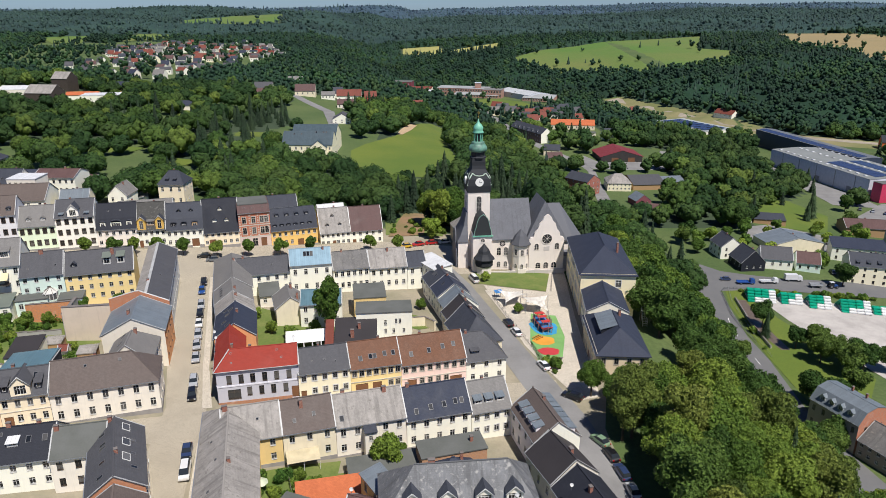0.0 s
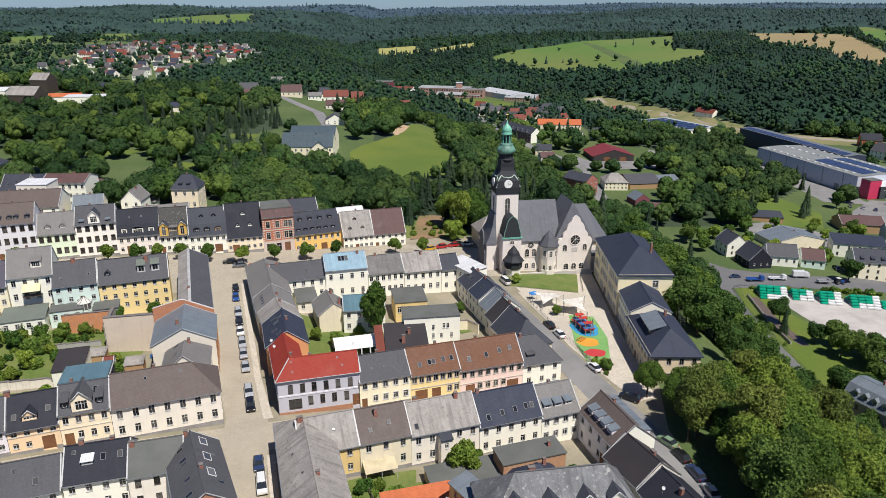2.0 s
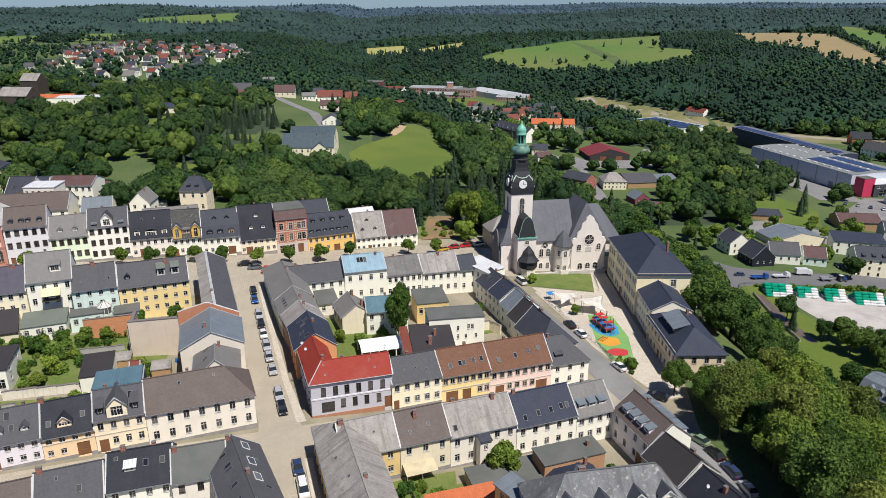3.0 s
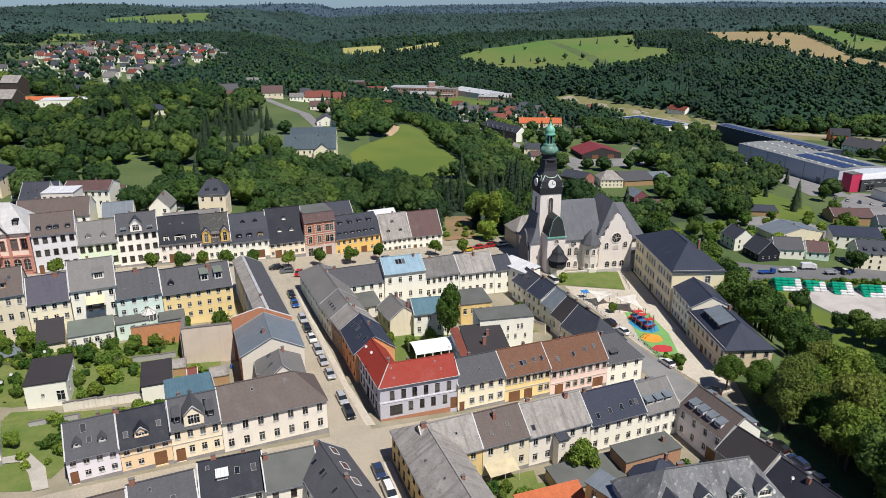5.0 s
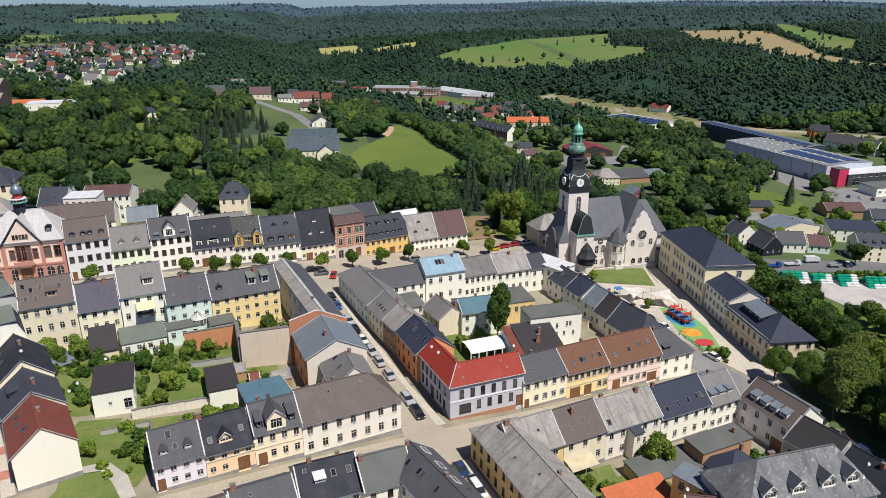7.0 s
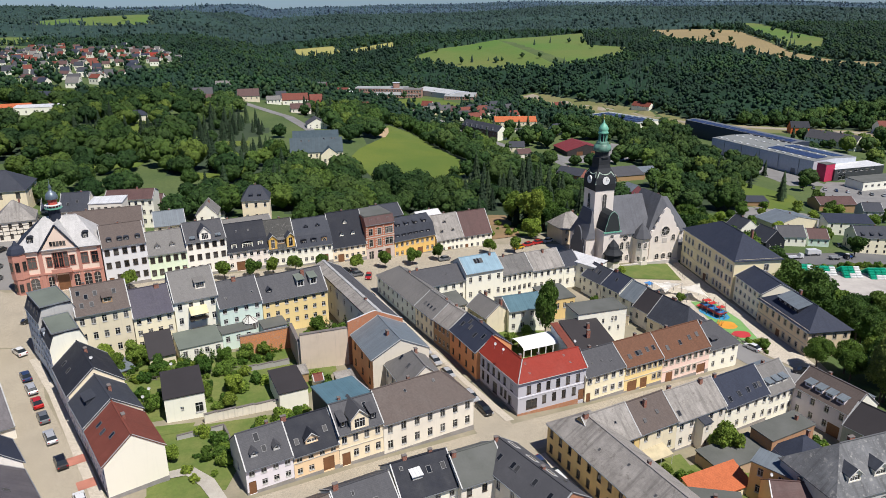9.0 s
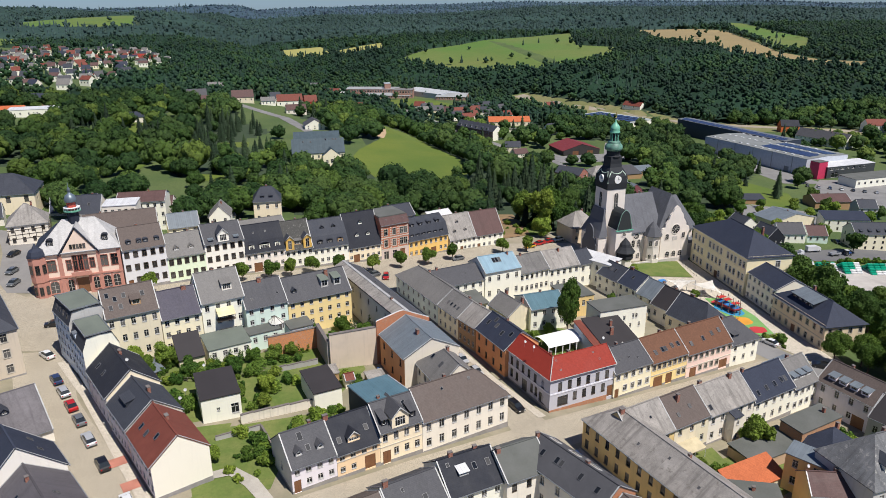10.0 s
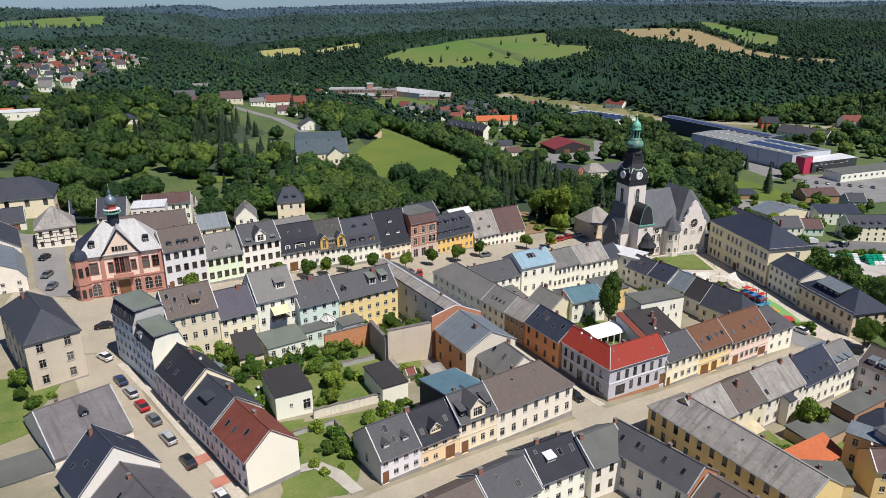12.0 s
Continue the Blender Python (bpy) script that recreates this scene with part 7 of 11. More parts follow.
# old church hall and half-timbered houses west of the square
TIMBER = plain("dark_timber", (0.06, 0.045, 0.035), 0.8)
ht = house("half-timbered house with a hipped grey roof", (-174.0, 229.0), (-163.5, 231.6), 11, 14.4, 19.4, DULL_WHITE, WORN_ROOF, kind="hip", hip=(5, 5), zb=7.5, wins={"front": (4, 2), "right": (3, 2)}, style="sill brown")
for s, length in (("front", 11.1), ("right", 12.0)):
    m = Matrix.Identity(4) if s == "front" else Matrix.Translation((length - 0.9, 0, 0)) @ Matrix.Rotation(math.pi / 2, 4, "Z")
    for i in range(7):
        b = bmesh.new()
        x = 0.1 + i * (length - 0.4) / 6
        box(b, x, x + 0.16, -0.05, 0.01, 2.4, 5.2)
        part("timber_post", b, TIMBER, ht).matrix_local = m
    for z in (2.4, 3.7, 5.1):
        b = bmesh.new()
        box(b, 0, length, -0.06, 0.0, z, z + 0.16)
        part("timber_rail", b, TIMBER, ht).matrix_local = m
house("long pale church hall with a slate roof and arched windows", (-212, 262), (-177, 266), 18, 15.5, 21.0, CREAM, SLATE, kind="hip", hip=(0, 7), zb=8.0, wins={"front": [(x, x + 1.4, 4.4, 6.8) for x in (2.5, 8.5, 14.5, 20.5, 26.5, 32)], "right": [(4, 5.4, 4.0, 6.6), (11, 12.4, 4.0, 6.6)]}, style="arch brown", name="church_hall", category="hall")
house("half-timbered gatehouse with a grey roof", (-205, 244), (-182, 250), 8, 12.0, 15.6, DULL_WHITE, SLATE, zb=7.5, wins={"front": (6, 1)}, style="sill brown", doors=[("front", 20.0, 4.0, 3.4)])
house("long house with a mossy dark slate roof beside the lane", (-174.6, 216.5), (-181.0, 237.0), 12, 13.2, 17.4, DULL_WHITE, SLATE, zb=6.5, wins={"front": (6, 2)})
house("house with a blue-grey metal mansard beside the lane", (-168.6, 197.0), (-174.4, 216.0), 11, 11.0, 15.6, DULL_WHITE, BLUE_GREY_METAL, zb=6.2, wins={"front": (6, 2), "left": (3, 2)}, kind="mansard", mans=(1.6, 13.6))
drape("road_lane", [(-163.4, 192), (-157.6, 191), (-163.0, 212), (-166.6, 228), (-174.0, 240), (-184, 246), (-186, 242), (-180, 238), (-173.8, 222), (-168.0, 200)], plain("lane_asphalt", (0.22, 0.21, 0.2), 0.9, vary=0.12, scale=0.7), 0.1, 4, "grey asphalt lane beside the town hall", "road")
# second row of houses behind the market square
house("house with a steep dark slate roof behind the town hall", (-159.2, 240), (-150.4, 240), 11, 14.0, 18.6, DULL_WHITE, SLATE, zb=7.2, wins={"front": (4, 2)}, sky=[(2.5, 2.0), (5.2, 2.6)])
house("pale blue-white flat-roofed rear building", (-147.0, 229), (-137.4, 229), 8, 18.6, 18.8, DULL_WHITE, PALE_METAL, kind="flat", zb=6.5, wins={"front": (5, 3)})
house("long rear building with a brown sheet roof", (-146.0, 242), (-131.0, 242), 11, 16.2, 18.2, WHITE, MAUVE_TILE, zb=6.4, wins={"front": (7, 3)}, chim=[(9.5, 5.5)])
house("cream villa with a grey hipped roof in the trees", (-103.4, 246), (-94.2, 246), 9.5, 12.8, 16.8, CREAM, SLATE, kind="hip", hip=(2.8, 2.8), zb=4.2, wins={"front": (3, 2), "right": (3, 2)}, dorm=[(x, 0.9, 1.1, 1.0, "shed", SLATE, SLATE) for x in (3.2, 6.0)], chim=[(4.6, 5.0)])
house("small white house with a steep grey gable", (-117.2, 245), (-117.2, 236), 6.6, 11.2, 14.6, WHITE, GREY_ROOF, zb=4.9, wins={"right": (2, 2), "front": (3, 2)})


# ---- beyond the town: river flats, works, village ----
SQUARE_TREES = [(-128.9, 189.2), (-105.5, 194.2), (-97.9, 195.5), (-92.4, 197.2), (-86.2, 199.4), (-78.9, 199.4), (-68.8, 200.0), (-59.9, 202.6), (-50.9, 205.7), (-42.0, 210.1), (-23.7, 215.3), (-15.0, 216.0)]
GARDEN_TREES = [(-122.8, 146.5, 0.42, 2), (-117.0, 148.6, 0.4, 5), (-101.5, 147.0, 0.36, 0), (-97.0, 147.5, 0.4, 4), (-104.5, 134.0, 0.36, 5), (-99.0, 129.5, 0.34, 2), (-108.5, 138.0, 0.32, 4), (-85.0, 152.0, 0.36, 4), (-88.8, 157.0, 0.4, 0), (-80.0, 155.0, 0.42, 5), (-156.5, 141.0, 0.3, 2), (-30.5, 96.5, 0.3, 4), (-24.0, 98.0, 0.26, 2), (-158, 146, 0.4, 0), (-36.5, 150.0, 0.34, 4), (-9.5, 102.6, 0.72, 2), (-41, 152, 0.36, 5), (-47, 160, 0.3, 0), (-125.5, 147.5, 0.5, 0), (-119.5, 149.0, 0.5, 4), (-98.5, 135.0, 0.42, 0), (-105.5, 143.0, 0.42, 4), (-93.5, 150.0, 0.34, 2), (-81.5, 160.5, 0.45, 2), (-76.5, 156.5, 0.4, 0), (-107.5, 113.5, 0.3, 0), (-114.0, 143.5, 0.42, 1), (-8.5, 104.6, 0.5, 5), (-40.0, 167.0, 0.3, 2), (-31.0, 153.5, 0.32, 0), (-109.0, 142.0, 0.36, 1), (-6.0, 170.5, 0.34, 5), (25.8, 141.5, 0.3, 4), (20.2, 171.0, 0.32, 2), (12.8, 193.0, 0.3, 0), (8.0, 216.0, 0.5, 2), (-4.0, 232.0, 0.75, 0), (4.0, 240.0, 0.9, 1), (15.0, 232.0, 0.8, 4), (22.0, 228.0, 0.85, 0)]
GARDEN_BUSH_AREAS = [([(-36, 88), (-22, 90), (-4, 97), (6, 104), (-20, 101), (-35, 98)], 2.6, 0.35), ([(9, 96), (13, 97), (12, 104), (8, 104)], 2.0, 0.7), ([(-111, 127), (-112, 137), (-104, 143), (-92, 141), (-92, 131)], 2.7, 0.45), ([(-126, 141), (-113, 143), (-113, 149), (-124, 150)], 2.2, 0.6), ([(-104, 112), (-98, 110), (-97, 118), (-104, 120)], 2.0, 0.5), ([(-84, 128), (-76, 130), (-76, 140), (-84, 138)], 2.4, 0.4), ([(-120, 128), (-113, 130), (-112, 140), (-119, 142)], 2.6, 0.5), ([(-100, 110.5), (-96, 111.5), (-97, 121), (-101, 121)], 2.0, 0.8), ([(-97, 120), (-84, 123.5), (-84.5, 125.5), (-97, 122.2)], 1.9, 0.8), ([(-92, 137), (-76, 140), (-76, 142), (-92, 140)], 2.3, 0.6), ([(-92, 152), (-78, 156), (-79, 161), (-92, 157.5)], 2.6, 0.6), ([(-160, 128), (-153, 130), (-155, 138), (-161, 142)], 2.8, 0.5), ([(-152, 126), (-147, 128), (-151, 142), (-154, 140)], 2.4, 0.4), ([(-120, 140), (-100, 142), (-98, 148), (-118, 150)], 2.6, 0.55), ([(-101, 144.5), (-88, 147.5), (-88, 151), (-100, 151)], 2.4, 0.75), ([(-103, 128), (-94, 130), (-95, 142), (-104, 140)], 3.2, 0.5), ([(-90, 122.5), (-84, 124), (-83.5, 127.2), (-90, 125.4)], 1.7, 0.8), ([(-107, 108), (-97, 107), (-96, 118), (-104, 122)], 3.4, 0.6),
                     ([(-34, 92), (-18, 95), (-19, 102.5), (-27, 100), (-34, 97.5)], 3.0, 0.5), ([(-12, 92), (-3, 94.5), (-4, 97.6), (-13, 95)], 2.4, 0.4), ([(-42, 146), (-28, 148), (-28, 154), (-40, 155)], 3.2, 0.5), ([(24, 139), (27, 140), (26, 146), (23.5, 146)], 1.6, 0.7), ([(-18, 234), (0, 236), (0, 250), (-18, 248)], 3.5, 0.6), ([(8, 98), (14, 96), (14, 101), (8, 103)], 2.2, 0.5), ([(105, 200), (112, 200), (112, 245), (106, 235)], 3.6, 0.35), ([(117, 253), (132, 250.5), (168, 247.5), (168, 249.5), (132, 252.8), (117, 255)], 1.7, 0.9)]
drape("road_valley", [(98, 120), (107, 120), (101, 160), (102.5, 180), (104, 198), (104, 215), (108, 244), (110, 255), (126, 256.5), (145, 253.5), (170, 251.5), (300, 236), (300, 248), (182, 266), (141, 268.5), (127, 273), (118, 277), (109, 290), (103, 290), (102, 270), (95.5, 215), (95.5, 198), (93.5, 180), (92, 160)], ASPHALT, 0.1, 6, "grey asphalt valley road with a junction", "road")
drape("car_park", [(121, 252), (160, 240), (210, 226), (200, 180), (150, 170), (134, 186), (127, 212), (124, 228)], plain("pale_gravel_lot", (0.42, 0.39, 0.36), 0.95, vary=0.15, scale=0.8), 0.1, 8, "pale gravel storage yard", "yard")
drape("verge", [(104.5, 200), (108, 240), (113, 260), (120, 256), (121, 230), (131, 186), (116, 165), (104, 165)], MEADOW, 0.09, 6, "grass verge and bank beside the stream", "grass")
drape("stream", [(108.5, 222), (112, 246), (116, 246), (113.5, 222), (114, 205), (111, 205)], plain("stream_bed", (0.12, 0.09, 0.07), 0.5), 0.13, 6, "shallow brown stream in its bed", "stream")
drape("works_yard", [(231, 398), (257, 392), (258, 412), (241, 512), (235, 516)], ASPHALT_PALE, 0.1, 12, "gravel yard beside the warehouse", "yard")
drape("works_yard", [(262, 402), (330, 385), (330, 330), (225, 330), (222, 365)], ASPHALT_PALE, 0.1, 12, "paved delivery yard", "yard")
drape("paddock", [(168, 345), (196, 338), (214, 372), (204, 408), (180, 400)], MEADOW, 0.1, 10, "sloping green paddock", "grass")
drape("commercial_yard", [(150, 308), (182, 300), (196, 330), (170, 348), (150, 340)], ASPHALT_PALE, 0.1, 10, "worn asphalt yard", "yard")
drape("rail_bank", [(205, 900), (228, 900), (306, 706), (330, 642), (445, 564), (445, 530), (305, 600), (262, 660), (215, 800)], lawn_material("dry_grass", (0.14, 0.15, 0.05), (0.24, 0.2, 0.1), 0.02), 0.08, 20, "dry grassy bank beside the railway", "grass")
drape("railway", [(208, 895), (222, 898), (296, 702), (318, 642), (440, 560), (440, 545), (310, 632), (286, 700)], plain("ballast", (0.3, 0.26, 0.2), 0.95, vary=0.25, scale=0.3), 0.15, 20, "railway track bed along the forest edge", "railway")
drape("road_village", [(-78, 478), (-72, 482), (-86, 556), (-118, 612), (-132, 640), (-138, 636), (-124, 606), (-94, 552)], ASPHALT_PALE, 0.15, 10, "pale village road on the hill", "road")
drape("road_lower", [(88, 360), (95, 360), (100, 426), (104, 466), (102, 492), (83, 552), (71, 612), (58, 711), (46, 800), (41, 798), (52, 709), (64, 610), (76, 550), (97, 490), (99, 466), (94, 427), (90, 396)], ASPHALT_PALE, 0.12, 12, "pale road through the lower houses", "road")
drape("sawmill_yard", [(104, 474), (140, 470), (163, 480), (182, 540), (172, 546), (148, 498), (113, 496), (106, 520), (100, 500)], ASPHALT_PALE, 0.12, 12, "gravel yard of the works", "yard")
drape("sand_path", [(-31, 462), (-27, 464), (-22, 486), (-19, 512), (-24, 516), (-29, 488)], plain("sand", (0.42, 0.3, 0.18), 0.95), 0.3, 4, "bare sandy slope at the meadow", "path")
for x0, y0, x1, y1 in ((97.5, 165, 98.5, 169), (98.7, 175, 99.3, 179), (99.4, 185, 99.8, 189), (99.8, 195, 99.9, 199), (99.9, 205, 100.2, 209), (100.6, 215, 101.4, 219), (102.2, 226, 103.2, 230)):
    dx, dy = x1 - x0, y1 - y0
    l = math.hypot(dx, dy)
    nx, ny = -dy / l * 0.09, dx / l * 0.09
    drape("road_marking", [(x0 - nx, y0 - ny), (x1 - nx, y1 - ny), (x1 + nx, y1 + ny), (x0 + nx, y0 + ny)], plain("road_paint", (0.75, 0.75, 0.72), 0.7), 0.115, 5, "white dashed centre line", "road marking")

house("white house with a slate gable roof beside the road", (122.5, 303), (123.5, 292), 10, -27.2, -23.2, WHITE, SLATE, wins={"front": (3, 2), "right": (2, 2)}, style="sill brown", chim=[(5, 5)])
house("dark slate-clad house with a steep gable", (125.6, 288), (126.5, 276.5), 10.5, -29.0, -23.8, SLATE_BLACK, SLATE, wins={"front": (3, 1), "right": [(2, 3, 1.5, 2.7), (5, 6, 1.5, 2.7), (8, 9, 1.5, 2.7)]})
house("white house with a broad grey roof", (136.5, 281), (149, 278), 11, -28.4, -24.4, WHITE, GREY_ROOF_DARK, wins={"front": (4, 1)})
house("low house with a red and dark roof", (151, 279), (160, 276), 11, -29.6, -26.2, MINT, MAUVE_TILE, wins={"front": (3, 1)})
house("workshop with a long blue-grey metal roof", (149, 318), (151, 302), 26, -30.0, -27.0, SANDY, BLUE_GREY_METAL, kind="gable")
house("white two-storey building with solar panels", (175, 296), (196, 289), 10, -28.4, -26.4, WHITE, SLATE_BLUE, kind="pent", wins={"front": (5, 2)}, style="sill brown")
house("long cream apartment house with a slate mansard", (167, 267.5), (200, 258.5), 12, -26.6, -22.6, PALE_YELLOW, SLATE, wins={"front": (9, 3), "left": (2, 2)}, style="sill brown", dorm=[(x, 0.8, 1.2, 1.0, "shed", SLATE, SLATE) for x in (3, 7, 11, 15, 19, 23, 27, 31)], name="apartment_house", category="house")
house("brown timber shed with a brown roof", (205, 338), (226, 334), 14, -32.5, -29.5, BROWN_WALL, MAUVE_TILE)
house("grey house with a dark roof", (214, 316), (224, 313), 10, -30.5, -27.0, GREY_WALL, SLATE, wins={"front": (3, 2)})
house("open timber shed with a dark roof", (163, 350), (178, 346), 9, -31.5, -30.2, BROWN_WALL, SLATE, kind="pent")
house("white delivery shed with a flat roof", (155, 352), (162, 350), 7, -31.5, -31.0, WHITE, PALE_METAL, kind="flat")
# brick house below the park
house("dark stone house with a grey metal mansard and brick end wall", (97.5, 161.5), (103.0, 148.5), 11, -24.5, -20.5, plaster((0.26, 0.23, 0.2), 0.5), BLUE_GREY_METAL, kind="mansard", mans=(2.0, -21.4), zb=-33, wins={"front": (5, 2), "right": (2, 2)}, gable_wall=bricks((0.5, 0.18, 0.09), (0.4, 0.13, 0.07)), dorm=[(x, 0.4, 1.5, 1.6, "gable", GREY_WALL, BLUE_GREY_METAL) for x in (3, 5.6, 8.2, 11)], chim=[(6, 7), (10, 7)], style="sill brown")
house("old stone house with a mossy brown roof", (103.2, 148.0), (108.5, 136), 10, -28.0, -24.0, plaster((0.24, 0.2, 0.17), 0.5), MOSSY, zb=-33, wins={"front": (6, 2)}, chim=[(6, 5)])

# warehouses


def hall_building(label, p0, p1, depth, height, wall, roof):
    h = house(label, p0, p1, depth, gz(*p1) + height, gz(*p1) + height + 0.8, wall, roof, kind="gable", lite=True, name="warehouse", category="warehouse", over=0.1, zb=gz(*p1))
    return h


GREY_CLAD = plain("grey_cladding", (0.52, 0.55, 0.6), 0.55, vary=0.08)
NAVY_CLAD = plain("navy_cladding", (0.035, 0.045, 0.075), 0.55, vary=0.08)
wh_ob = hall_building("long grey clad warehouse with skylights and solar panels", (243.0, 510.5), (259.8, 414.0), 40, 12, GREY_CLAD, plain("pale_roof_sheet", (0.2, 0.21, 0.2), 0.6, vary=0.12, scale=0.4))
SOLAR = plain("solar_cells", (0.03, 0.042, 0.095), 0.25, vary=0.1)
for y0, n in ((3.4, 13), (19.0, 13), (34.5, 11)):
    for i in range(n):
        b = bmesh.new()
        zs = 12.05 + 0.8 * (1 - abs(y0 + 0.8 - 20) / 20)
        box(b, 4 + 7.0 * i, 6.4 + 7.0 * i, y0, y0 + 1.6, zs - 0.15, zs + 0.3)
        part("skylight", b, PALE_METAL, wh_ob)
for i in range(6):
    for y0, y1 in ((7, 17.5), (22.5, 33)):
        b = bmesh.new()
        za, zc = (12.1 + 0.8 * (1 - abs(y - 20) / 20) for y in (y0, y1))
        slab(b, [(50 + 7.4 * i, y0, za + 0.1), (57 + 7.4 * i, y0, za + 0.1), (57 + 7.4 * i, y1, zc + 0.1), (50 + 7.4 * i, y1, zc + 0.1)], 0.08)
        part("solar_panel", b, SOLAR, wh_ob)
for i in range(5):
    b = bmesh.new()
    box(b, 14 + 18 * i, 14.4 + 18 * i, -0.25, -0.02, 0, 11.6)
    part("downpipe", b, ZINC, wh_ob)
for i in range(3):
    b = bmesh.new()
    box(b, 20 + 30 * i, 24 + 30 * i, -0.12, -0.02, 0, 4)
    part("gate", b, plain("gate_grey", (0.2, 0.22, 0.24), 0.5), wh_ob)
pink = base_empty("stair_tower", 260.5, 407.5, gz(260, 407), math.radians(12), "magenta-clad stair tower on the warehouse corner", "tower")
b = bmesh.new()
box(b, 0, 8.5, -4, 3, -1, 11.6)
part("wall", b, plain("magenta_cladding", (0.55, 0.04, 0.1), 0.5, vary=0.08), pink)
b = bmesh.new()
box(b, -0.1, 8.6, -4.1, 3.1, 11.6, 11.85)
part("roof", b, FELT, pink)
for i in range(2):
    for j in range(3):
        put_window(pink, Matrix.Translation((3.2 + 2.4 * i, -4.02, 2 + 3.2 * j)), 1.4, 1.6, "plain")
house("white office wing with ribbon windows", (269, 404), (312, 409), 14, gz(290, 405) + 8, gz(290, 405) + 8.4, plain("charcoal_cladding", (0.06, 0.065, 0.07), 0.5), PALE_METAL, kind="flat", wins={"front": [(x, x + 3, 5.5, 7) for x in (2, 7, 12, 17, 22, 27, 32)] + [(4, 10, 0.5, 4)]}, lite=True, name="office", category="office")
house("long white low hall with windows", (268, 377), (330, 383), 14, gz(290, 380) + 5.5, gz(290, 380) + 6, WHITE, FELT, kind="flat", wins={"front": (12, 1, 2.0)}, lite=True, name="workshop_hall", category="hall")
navy_ob = hall_building("long navy clad warehouse with a solar roof", (266.0, 592.0), (286.5, 470.0), 16, 13, NAVY_CLAD, plain("dark_roof_sheet", (0.13, 0.14, 0.15), 0.5, vary=0.1, scale=0.4))
for i in range(12):
    b = bmesh.new()
    slab(b, [(3 + 9.8 * i, 0.8, 13.2), (12 + 9.8 * i, 0.8, 13.2), (12 + 9.8 * i, 7.2, 13.85), (3 + 9.8 * i, 7.2, 13.85)], 0.08)
    part("solar_panel", b, SOLAR, navy_ob)
shed_ob = house("long pale-walled shed with rows of solar panels", (234, 622), (266.5, 637), 66, gz(250, 660) + 7, gz(250, 660) + 7.6, WHITE, plain("shed_roof_sheet", (0.34, 0.37, 0.36), 0.55, vary=0.1, scale=0.4), kind="flat", lite=True, name="warehouse", category="warehouse")
for i in range(7):
    b = bmesh.new()
    slab(b, [(3, 4 + 8.6 * i, 7.75), (29, 4 + 8.6 * i, 7.75), (29, 10.4 + 8.6 * i, 7.85), (3, 10.4 + 8.6 * i, 7.85)], 0.06)
    part("solar_panel", b, SOLAR, shed_ob)
house("workshop hall with a broad wine-red gable roof and dark front", (113.5, 524), (114.5, 497), 30, -29.0, -24.6, plain("dark_cladding", (0.035, 0.03, 0.028), 0.7), tiles((0.17, 0.035, 0.04), worn=0.1), over=1.0, doors=[("right", 10, 5, 3.2), ("right", 22, 5, 3.2)], lite=True, name="workshop_hall", category="hall")
house("red brick house with a slate gable roof below the church", (74, 413), (85, 400), 12, -24.2, -20.8, bricks((0.36, 0.1, 0.07), (0.28, 0.08, 0.06)), SLATE, wins={"front": (4, 3), "right": (3, 3)}, chim=[(5, 6)], lite=True)
house("cream two-storey house with a grey hipped roof", (100.3, 413.5), (114.5, 412.5), 15, -28.0, -23.6, PALE_YELLOW, WORN_ROOF, kind="hip", hip=(5, 5), wins={"front": (6, 2), "left": (4, 2)}, lite=True)
house("dark timber sheds with grey roofs", (116.5, 415), (137, 417), 26, -29.5, -26.2, BROWN_WALL, GREY_ROOF_DARK, lite=True)
house("long shed with a blue-grey roof", (138, 424), (152, 426), 16, -30.0, -28.0, BROWN_WALL, BLUE_GREY_METAL, lite=True)
house("small dark red house with a blue-grey roof", (106.5, 388), (108.5, 378), 9, -29.6, -26.3, plaster((0.16, 0.05, 0.06), 0.2), BLUE_GREY_METAL, wins={"right": (2, 1)}, lite=True)
house("dark shed in the trees", (110.5, 368.3), (121, 365), 8, -31, -29, BROWN_WALL, MAUVE_TILE, lite=True)
for lab, x, y, a, w, d, he, hr, wl, rf in (
        ("low house with a bright orange roof", 99.6, 646, -0.15, 40, 16, 4.5, 8.5, SANDY, ORANGE_TILE),
        ("small cream house with a slate roof", 76, 521, -0.2, 12, 9, 4.5, 8, SANDY, SLATE), ("small house with a brown roof", 76, 497, 0.1, 11, 9, 3.5, 6.5, DULL_WHITE, MAUVE_TILE),
        ("white house with a dark roof", 76, 690, 0.2, 11, 10, 5, 9, WHITE, SLATE), ("brown-roofed house in the valley", 78, 700, -0.2, 11, 10, 5, 9, DULL_WHITE, MAUVE_TILE), ("pale house in the valley", 50, 740, 0.1, 12, 10, 5, 9, SANDY, GREY_ROOF), ("dark-roofed house in the valley", 96, 735, 0.3, 12, 10, 5, 9, WHITE, SLATE), ("white-gabled house in the valley", 108, 715, -0.3, 10, 10, 5, 10, WHITE, SLATE), ("small house with a red roof", 130, 690, 0.4, 10, 9, 4, 8, WHITE, RUST_TILE), ("grey garages in a row", 108, 610, 0.0, 26, 6, 2.6, 3.2, DULL_WHITE, FELT)):
    house(lab, (x, y), (x + w * math.cos(a), y + w * math.sin(a)), d, gz(x, y) + he, gz(x, y) + hr, wl, rf, wins={"front": (max(2, int(w / 3.5)), 2 if he > 4.5 else 1)}, lite=True)
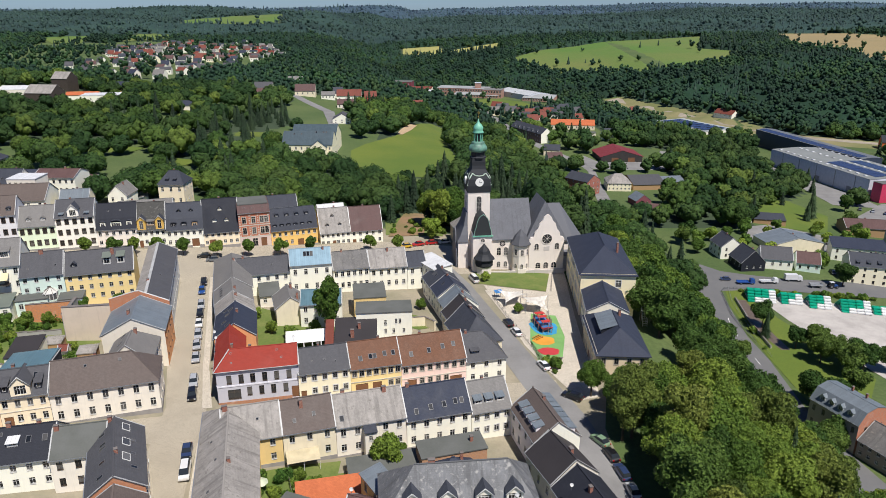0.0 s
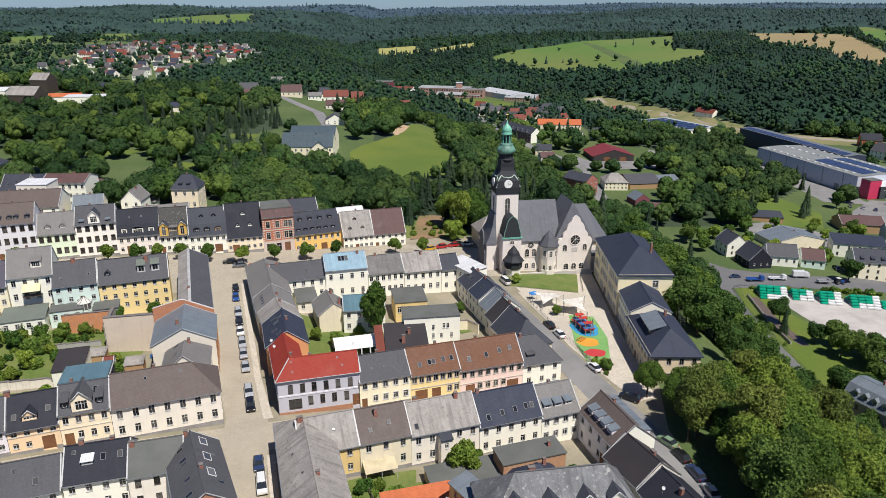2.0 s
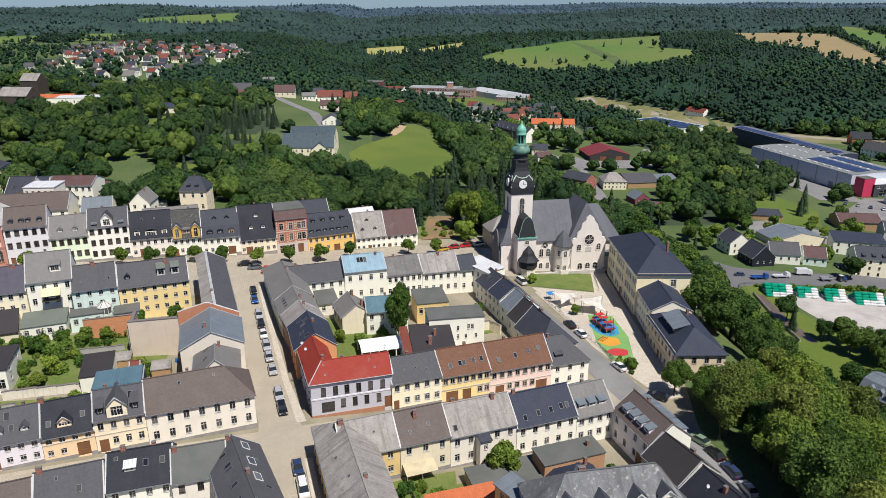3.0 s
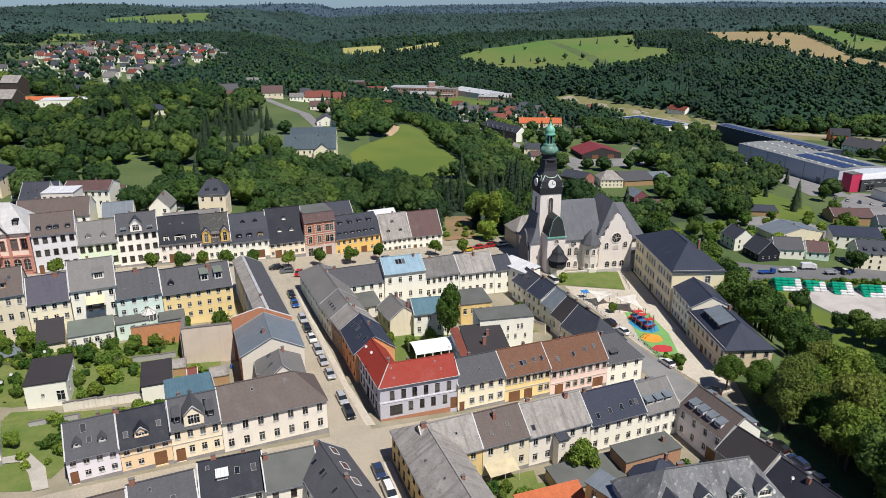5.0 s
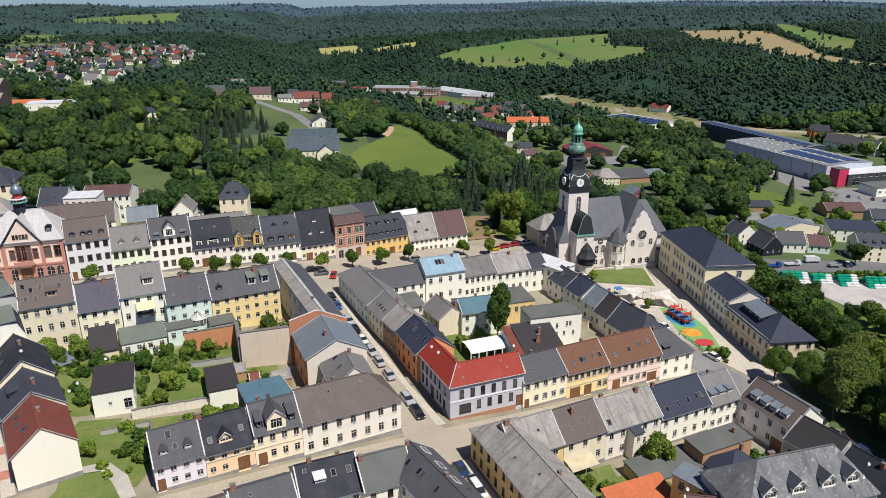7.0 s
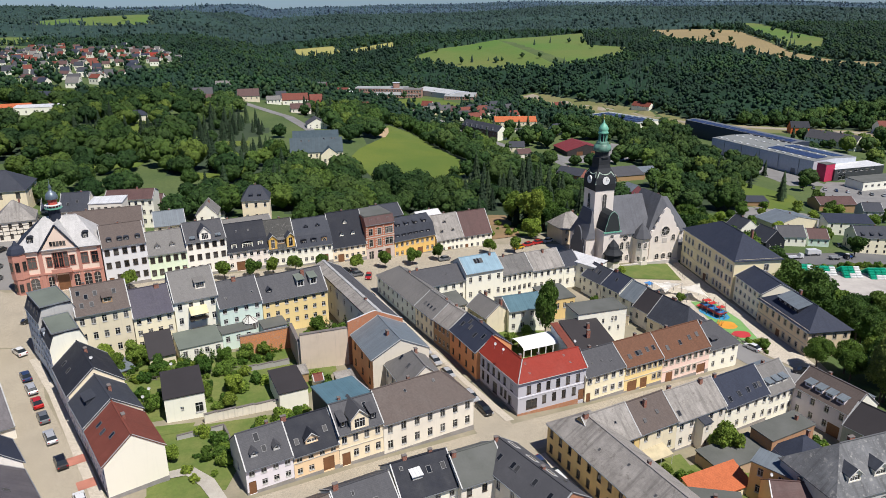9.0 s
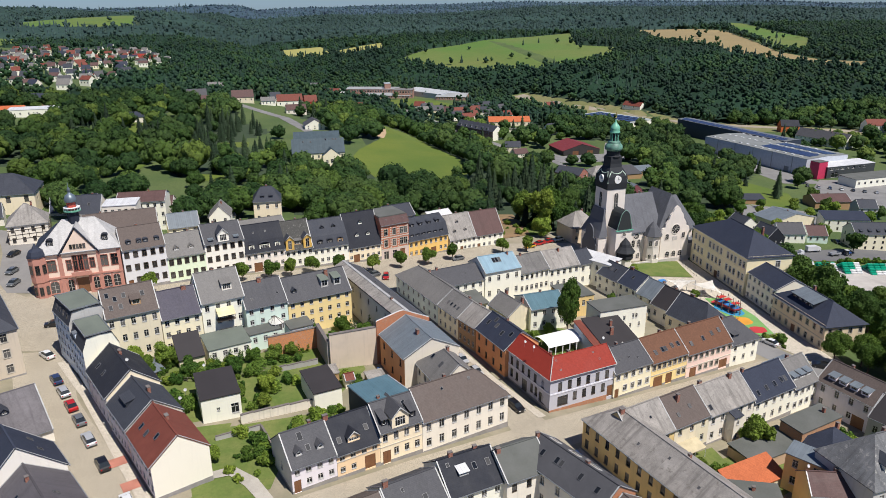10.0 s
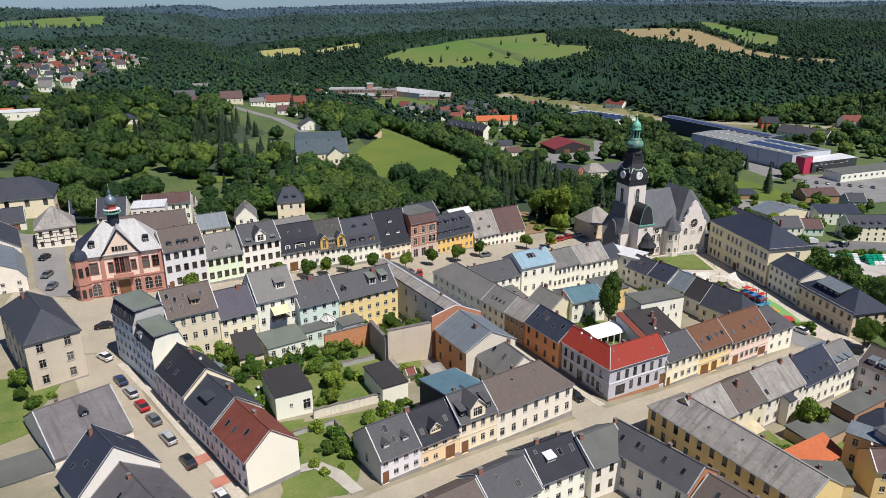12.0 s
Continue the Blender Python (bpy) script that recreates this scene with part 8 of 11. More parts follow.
house("terrace of dark brick town houses with a white end wall", (59.5, 613), (80.5, 570), 11, gz(70, 590) + 8, gz(70, 590) + 12.5, plaster((0.13, 0.085, 0.075), 0.4), SLATE, gable_wall=WHITE, wins={"front": (14, 2)}, dorm=[(x, 0.5, 1.6, 1.5, "gable", GREY_WALL, SLATE) for x in (5, 12, 19, 26, 33, 40)], chim=[(8, 6), (22, 6), (36, 6)], lite=True)
# houses on the hill above the meadow
GUEST_ROOF = metal_roof((0.035, 0.058, 0.072), rough=0.65)
house("yellow guest house with a broad blue-grey metal roof", (-88.0, 377.5), (-60.4, 377.0), 15.5, 2.4, 8.6, PALE_YELLOW, GUEST_ROOF, wins={"front": (9, 2), "right": (4, 2)}, zb=-6.5, lite=True, sky=[(6, 6), (10, 6), (18, 7), (22, 7), (23.5, 7)])
house("rear wing of the guest house with a blue-grey roof", (-86.5, 395), (-61.2, 394.5), 21, 3.0, 9.1, PALE_YELLOW, GUEST_ROOF, zb=-6.5, wins={"right": (4, 2)}, lite=True)
house("yellow gabled bay with a blue-grey metal roof", (-72.4, 381.5), (-72.2, 374.2), 9, 1.4, 5.0, PALE_YELLOW, GUEST_ROOF, zb=-6.8, wins={"right": [(1.5, 2.7, 1, 2.6), (4, 5.4, 1, 2.8), (6.6, 7.8, 1, 2.6), (1.5, 2.7, 4, 5.6), (4, 5.4, 4, 6), (6.6, 7.8, 4, 5.6)]}, lite=True)
house("white chalet house with a grey roof", (-78, 502), (-77, 488), 13, -0.8, 3.0, WHITE, GREY_ROOF_DARK, zb=-4.2, wins={"right": (3, 2), "front": (3, 1)}, lite=True)
for lab, x, y, w, he, hr, wl, rf in (("white house with two gables and a wine-red roof", -95, 632, 22, 4, 9, WHITE, RUST_TILE), ("house with a bright red roof and gable", -71, 640, 11, 5, 10, plaster((0.5, 0.06, 0.05), 0.1), RUST_TILE), ("house with a dull brown roof below the road", -88, 586, 16, 3, 6.5, DULL_WHITE, MAUVE_TILE), ("house with a broad dark brown roof", -132, 632, 18, 4, 9.5, SANDY, MAUVE_TILE), ("low white house with a grey roof", -108, 628, 12, 3.2, 6, WHITE, GREY_ROOF), ("white-gabled house with a slate roof", -100, 646, 9, 4, 9, WHITE, SLATE),
                                   ("grey-roofed house among trees", -168, 632, 16, 4, 9, DULL_WHITE, GREY_ROOF_DARK), ("brown-roofed house among trees", -160, 600, 13, 3.5, 7, DULL_WHITE, MAUVE_TILE), ("grey house by the wood", -160, 735, 15, 5, 10, WHITE, GREY_ROOF), ("small orange-walled house among trees", -27, 650, 9, 5, 10, plaster((0.5, 0.2, 0.12), 0.2), RUST_TILE)):
    house(lab, (x, y), (x + w, y + 1.5), 10, gz(x, y) + he, gz(x, y) + hr, wl, rf, wins={"front": (4, 1)}, lite=True)
# barns and works on the western hill
house("tall dark timber barn with a pale roof", (-322, 586), (-308, 584), 14, gz(-315, 586) + 10, gz(-315, 586) + 15, TIMBER, WORN_ROOF, lite=True, name="barn", category="barn")
house("dark timber barn with a grey roof", (-292, 494), (-272, 492), 16, gz(-282, 493) + 8, gz(-282, 493) + 13, TIMBER, WORN_ROOF, lite=True, name="barn", category="barn")
house("white flat-roofed works building", (-268, 522), (-238, 526), 14, gz(-255, 520) + 5, gz(-255, 520) + 5.4, WHITE, PALE_METAL, kind="flat", wins={"front": (6, 1)}, lite=True, name="works", category="hall")
house("low white workshop with an orange tiled roof", (-285, 534), (-262, 538), 10, gz(-270, 535) + 4, gz(-270, 535) + 6, WHITE, ORANGE_TILE, lite=True, name="works", category="hall")
house("dark-roofed hall among trees", (-195, 520), (-178, 522), 10, gz(-186, 520) + 4, gz(-186, 520) + 7, DULL_WHITE, SLATE_BLUE, lite=True)
house("pale shed on the hill", (-345, 545), (-322, 548), 12, gz(-335, 545) + 4, gz(-335, 545) + 6, DULL_WHITE, PALE_METAL, kind="flat", lite=True)
# factory in the valley
FB = bricks((0.4, 0.22, 0.17), (0.34, 0.18, 0.14))
FACTORY_ROOF = plain("factory_roof_sheet", (0.3, 0.31, 0.31), 0.7, vary=0.15, scale=0.3)
fz = -38.0
house("long pinkish brick factory with a grey roof and rows of windows", (-8, 942), (58, 922), 20, fz + 10, fz + 11, FB, FACTORY_ROOF, kind="flat", wins={"front": (20, 2, 2.2, 2.6)}, lite=True, name="factory", category="factory")
house("low brick factory range with a grey pent roof", (14, 918), (70, 902), 14, fz + 4, fz + 6, FB, FACTORY_ROOF, kind="pent", wins={"front": (16, 1, 2.0, 2.0)}, lite=True, name="factory", category="factory")
house("square brick factory block with many windows", (50, 910), (74, 903), 20, fz + 10.5, fz + 11, FB, GREY_ROOF, kind="flat", wins={"front": (7, 2, 2.2, 2.6)}, lite=True, name="factory", category="factory")
house("long grey factory hall with a pale roof", (72, 938), (106, 880), 34, fz + 7, fz + 10, GREY_CLAD, metal_roof((0.42, 0.43, 0.43)), lite=True, name="factory", category="factory")
for k in range(3):
    house("brick factory bay with a low grey gable roof", (98 + 12 * k, 876 - 5 * k), (110 + 12 * k, 871 - 5 * k), 40, fz + 5, fz + 8, FB, FACTORY_ROOF, lite=True, wins={"front": (4, 1, 1.6, 2.0)}, name="factory", category="factory", group="factory bays")
house("white factory hall with a dark red roof", (-52, 962), (-16, 954), 20, fz + 7, fz + 9, WHITE, RUST_TILE, wins={"front": (8, 1)}, lite=True, name="factory", category="factory")
house("dark red mill building with a flat roof", (-72, 985), (-44, 980), 18, fz + 13, fz + 13.6, plaster((0.16, 0.03, 0.045), 0.1), FELT, kind="flat", wins={"front": (5, 2)}, lite=True, name="factory", category="factory")
house("low red factory wing with white bands", (-48, 942), (-8, 932), 12, fz + 6, fz + 6.5, plaster((0.3, 0.06, 0.07), 0.1), PALE_METAL, kind="flat", wins={"front": (9, 1)}, lite=True, name="factory", category="factory")
house("white works building in the valley", (-92, 960), (-72, 956), 12, fz + 7, fz + 10, WHITE, GREY_ROOF, wins={"front": (5, 2)}, lite=True, name="works", category="hall")
ch = base_empty("factory_chimney", 46, 935, gz(46, 935), 0, "square brick factory tower above the roof", "chimney")
b = bmesh.new()
box(b, -4, 4, -4, 4, 0, 16.5)
part("shaft", b, FB, ch)
b = bmesh.new()
box(b, -4.4, 4.4, -4.4, 4.4, 16.5, 17.1)
part("cap", b, GREY_CLAD, ch)
# more houses of the lower town
rl = np.random.default_rng(23)
for i, (x, y) in enumerate(((84.6, 718), (96, 740), (111, 741), (126, 760), (104, 728), (118, 752), (98, 712), (66, 741), (53, 786), (60, 762), (74, 730), (90, 690), (138, 586), (138, 733), (112, 700), (82, 672), (205, 764))):
    a, wd = rl.uniform(-0.5, 0.5), rl.uniform(9, 14)
    rf, word = ((SLATE, "slate"), (RUST_TILE, "rust-red"), (GREY_ROOF_DARK, "dark grey"), (MAUVE_TILE, "brown"))[int(rl.integers(4))]
    house("pale gabled valley house with a %s roof" % word, (x, y), (x + wd * math.cos(a), y + wd * math.sin(a)), 9.5, gz(x, y) + 5, gz(x, y) + 9.5, (WHITE, SANDY, DULL_WHITE)[i % 3], rf, wins={"front": (3, 2)}, lite=True, group="valley houses")
# station house and train by the wood
house("white station house with a red roof", (286, 742), (297, 722), 10, gz(290, 735) + 5, gz(290, 735) + 9, WHITE, RUST_TILE, wins={"front": (4, 2)}, lite=True)
house("orange-walled house with slate roof at the forest edge", (362, 572), (377, 566), 12, gz(370, 568) + 6, gz(370, 568) + 11, plaster((0.55, 0.13, 0.035), 0.2), SLATE_BLACK, wins={"front": (3, 1)}, lite=True)
house("long white mansard house at the forest edge", (342, 528), (357, 487), 13, gz(350, 505) + 6, gz(350, 505) + 12, WHITE, GREY_ROOF_DARK, wins={"front": (12, 2), "right": (4, 2)}, chim=[(10, 6), (28, 6)], lite=True)
house("white house with a rust-red roof at the forest edge", (436, 549), (454, 545), 12, gz(442, 546) + 7, gz(442, 546) + 12, WHITE, RUST_TILE, wins={"front": (4, 2)}, lite=True)
house("dark timber barn with a blue slate roof", (-277, 600), (-262, 601), 10, gz(-270, 605) + 6.5, gz(-270, 605) + 10.5, BROWN_WALL, SLATE_BLUE, wins={"front": (4, 1)}, lite=True)
# village on the far slope
rv = np.random.default_rng(11)
VW = [WHITE, WHITE, WHITE, DULL_WHITE, PALE_YELLOW, WHITE]
VR = [(SLATE, "slate"), (GREY_ROOF_DARK, "dark grey"), (RUST_TILE, "rust-red"), (MAUVE_TILE, "brown"), (SLATE_BLUE, "blue-grey"), (GREY_ROOF, "grey")]
spots = []
VPOLY = [(-430, 790), (-335, 720), (-300, 688), (-262, 702), (-272, 800), (-262, 960), (-236, 1010), (-250, 1130), (-345, 1360), (-560, 1390), (-560, 1180), (-470, 1000)]
tries = 0
while len(spots) < 185 and tries < 5000:
    tries += 1
    x, y = rv.uniform(-570, -230), rv.uniform(688, 1390)
    if inside(x, y, VPOLY) and all(abs(x - a) + abs(y - c) * 0.55 > 13.5 for a, c in spots) and rv.uniform() < 0.5 + 0.5 * (y - 690) / 500:
        spots.append((x, y))
for x, y in spots:
    a, w = rv.uniform(-0.6, 0.6), rv.uniform(8, 12)
    wl, (rf, word) = VW[int(rv.integers(6))], VR[int(rv.integers(6))]
    z = gz(x, y)
    house("village house with pale walls and a %s roof" % word, (x, y), (x + w * math.cos(a), y + w * math.sin(a)), rv.uniform(8, 11), z + rv.uniform(4, 6), z + rv.uniform(7.5, 10), wl, rf, wins={"front": (3, 1, 1.2, 1.5)}, lite=True, group="village houses")
house("village house with a bright orange-red roof", (-300, 1146), (-282, 1148), 14, gz(-290, 1150) + 5, gz(-290, 1150) + 9, WHITE, RED_TILE, wins={"front": (3, 1)}, lite=True)


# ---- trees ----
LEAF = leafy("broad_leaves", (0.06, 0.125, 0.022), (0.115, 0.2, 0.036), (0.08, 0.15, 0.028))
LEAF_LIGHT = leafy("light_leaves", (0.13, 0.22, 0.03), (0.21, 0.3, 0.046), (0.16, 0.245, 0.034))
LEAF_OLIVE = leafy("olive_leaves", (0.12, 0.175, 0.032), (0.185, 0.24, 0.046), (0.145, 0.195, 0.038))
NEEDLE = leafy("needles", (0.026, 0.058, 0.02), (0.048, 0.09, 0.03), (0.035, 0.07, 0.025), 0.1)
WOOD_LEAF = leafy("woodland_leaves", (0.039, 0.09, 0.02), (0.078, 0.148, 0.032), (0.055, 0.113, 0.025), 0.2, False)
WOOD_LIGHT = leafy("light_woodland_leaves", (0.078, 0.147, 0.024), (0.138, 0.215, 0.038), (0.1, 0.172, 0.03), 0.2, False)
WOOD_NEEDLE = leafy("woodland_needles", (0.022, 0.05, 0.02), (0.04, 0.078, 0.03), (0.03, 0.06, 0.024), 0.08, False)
# Distant leaves: haze is tinted into the base colour, bluer farther out.
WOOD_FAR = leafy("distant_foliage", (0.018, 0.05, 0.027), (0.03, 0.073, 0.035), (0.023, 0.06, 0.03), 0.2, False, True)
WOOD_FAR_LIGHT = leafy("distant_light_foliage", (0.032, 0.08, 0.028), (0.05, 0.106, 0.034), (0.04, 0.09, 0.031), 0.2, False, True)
HAZE_WOOD = leafy("haze_blue_foliage", (0.058, 0.1, 0.135), (0.068, 0.114, 0.148), (0.063, 0.107, 0.141), 0.1, False, True)
HAZY_RIDGE_WOOD = leafy("hazy_ridge_foliage", (0.034, 0.07, 0.058), (0.05, 0.092, 0.07), (0.041, 0.08, 0.063), 0.15, False, True)
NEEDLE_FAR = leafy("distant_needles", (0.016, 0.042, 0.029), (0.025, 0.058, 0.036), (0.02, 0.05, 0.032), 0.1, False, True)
HAZY_RIDGE_NEEDLE = leafy("hazy_ridge_needles", (0.03, 0.062, 0.06), (0.048, 0.088, 0.08), (0.038, 0.074, 0.07), 0.05, False, True)
# Forest floor with the shade under the crowns put into its dark colour.
SHADED_FLOOR = plain("forest_floor", (0.024, 0.042, 0.018), 0.95, vary=0.3, scale=0.3, second=(0.032, 0.052, 0.022))
BARK = plain("bark", (0.09, 0.065, 0.045), 0.95, vary=0.3, scale=4.0, bump=0.6)


def ico(sub=0):
    b = bmesh.new()
    bmesh.ops.create_icosphere(b, subdivisions=sub + 1, radius=1.0)
    v = np.array([q.co[:] for q in b.verts])
    f = np.array([[q.index for q in t.verts] for t in b.faces])
    b.free()
    return v, f


ICO0, ICO1 = ico(0), ico(1)


def crown_arrays(rng, height, radius, lumps, cards, size, core, low=0.28, cone=0.0):
    """Triangles of a leafy crown: lumpy cores under many small leaf clumps, with an uneven outline."""
    V, F, at = [], [], 0
    zc, hz = height * (1 + low) / 2, height * (1 - low) / 2
    cs = []
    for i in range(lumps):
        d = rng.normal(size=3)
        d /= np.linalg.norm(d)
        q = rng.uniform(0.35, 0.82)
        z = zc + d[2] * hz * q
        wide = radius * (1 - cone * max(0, (z - zc) / hz))
        c = np.array([d[0] * wide * q, d[1] * wide * q, z])
        cs.append((c, radius * rng.uniform(0.3, 0.5)))
    cs.append((np.array([0, 0, zc]), radius * 0.6))
    for c, r in cs:
        v, f = core
        j = 1 + rng.uniform(-0.22, 0.22, size=(len(v), 1))
        V.append(v * j * np.array([r, r, r * 0.85]) * 0.88 + c)
        F.append(f + at)
        at += len(v)
    if cards:
        w = np.array([r * r for c, r in cs])
        pick = rng.choice(len(cs), size=cards, p=w / w.sum())
        C = np.array([cs[i][0] for i in pick])
        R = np.array([cs[i][1] for i in pick])[:, None]
        d = rng.normal(size=(cards, 3)) + (C - np.array([0, 0, zc])) / radius * 0.9 + np.array([0, 0, 0.25])
        d /= np.linalg.norm(d, axis=1, keepdims=True)
        P = C + d * R * rng.uniform(0.82, 1.12, size=(cards, 1))
        nrm = d + rng.normal(size=(cards, 3)) * 0.8
        nrm /= np.linalg.norm(nrm, axis=1, keepdims=True)
        a = np.cross(nrm, rng.normal(size=(cards, 3)))
        a /= np.linalg.norm(a, axis=1, keepdims=True)
        b = np.cross(nrm, a)
        s = size * rng.uniform(0.6, 1.25, size=(cards, 1))
        V.append(np.stack([P - a * s, P + a * s * 0.7 - b * s * 0.8, P + a * s * 0.5 + b * s], 1).reshape(-1, 3))
        F.append(at + np.arange(3 * cards).reshape(-1, 3))
        at += 3 * cards
    return np.concatenate(V), np.concatenate(F)


def fir_arrays(rng, height, radius, layers, k):
    V, F, at = [], [], 0
    for i in range(layers):
        q = i / layers
        z = height * (0.1 + 0.86 * q)
        r = radius * (1 - q) ** 0.85 + 0.12
        n = 2 * k
        a = 2 * np.pi * (np.arange(n) + rng.uniform(0, 1)) / n
        rr = r * np.where(np.arange(n) % 2 == 0, 1.0, 0.5) * rng.uniform(0.75, 1.15, n)
        zz = z - rr * rng.uniform(0.3, 0.6, n)
        tip = np.array([[0, 0, z + height / layers * 1.35]])
        V.append(np.concatenate([tip, np.stack([rr * np.cos(a), rr * np.sin(a), zz], 1)]))
        j = np.arange(n)
        F.append(np.stack([np.zeros(n, int), 1 + j, 1 + (j + 1) % n], 1) + at)
        at += n + 1
    return np.concatenate(V), np.concatenate(F)


def tri_mesh(name, V, F):
    me = bpy.data.meshes.new(name)
    me.vertices.add(len(V))
    me.vertices.foreach_set("co", np.ascontiguousarray(V, np.float32).ravel())
    me.loops.add(F.size)
    me.loops.foreach_set("vertex_index", np.ascontiguousarray(F, np.int32).ravel())
    me.polygons.add(len(F))
    me.polygons.foreach_set("loop_start", np.arange(0, F.size, 3, dtype=np.int32))
    me.update()
    return me


def trunk_mesh(rng, height, r, reach):
    b = bmesh.new()
    k = 7
    rings = []
    for q in (0.0, 0.06, 0.3, 0.6, 0.8):
        rr = r * (1.35 if q == 0 else 1.0 - q * 0.75)
        ox, oy = (rng.uniform(-0.15, 0.15) * q * 2 for _ in range(2))
        rings.append([(ox + rr * math.cos(2 * math.pi * i / k), oy + rr * math.sin(2 * math.pi * i / k), -0.8 if q == 0 else height * q) for i in range(k)])
    loft(b, rings)
    for i in range(5):
        a = 2 * math.pi * (i + rng.uniform(0, 0.6)) / 5
        z = height * rng.uniform(0.3, 0.55)
        bar(b, (0, 0, z), (reach * 0.6 * math.cos(a), reach * 0.6 * math.sin(a), z + height * 0.2), r * 0.3, 5)
    me = bpy.data.meshes.new("trunk")
    b.to_mesh(me)
    b.free()
    me.materials.append(BARK)
    return me


rng = np.random.default_rng(7)
BROAD = []
for i, mat in enumerate((LEAF, LEAF, LEAF_LIGHT, LEAF_OLIVE, LEAF, LEAF_LIGHT)):
    h, r = rng.uniform(11, 14), rng.uniform(4.0, 5.0)
    V, F = crown_arrays(rng, h, r, 17, 3000, 0.4, ICO0)
    me = tri_mesh("crown", V, F)
    me.materials.append(mat)
    BROAD.append((trunk_mesh(rng, h, 0.28, r), me))
NEAR_BROAD = []
rn = np.random.default_rng(77)
for i, mat in enumerate((LEAF, LEAF, LEAF_LIGHT, LEAF_OLIVE, LEAF, LEAF_LIGHT)):
    h, r = rn.uniform(11.5, 15.5), rn.uniform(3.9, 5.0)
    V, F = crown_arrays(rn, h, r, 22, 6500, 0.25, ICO0, low=0.2)
    me = tri_mesh("crown", V, F)
    me.materials.append(mat)
    NEAR_BROAD.append((trunk_mesh(rn, h, 0.28, r), me))
FIRS = []
for i in range(3):
    V, F = fir_arrays(rng, rng.uniform(14, 18), rng.uniform(3.0, 3.8), 16, 11)
    me = tri_mesh("crown", V, F)
    me.materials.append(NEEDLE)
    FIRS.append((trunk_mesh(rng, 10, 0.2, 0.6), me))
BALLS = []
for i in range(2):
    V, F = crown_arrays(rng, 4.6, 1.75, 10, 1600, 0.22, ICO0, low=0.36)
    me = tri_mesh("crown", V, F)
    me.materials.append(LEAF_LIGHT)
    BALLS.append((trunk_mesh(rng, 3.6, 0.1, 0.8), me))
LEAF_GARDEN = leafy("garden_leaves", (0.15, 0.26, 0.034), (0.28, 0.4, 0.06), (0.21, 0.32, 0.045))
LEAF_MID = leafy("mid_green_leaves", (0.1, 0.2, 0.03), (0.19, 0.31, 0.05), (0.14, 0.24, 0.038))
GARDEN_KITS = []
for i, mat in enumerate((LEAF_GARDEN, LEAF_MID, LEAF_LIGHT)):
    h, r = rng.uniform(4.4, 5.2), rng.uniform(1.9, 2.3)
    V, F = crown_arrays(rng, h, r, 15, 2600, 0.19, ICO0, low=0.16)
    me = tri_mesh("crown", V, F)
    me.materials.append(mat)
    GARDEN_KITS.append((trunk_mesh(rng, h, 0.12, r), me))
BUSHES = []
for i, mat in enumerate((LEAF_GARDEN, LEAF_MID, LEAF_LIGHT)):
    V, F = crown_arrays(rng, 2.0, 1.2, 8, 800, 0.17, ICO0, low=-0.1)
    me = tri_mesh("foliage", V, F)
    me.materials.append(mat)
    BUSHES.append(me)


def plant(name, kit, x, y, s, label, group, z=None, turn=0.0, tall=1.0):
    e = new(name)
    e.empty_display_size = 0.5
    e.matrix_world = Matrix.Translation((x, y, gz(x, y) if z is None else z)) @ Matrix.Rotation(turn, 4, "Z") @ Matrix.Diagonal((s, s, s * tall, 1))
    tagged(e, label, "tree", group)
    for nm, me in zip(("trunk", "crown"), kit):
        o = new(nm, me)
        o.parent = e
    return e


TREE_LABELS = ["tall broadleaf tree with dark green crown", "spreading broadleaf tree with deep green leaves", "light green broadleaf tree in full leaf", "olive-green broadleaf tree with loose crown", "dense dark green broadleaf tree", "bright green maple-like tree in full leaf"]


def scatter(poly, gap, rnd, keep=1.0):
    xs, ys = [p[0] for p in poly], [p[1] for p in poly]
    X, Y = np.meshgrid(np.arange(min(xs), max(xs), gap), np.arange(min(ys), max(ys), gap))
    X = X + rnd.uniform(-0.42, 0.42, X.shape) * gap
    Y = Y + rnd.uniform(-0.42, 0.42, Y.shape) * gap
    m = inside(X, Y, poly) & (rnd.uniform(size=X.shape) < keep)
    return X[m], Y[m]


# park and scarp below the schools: trees of their own
SCARP = [(36.5, 62), (35, 96), (32.5, 116), (37.5, 128), (50, 136), (53, 168), (56, 206), (60, 250), (86, 250), (83, 225), (78, 200), (74, 176), (82, 150), (92, 130), (104, 62)]
rs = np.random.default_rng(21)
X, Y = scatter(SCARP, 6.6, rs)
for x, y in zip(X, Y):
    if inside(x, y, [(50, 150), (54, 160), (58, 158), (60, 146), (76, 150), (76, 142), (64, 122), (58, 116), (56, 132), (50, 130)]) or (x > 84 and 150 < y < 175) or (x < 44 and y > 123):
        continue
    i = int(rs.choice([2, 3, 5, 0, 2, 5, 1, 3])) if y < 135 else int(rs.choice([0, 1, 4, 0, 4, 2]))
    if rs.uniform() < 0.05:
        plant("conifer", FIRS[int(rs.integers(3))], x, y, rs.uniform(0.8, 1.0), "slender dark green spruce on the slope", "trees on the slope", turn=rs.uniform(0, 6))
    else:
        plant("tree", (NEAR_BROAD if y < 150 else BROAD)[i], x, y, rs.uniform(0.8, 1.15), TREE_LABELS[i], "trees on the slope", turn=rs.uniform(0, 6), tall=rs.uniform(0.9, 1.1))
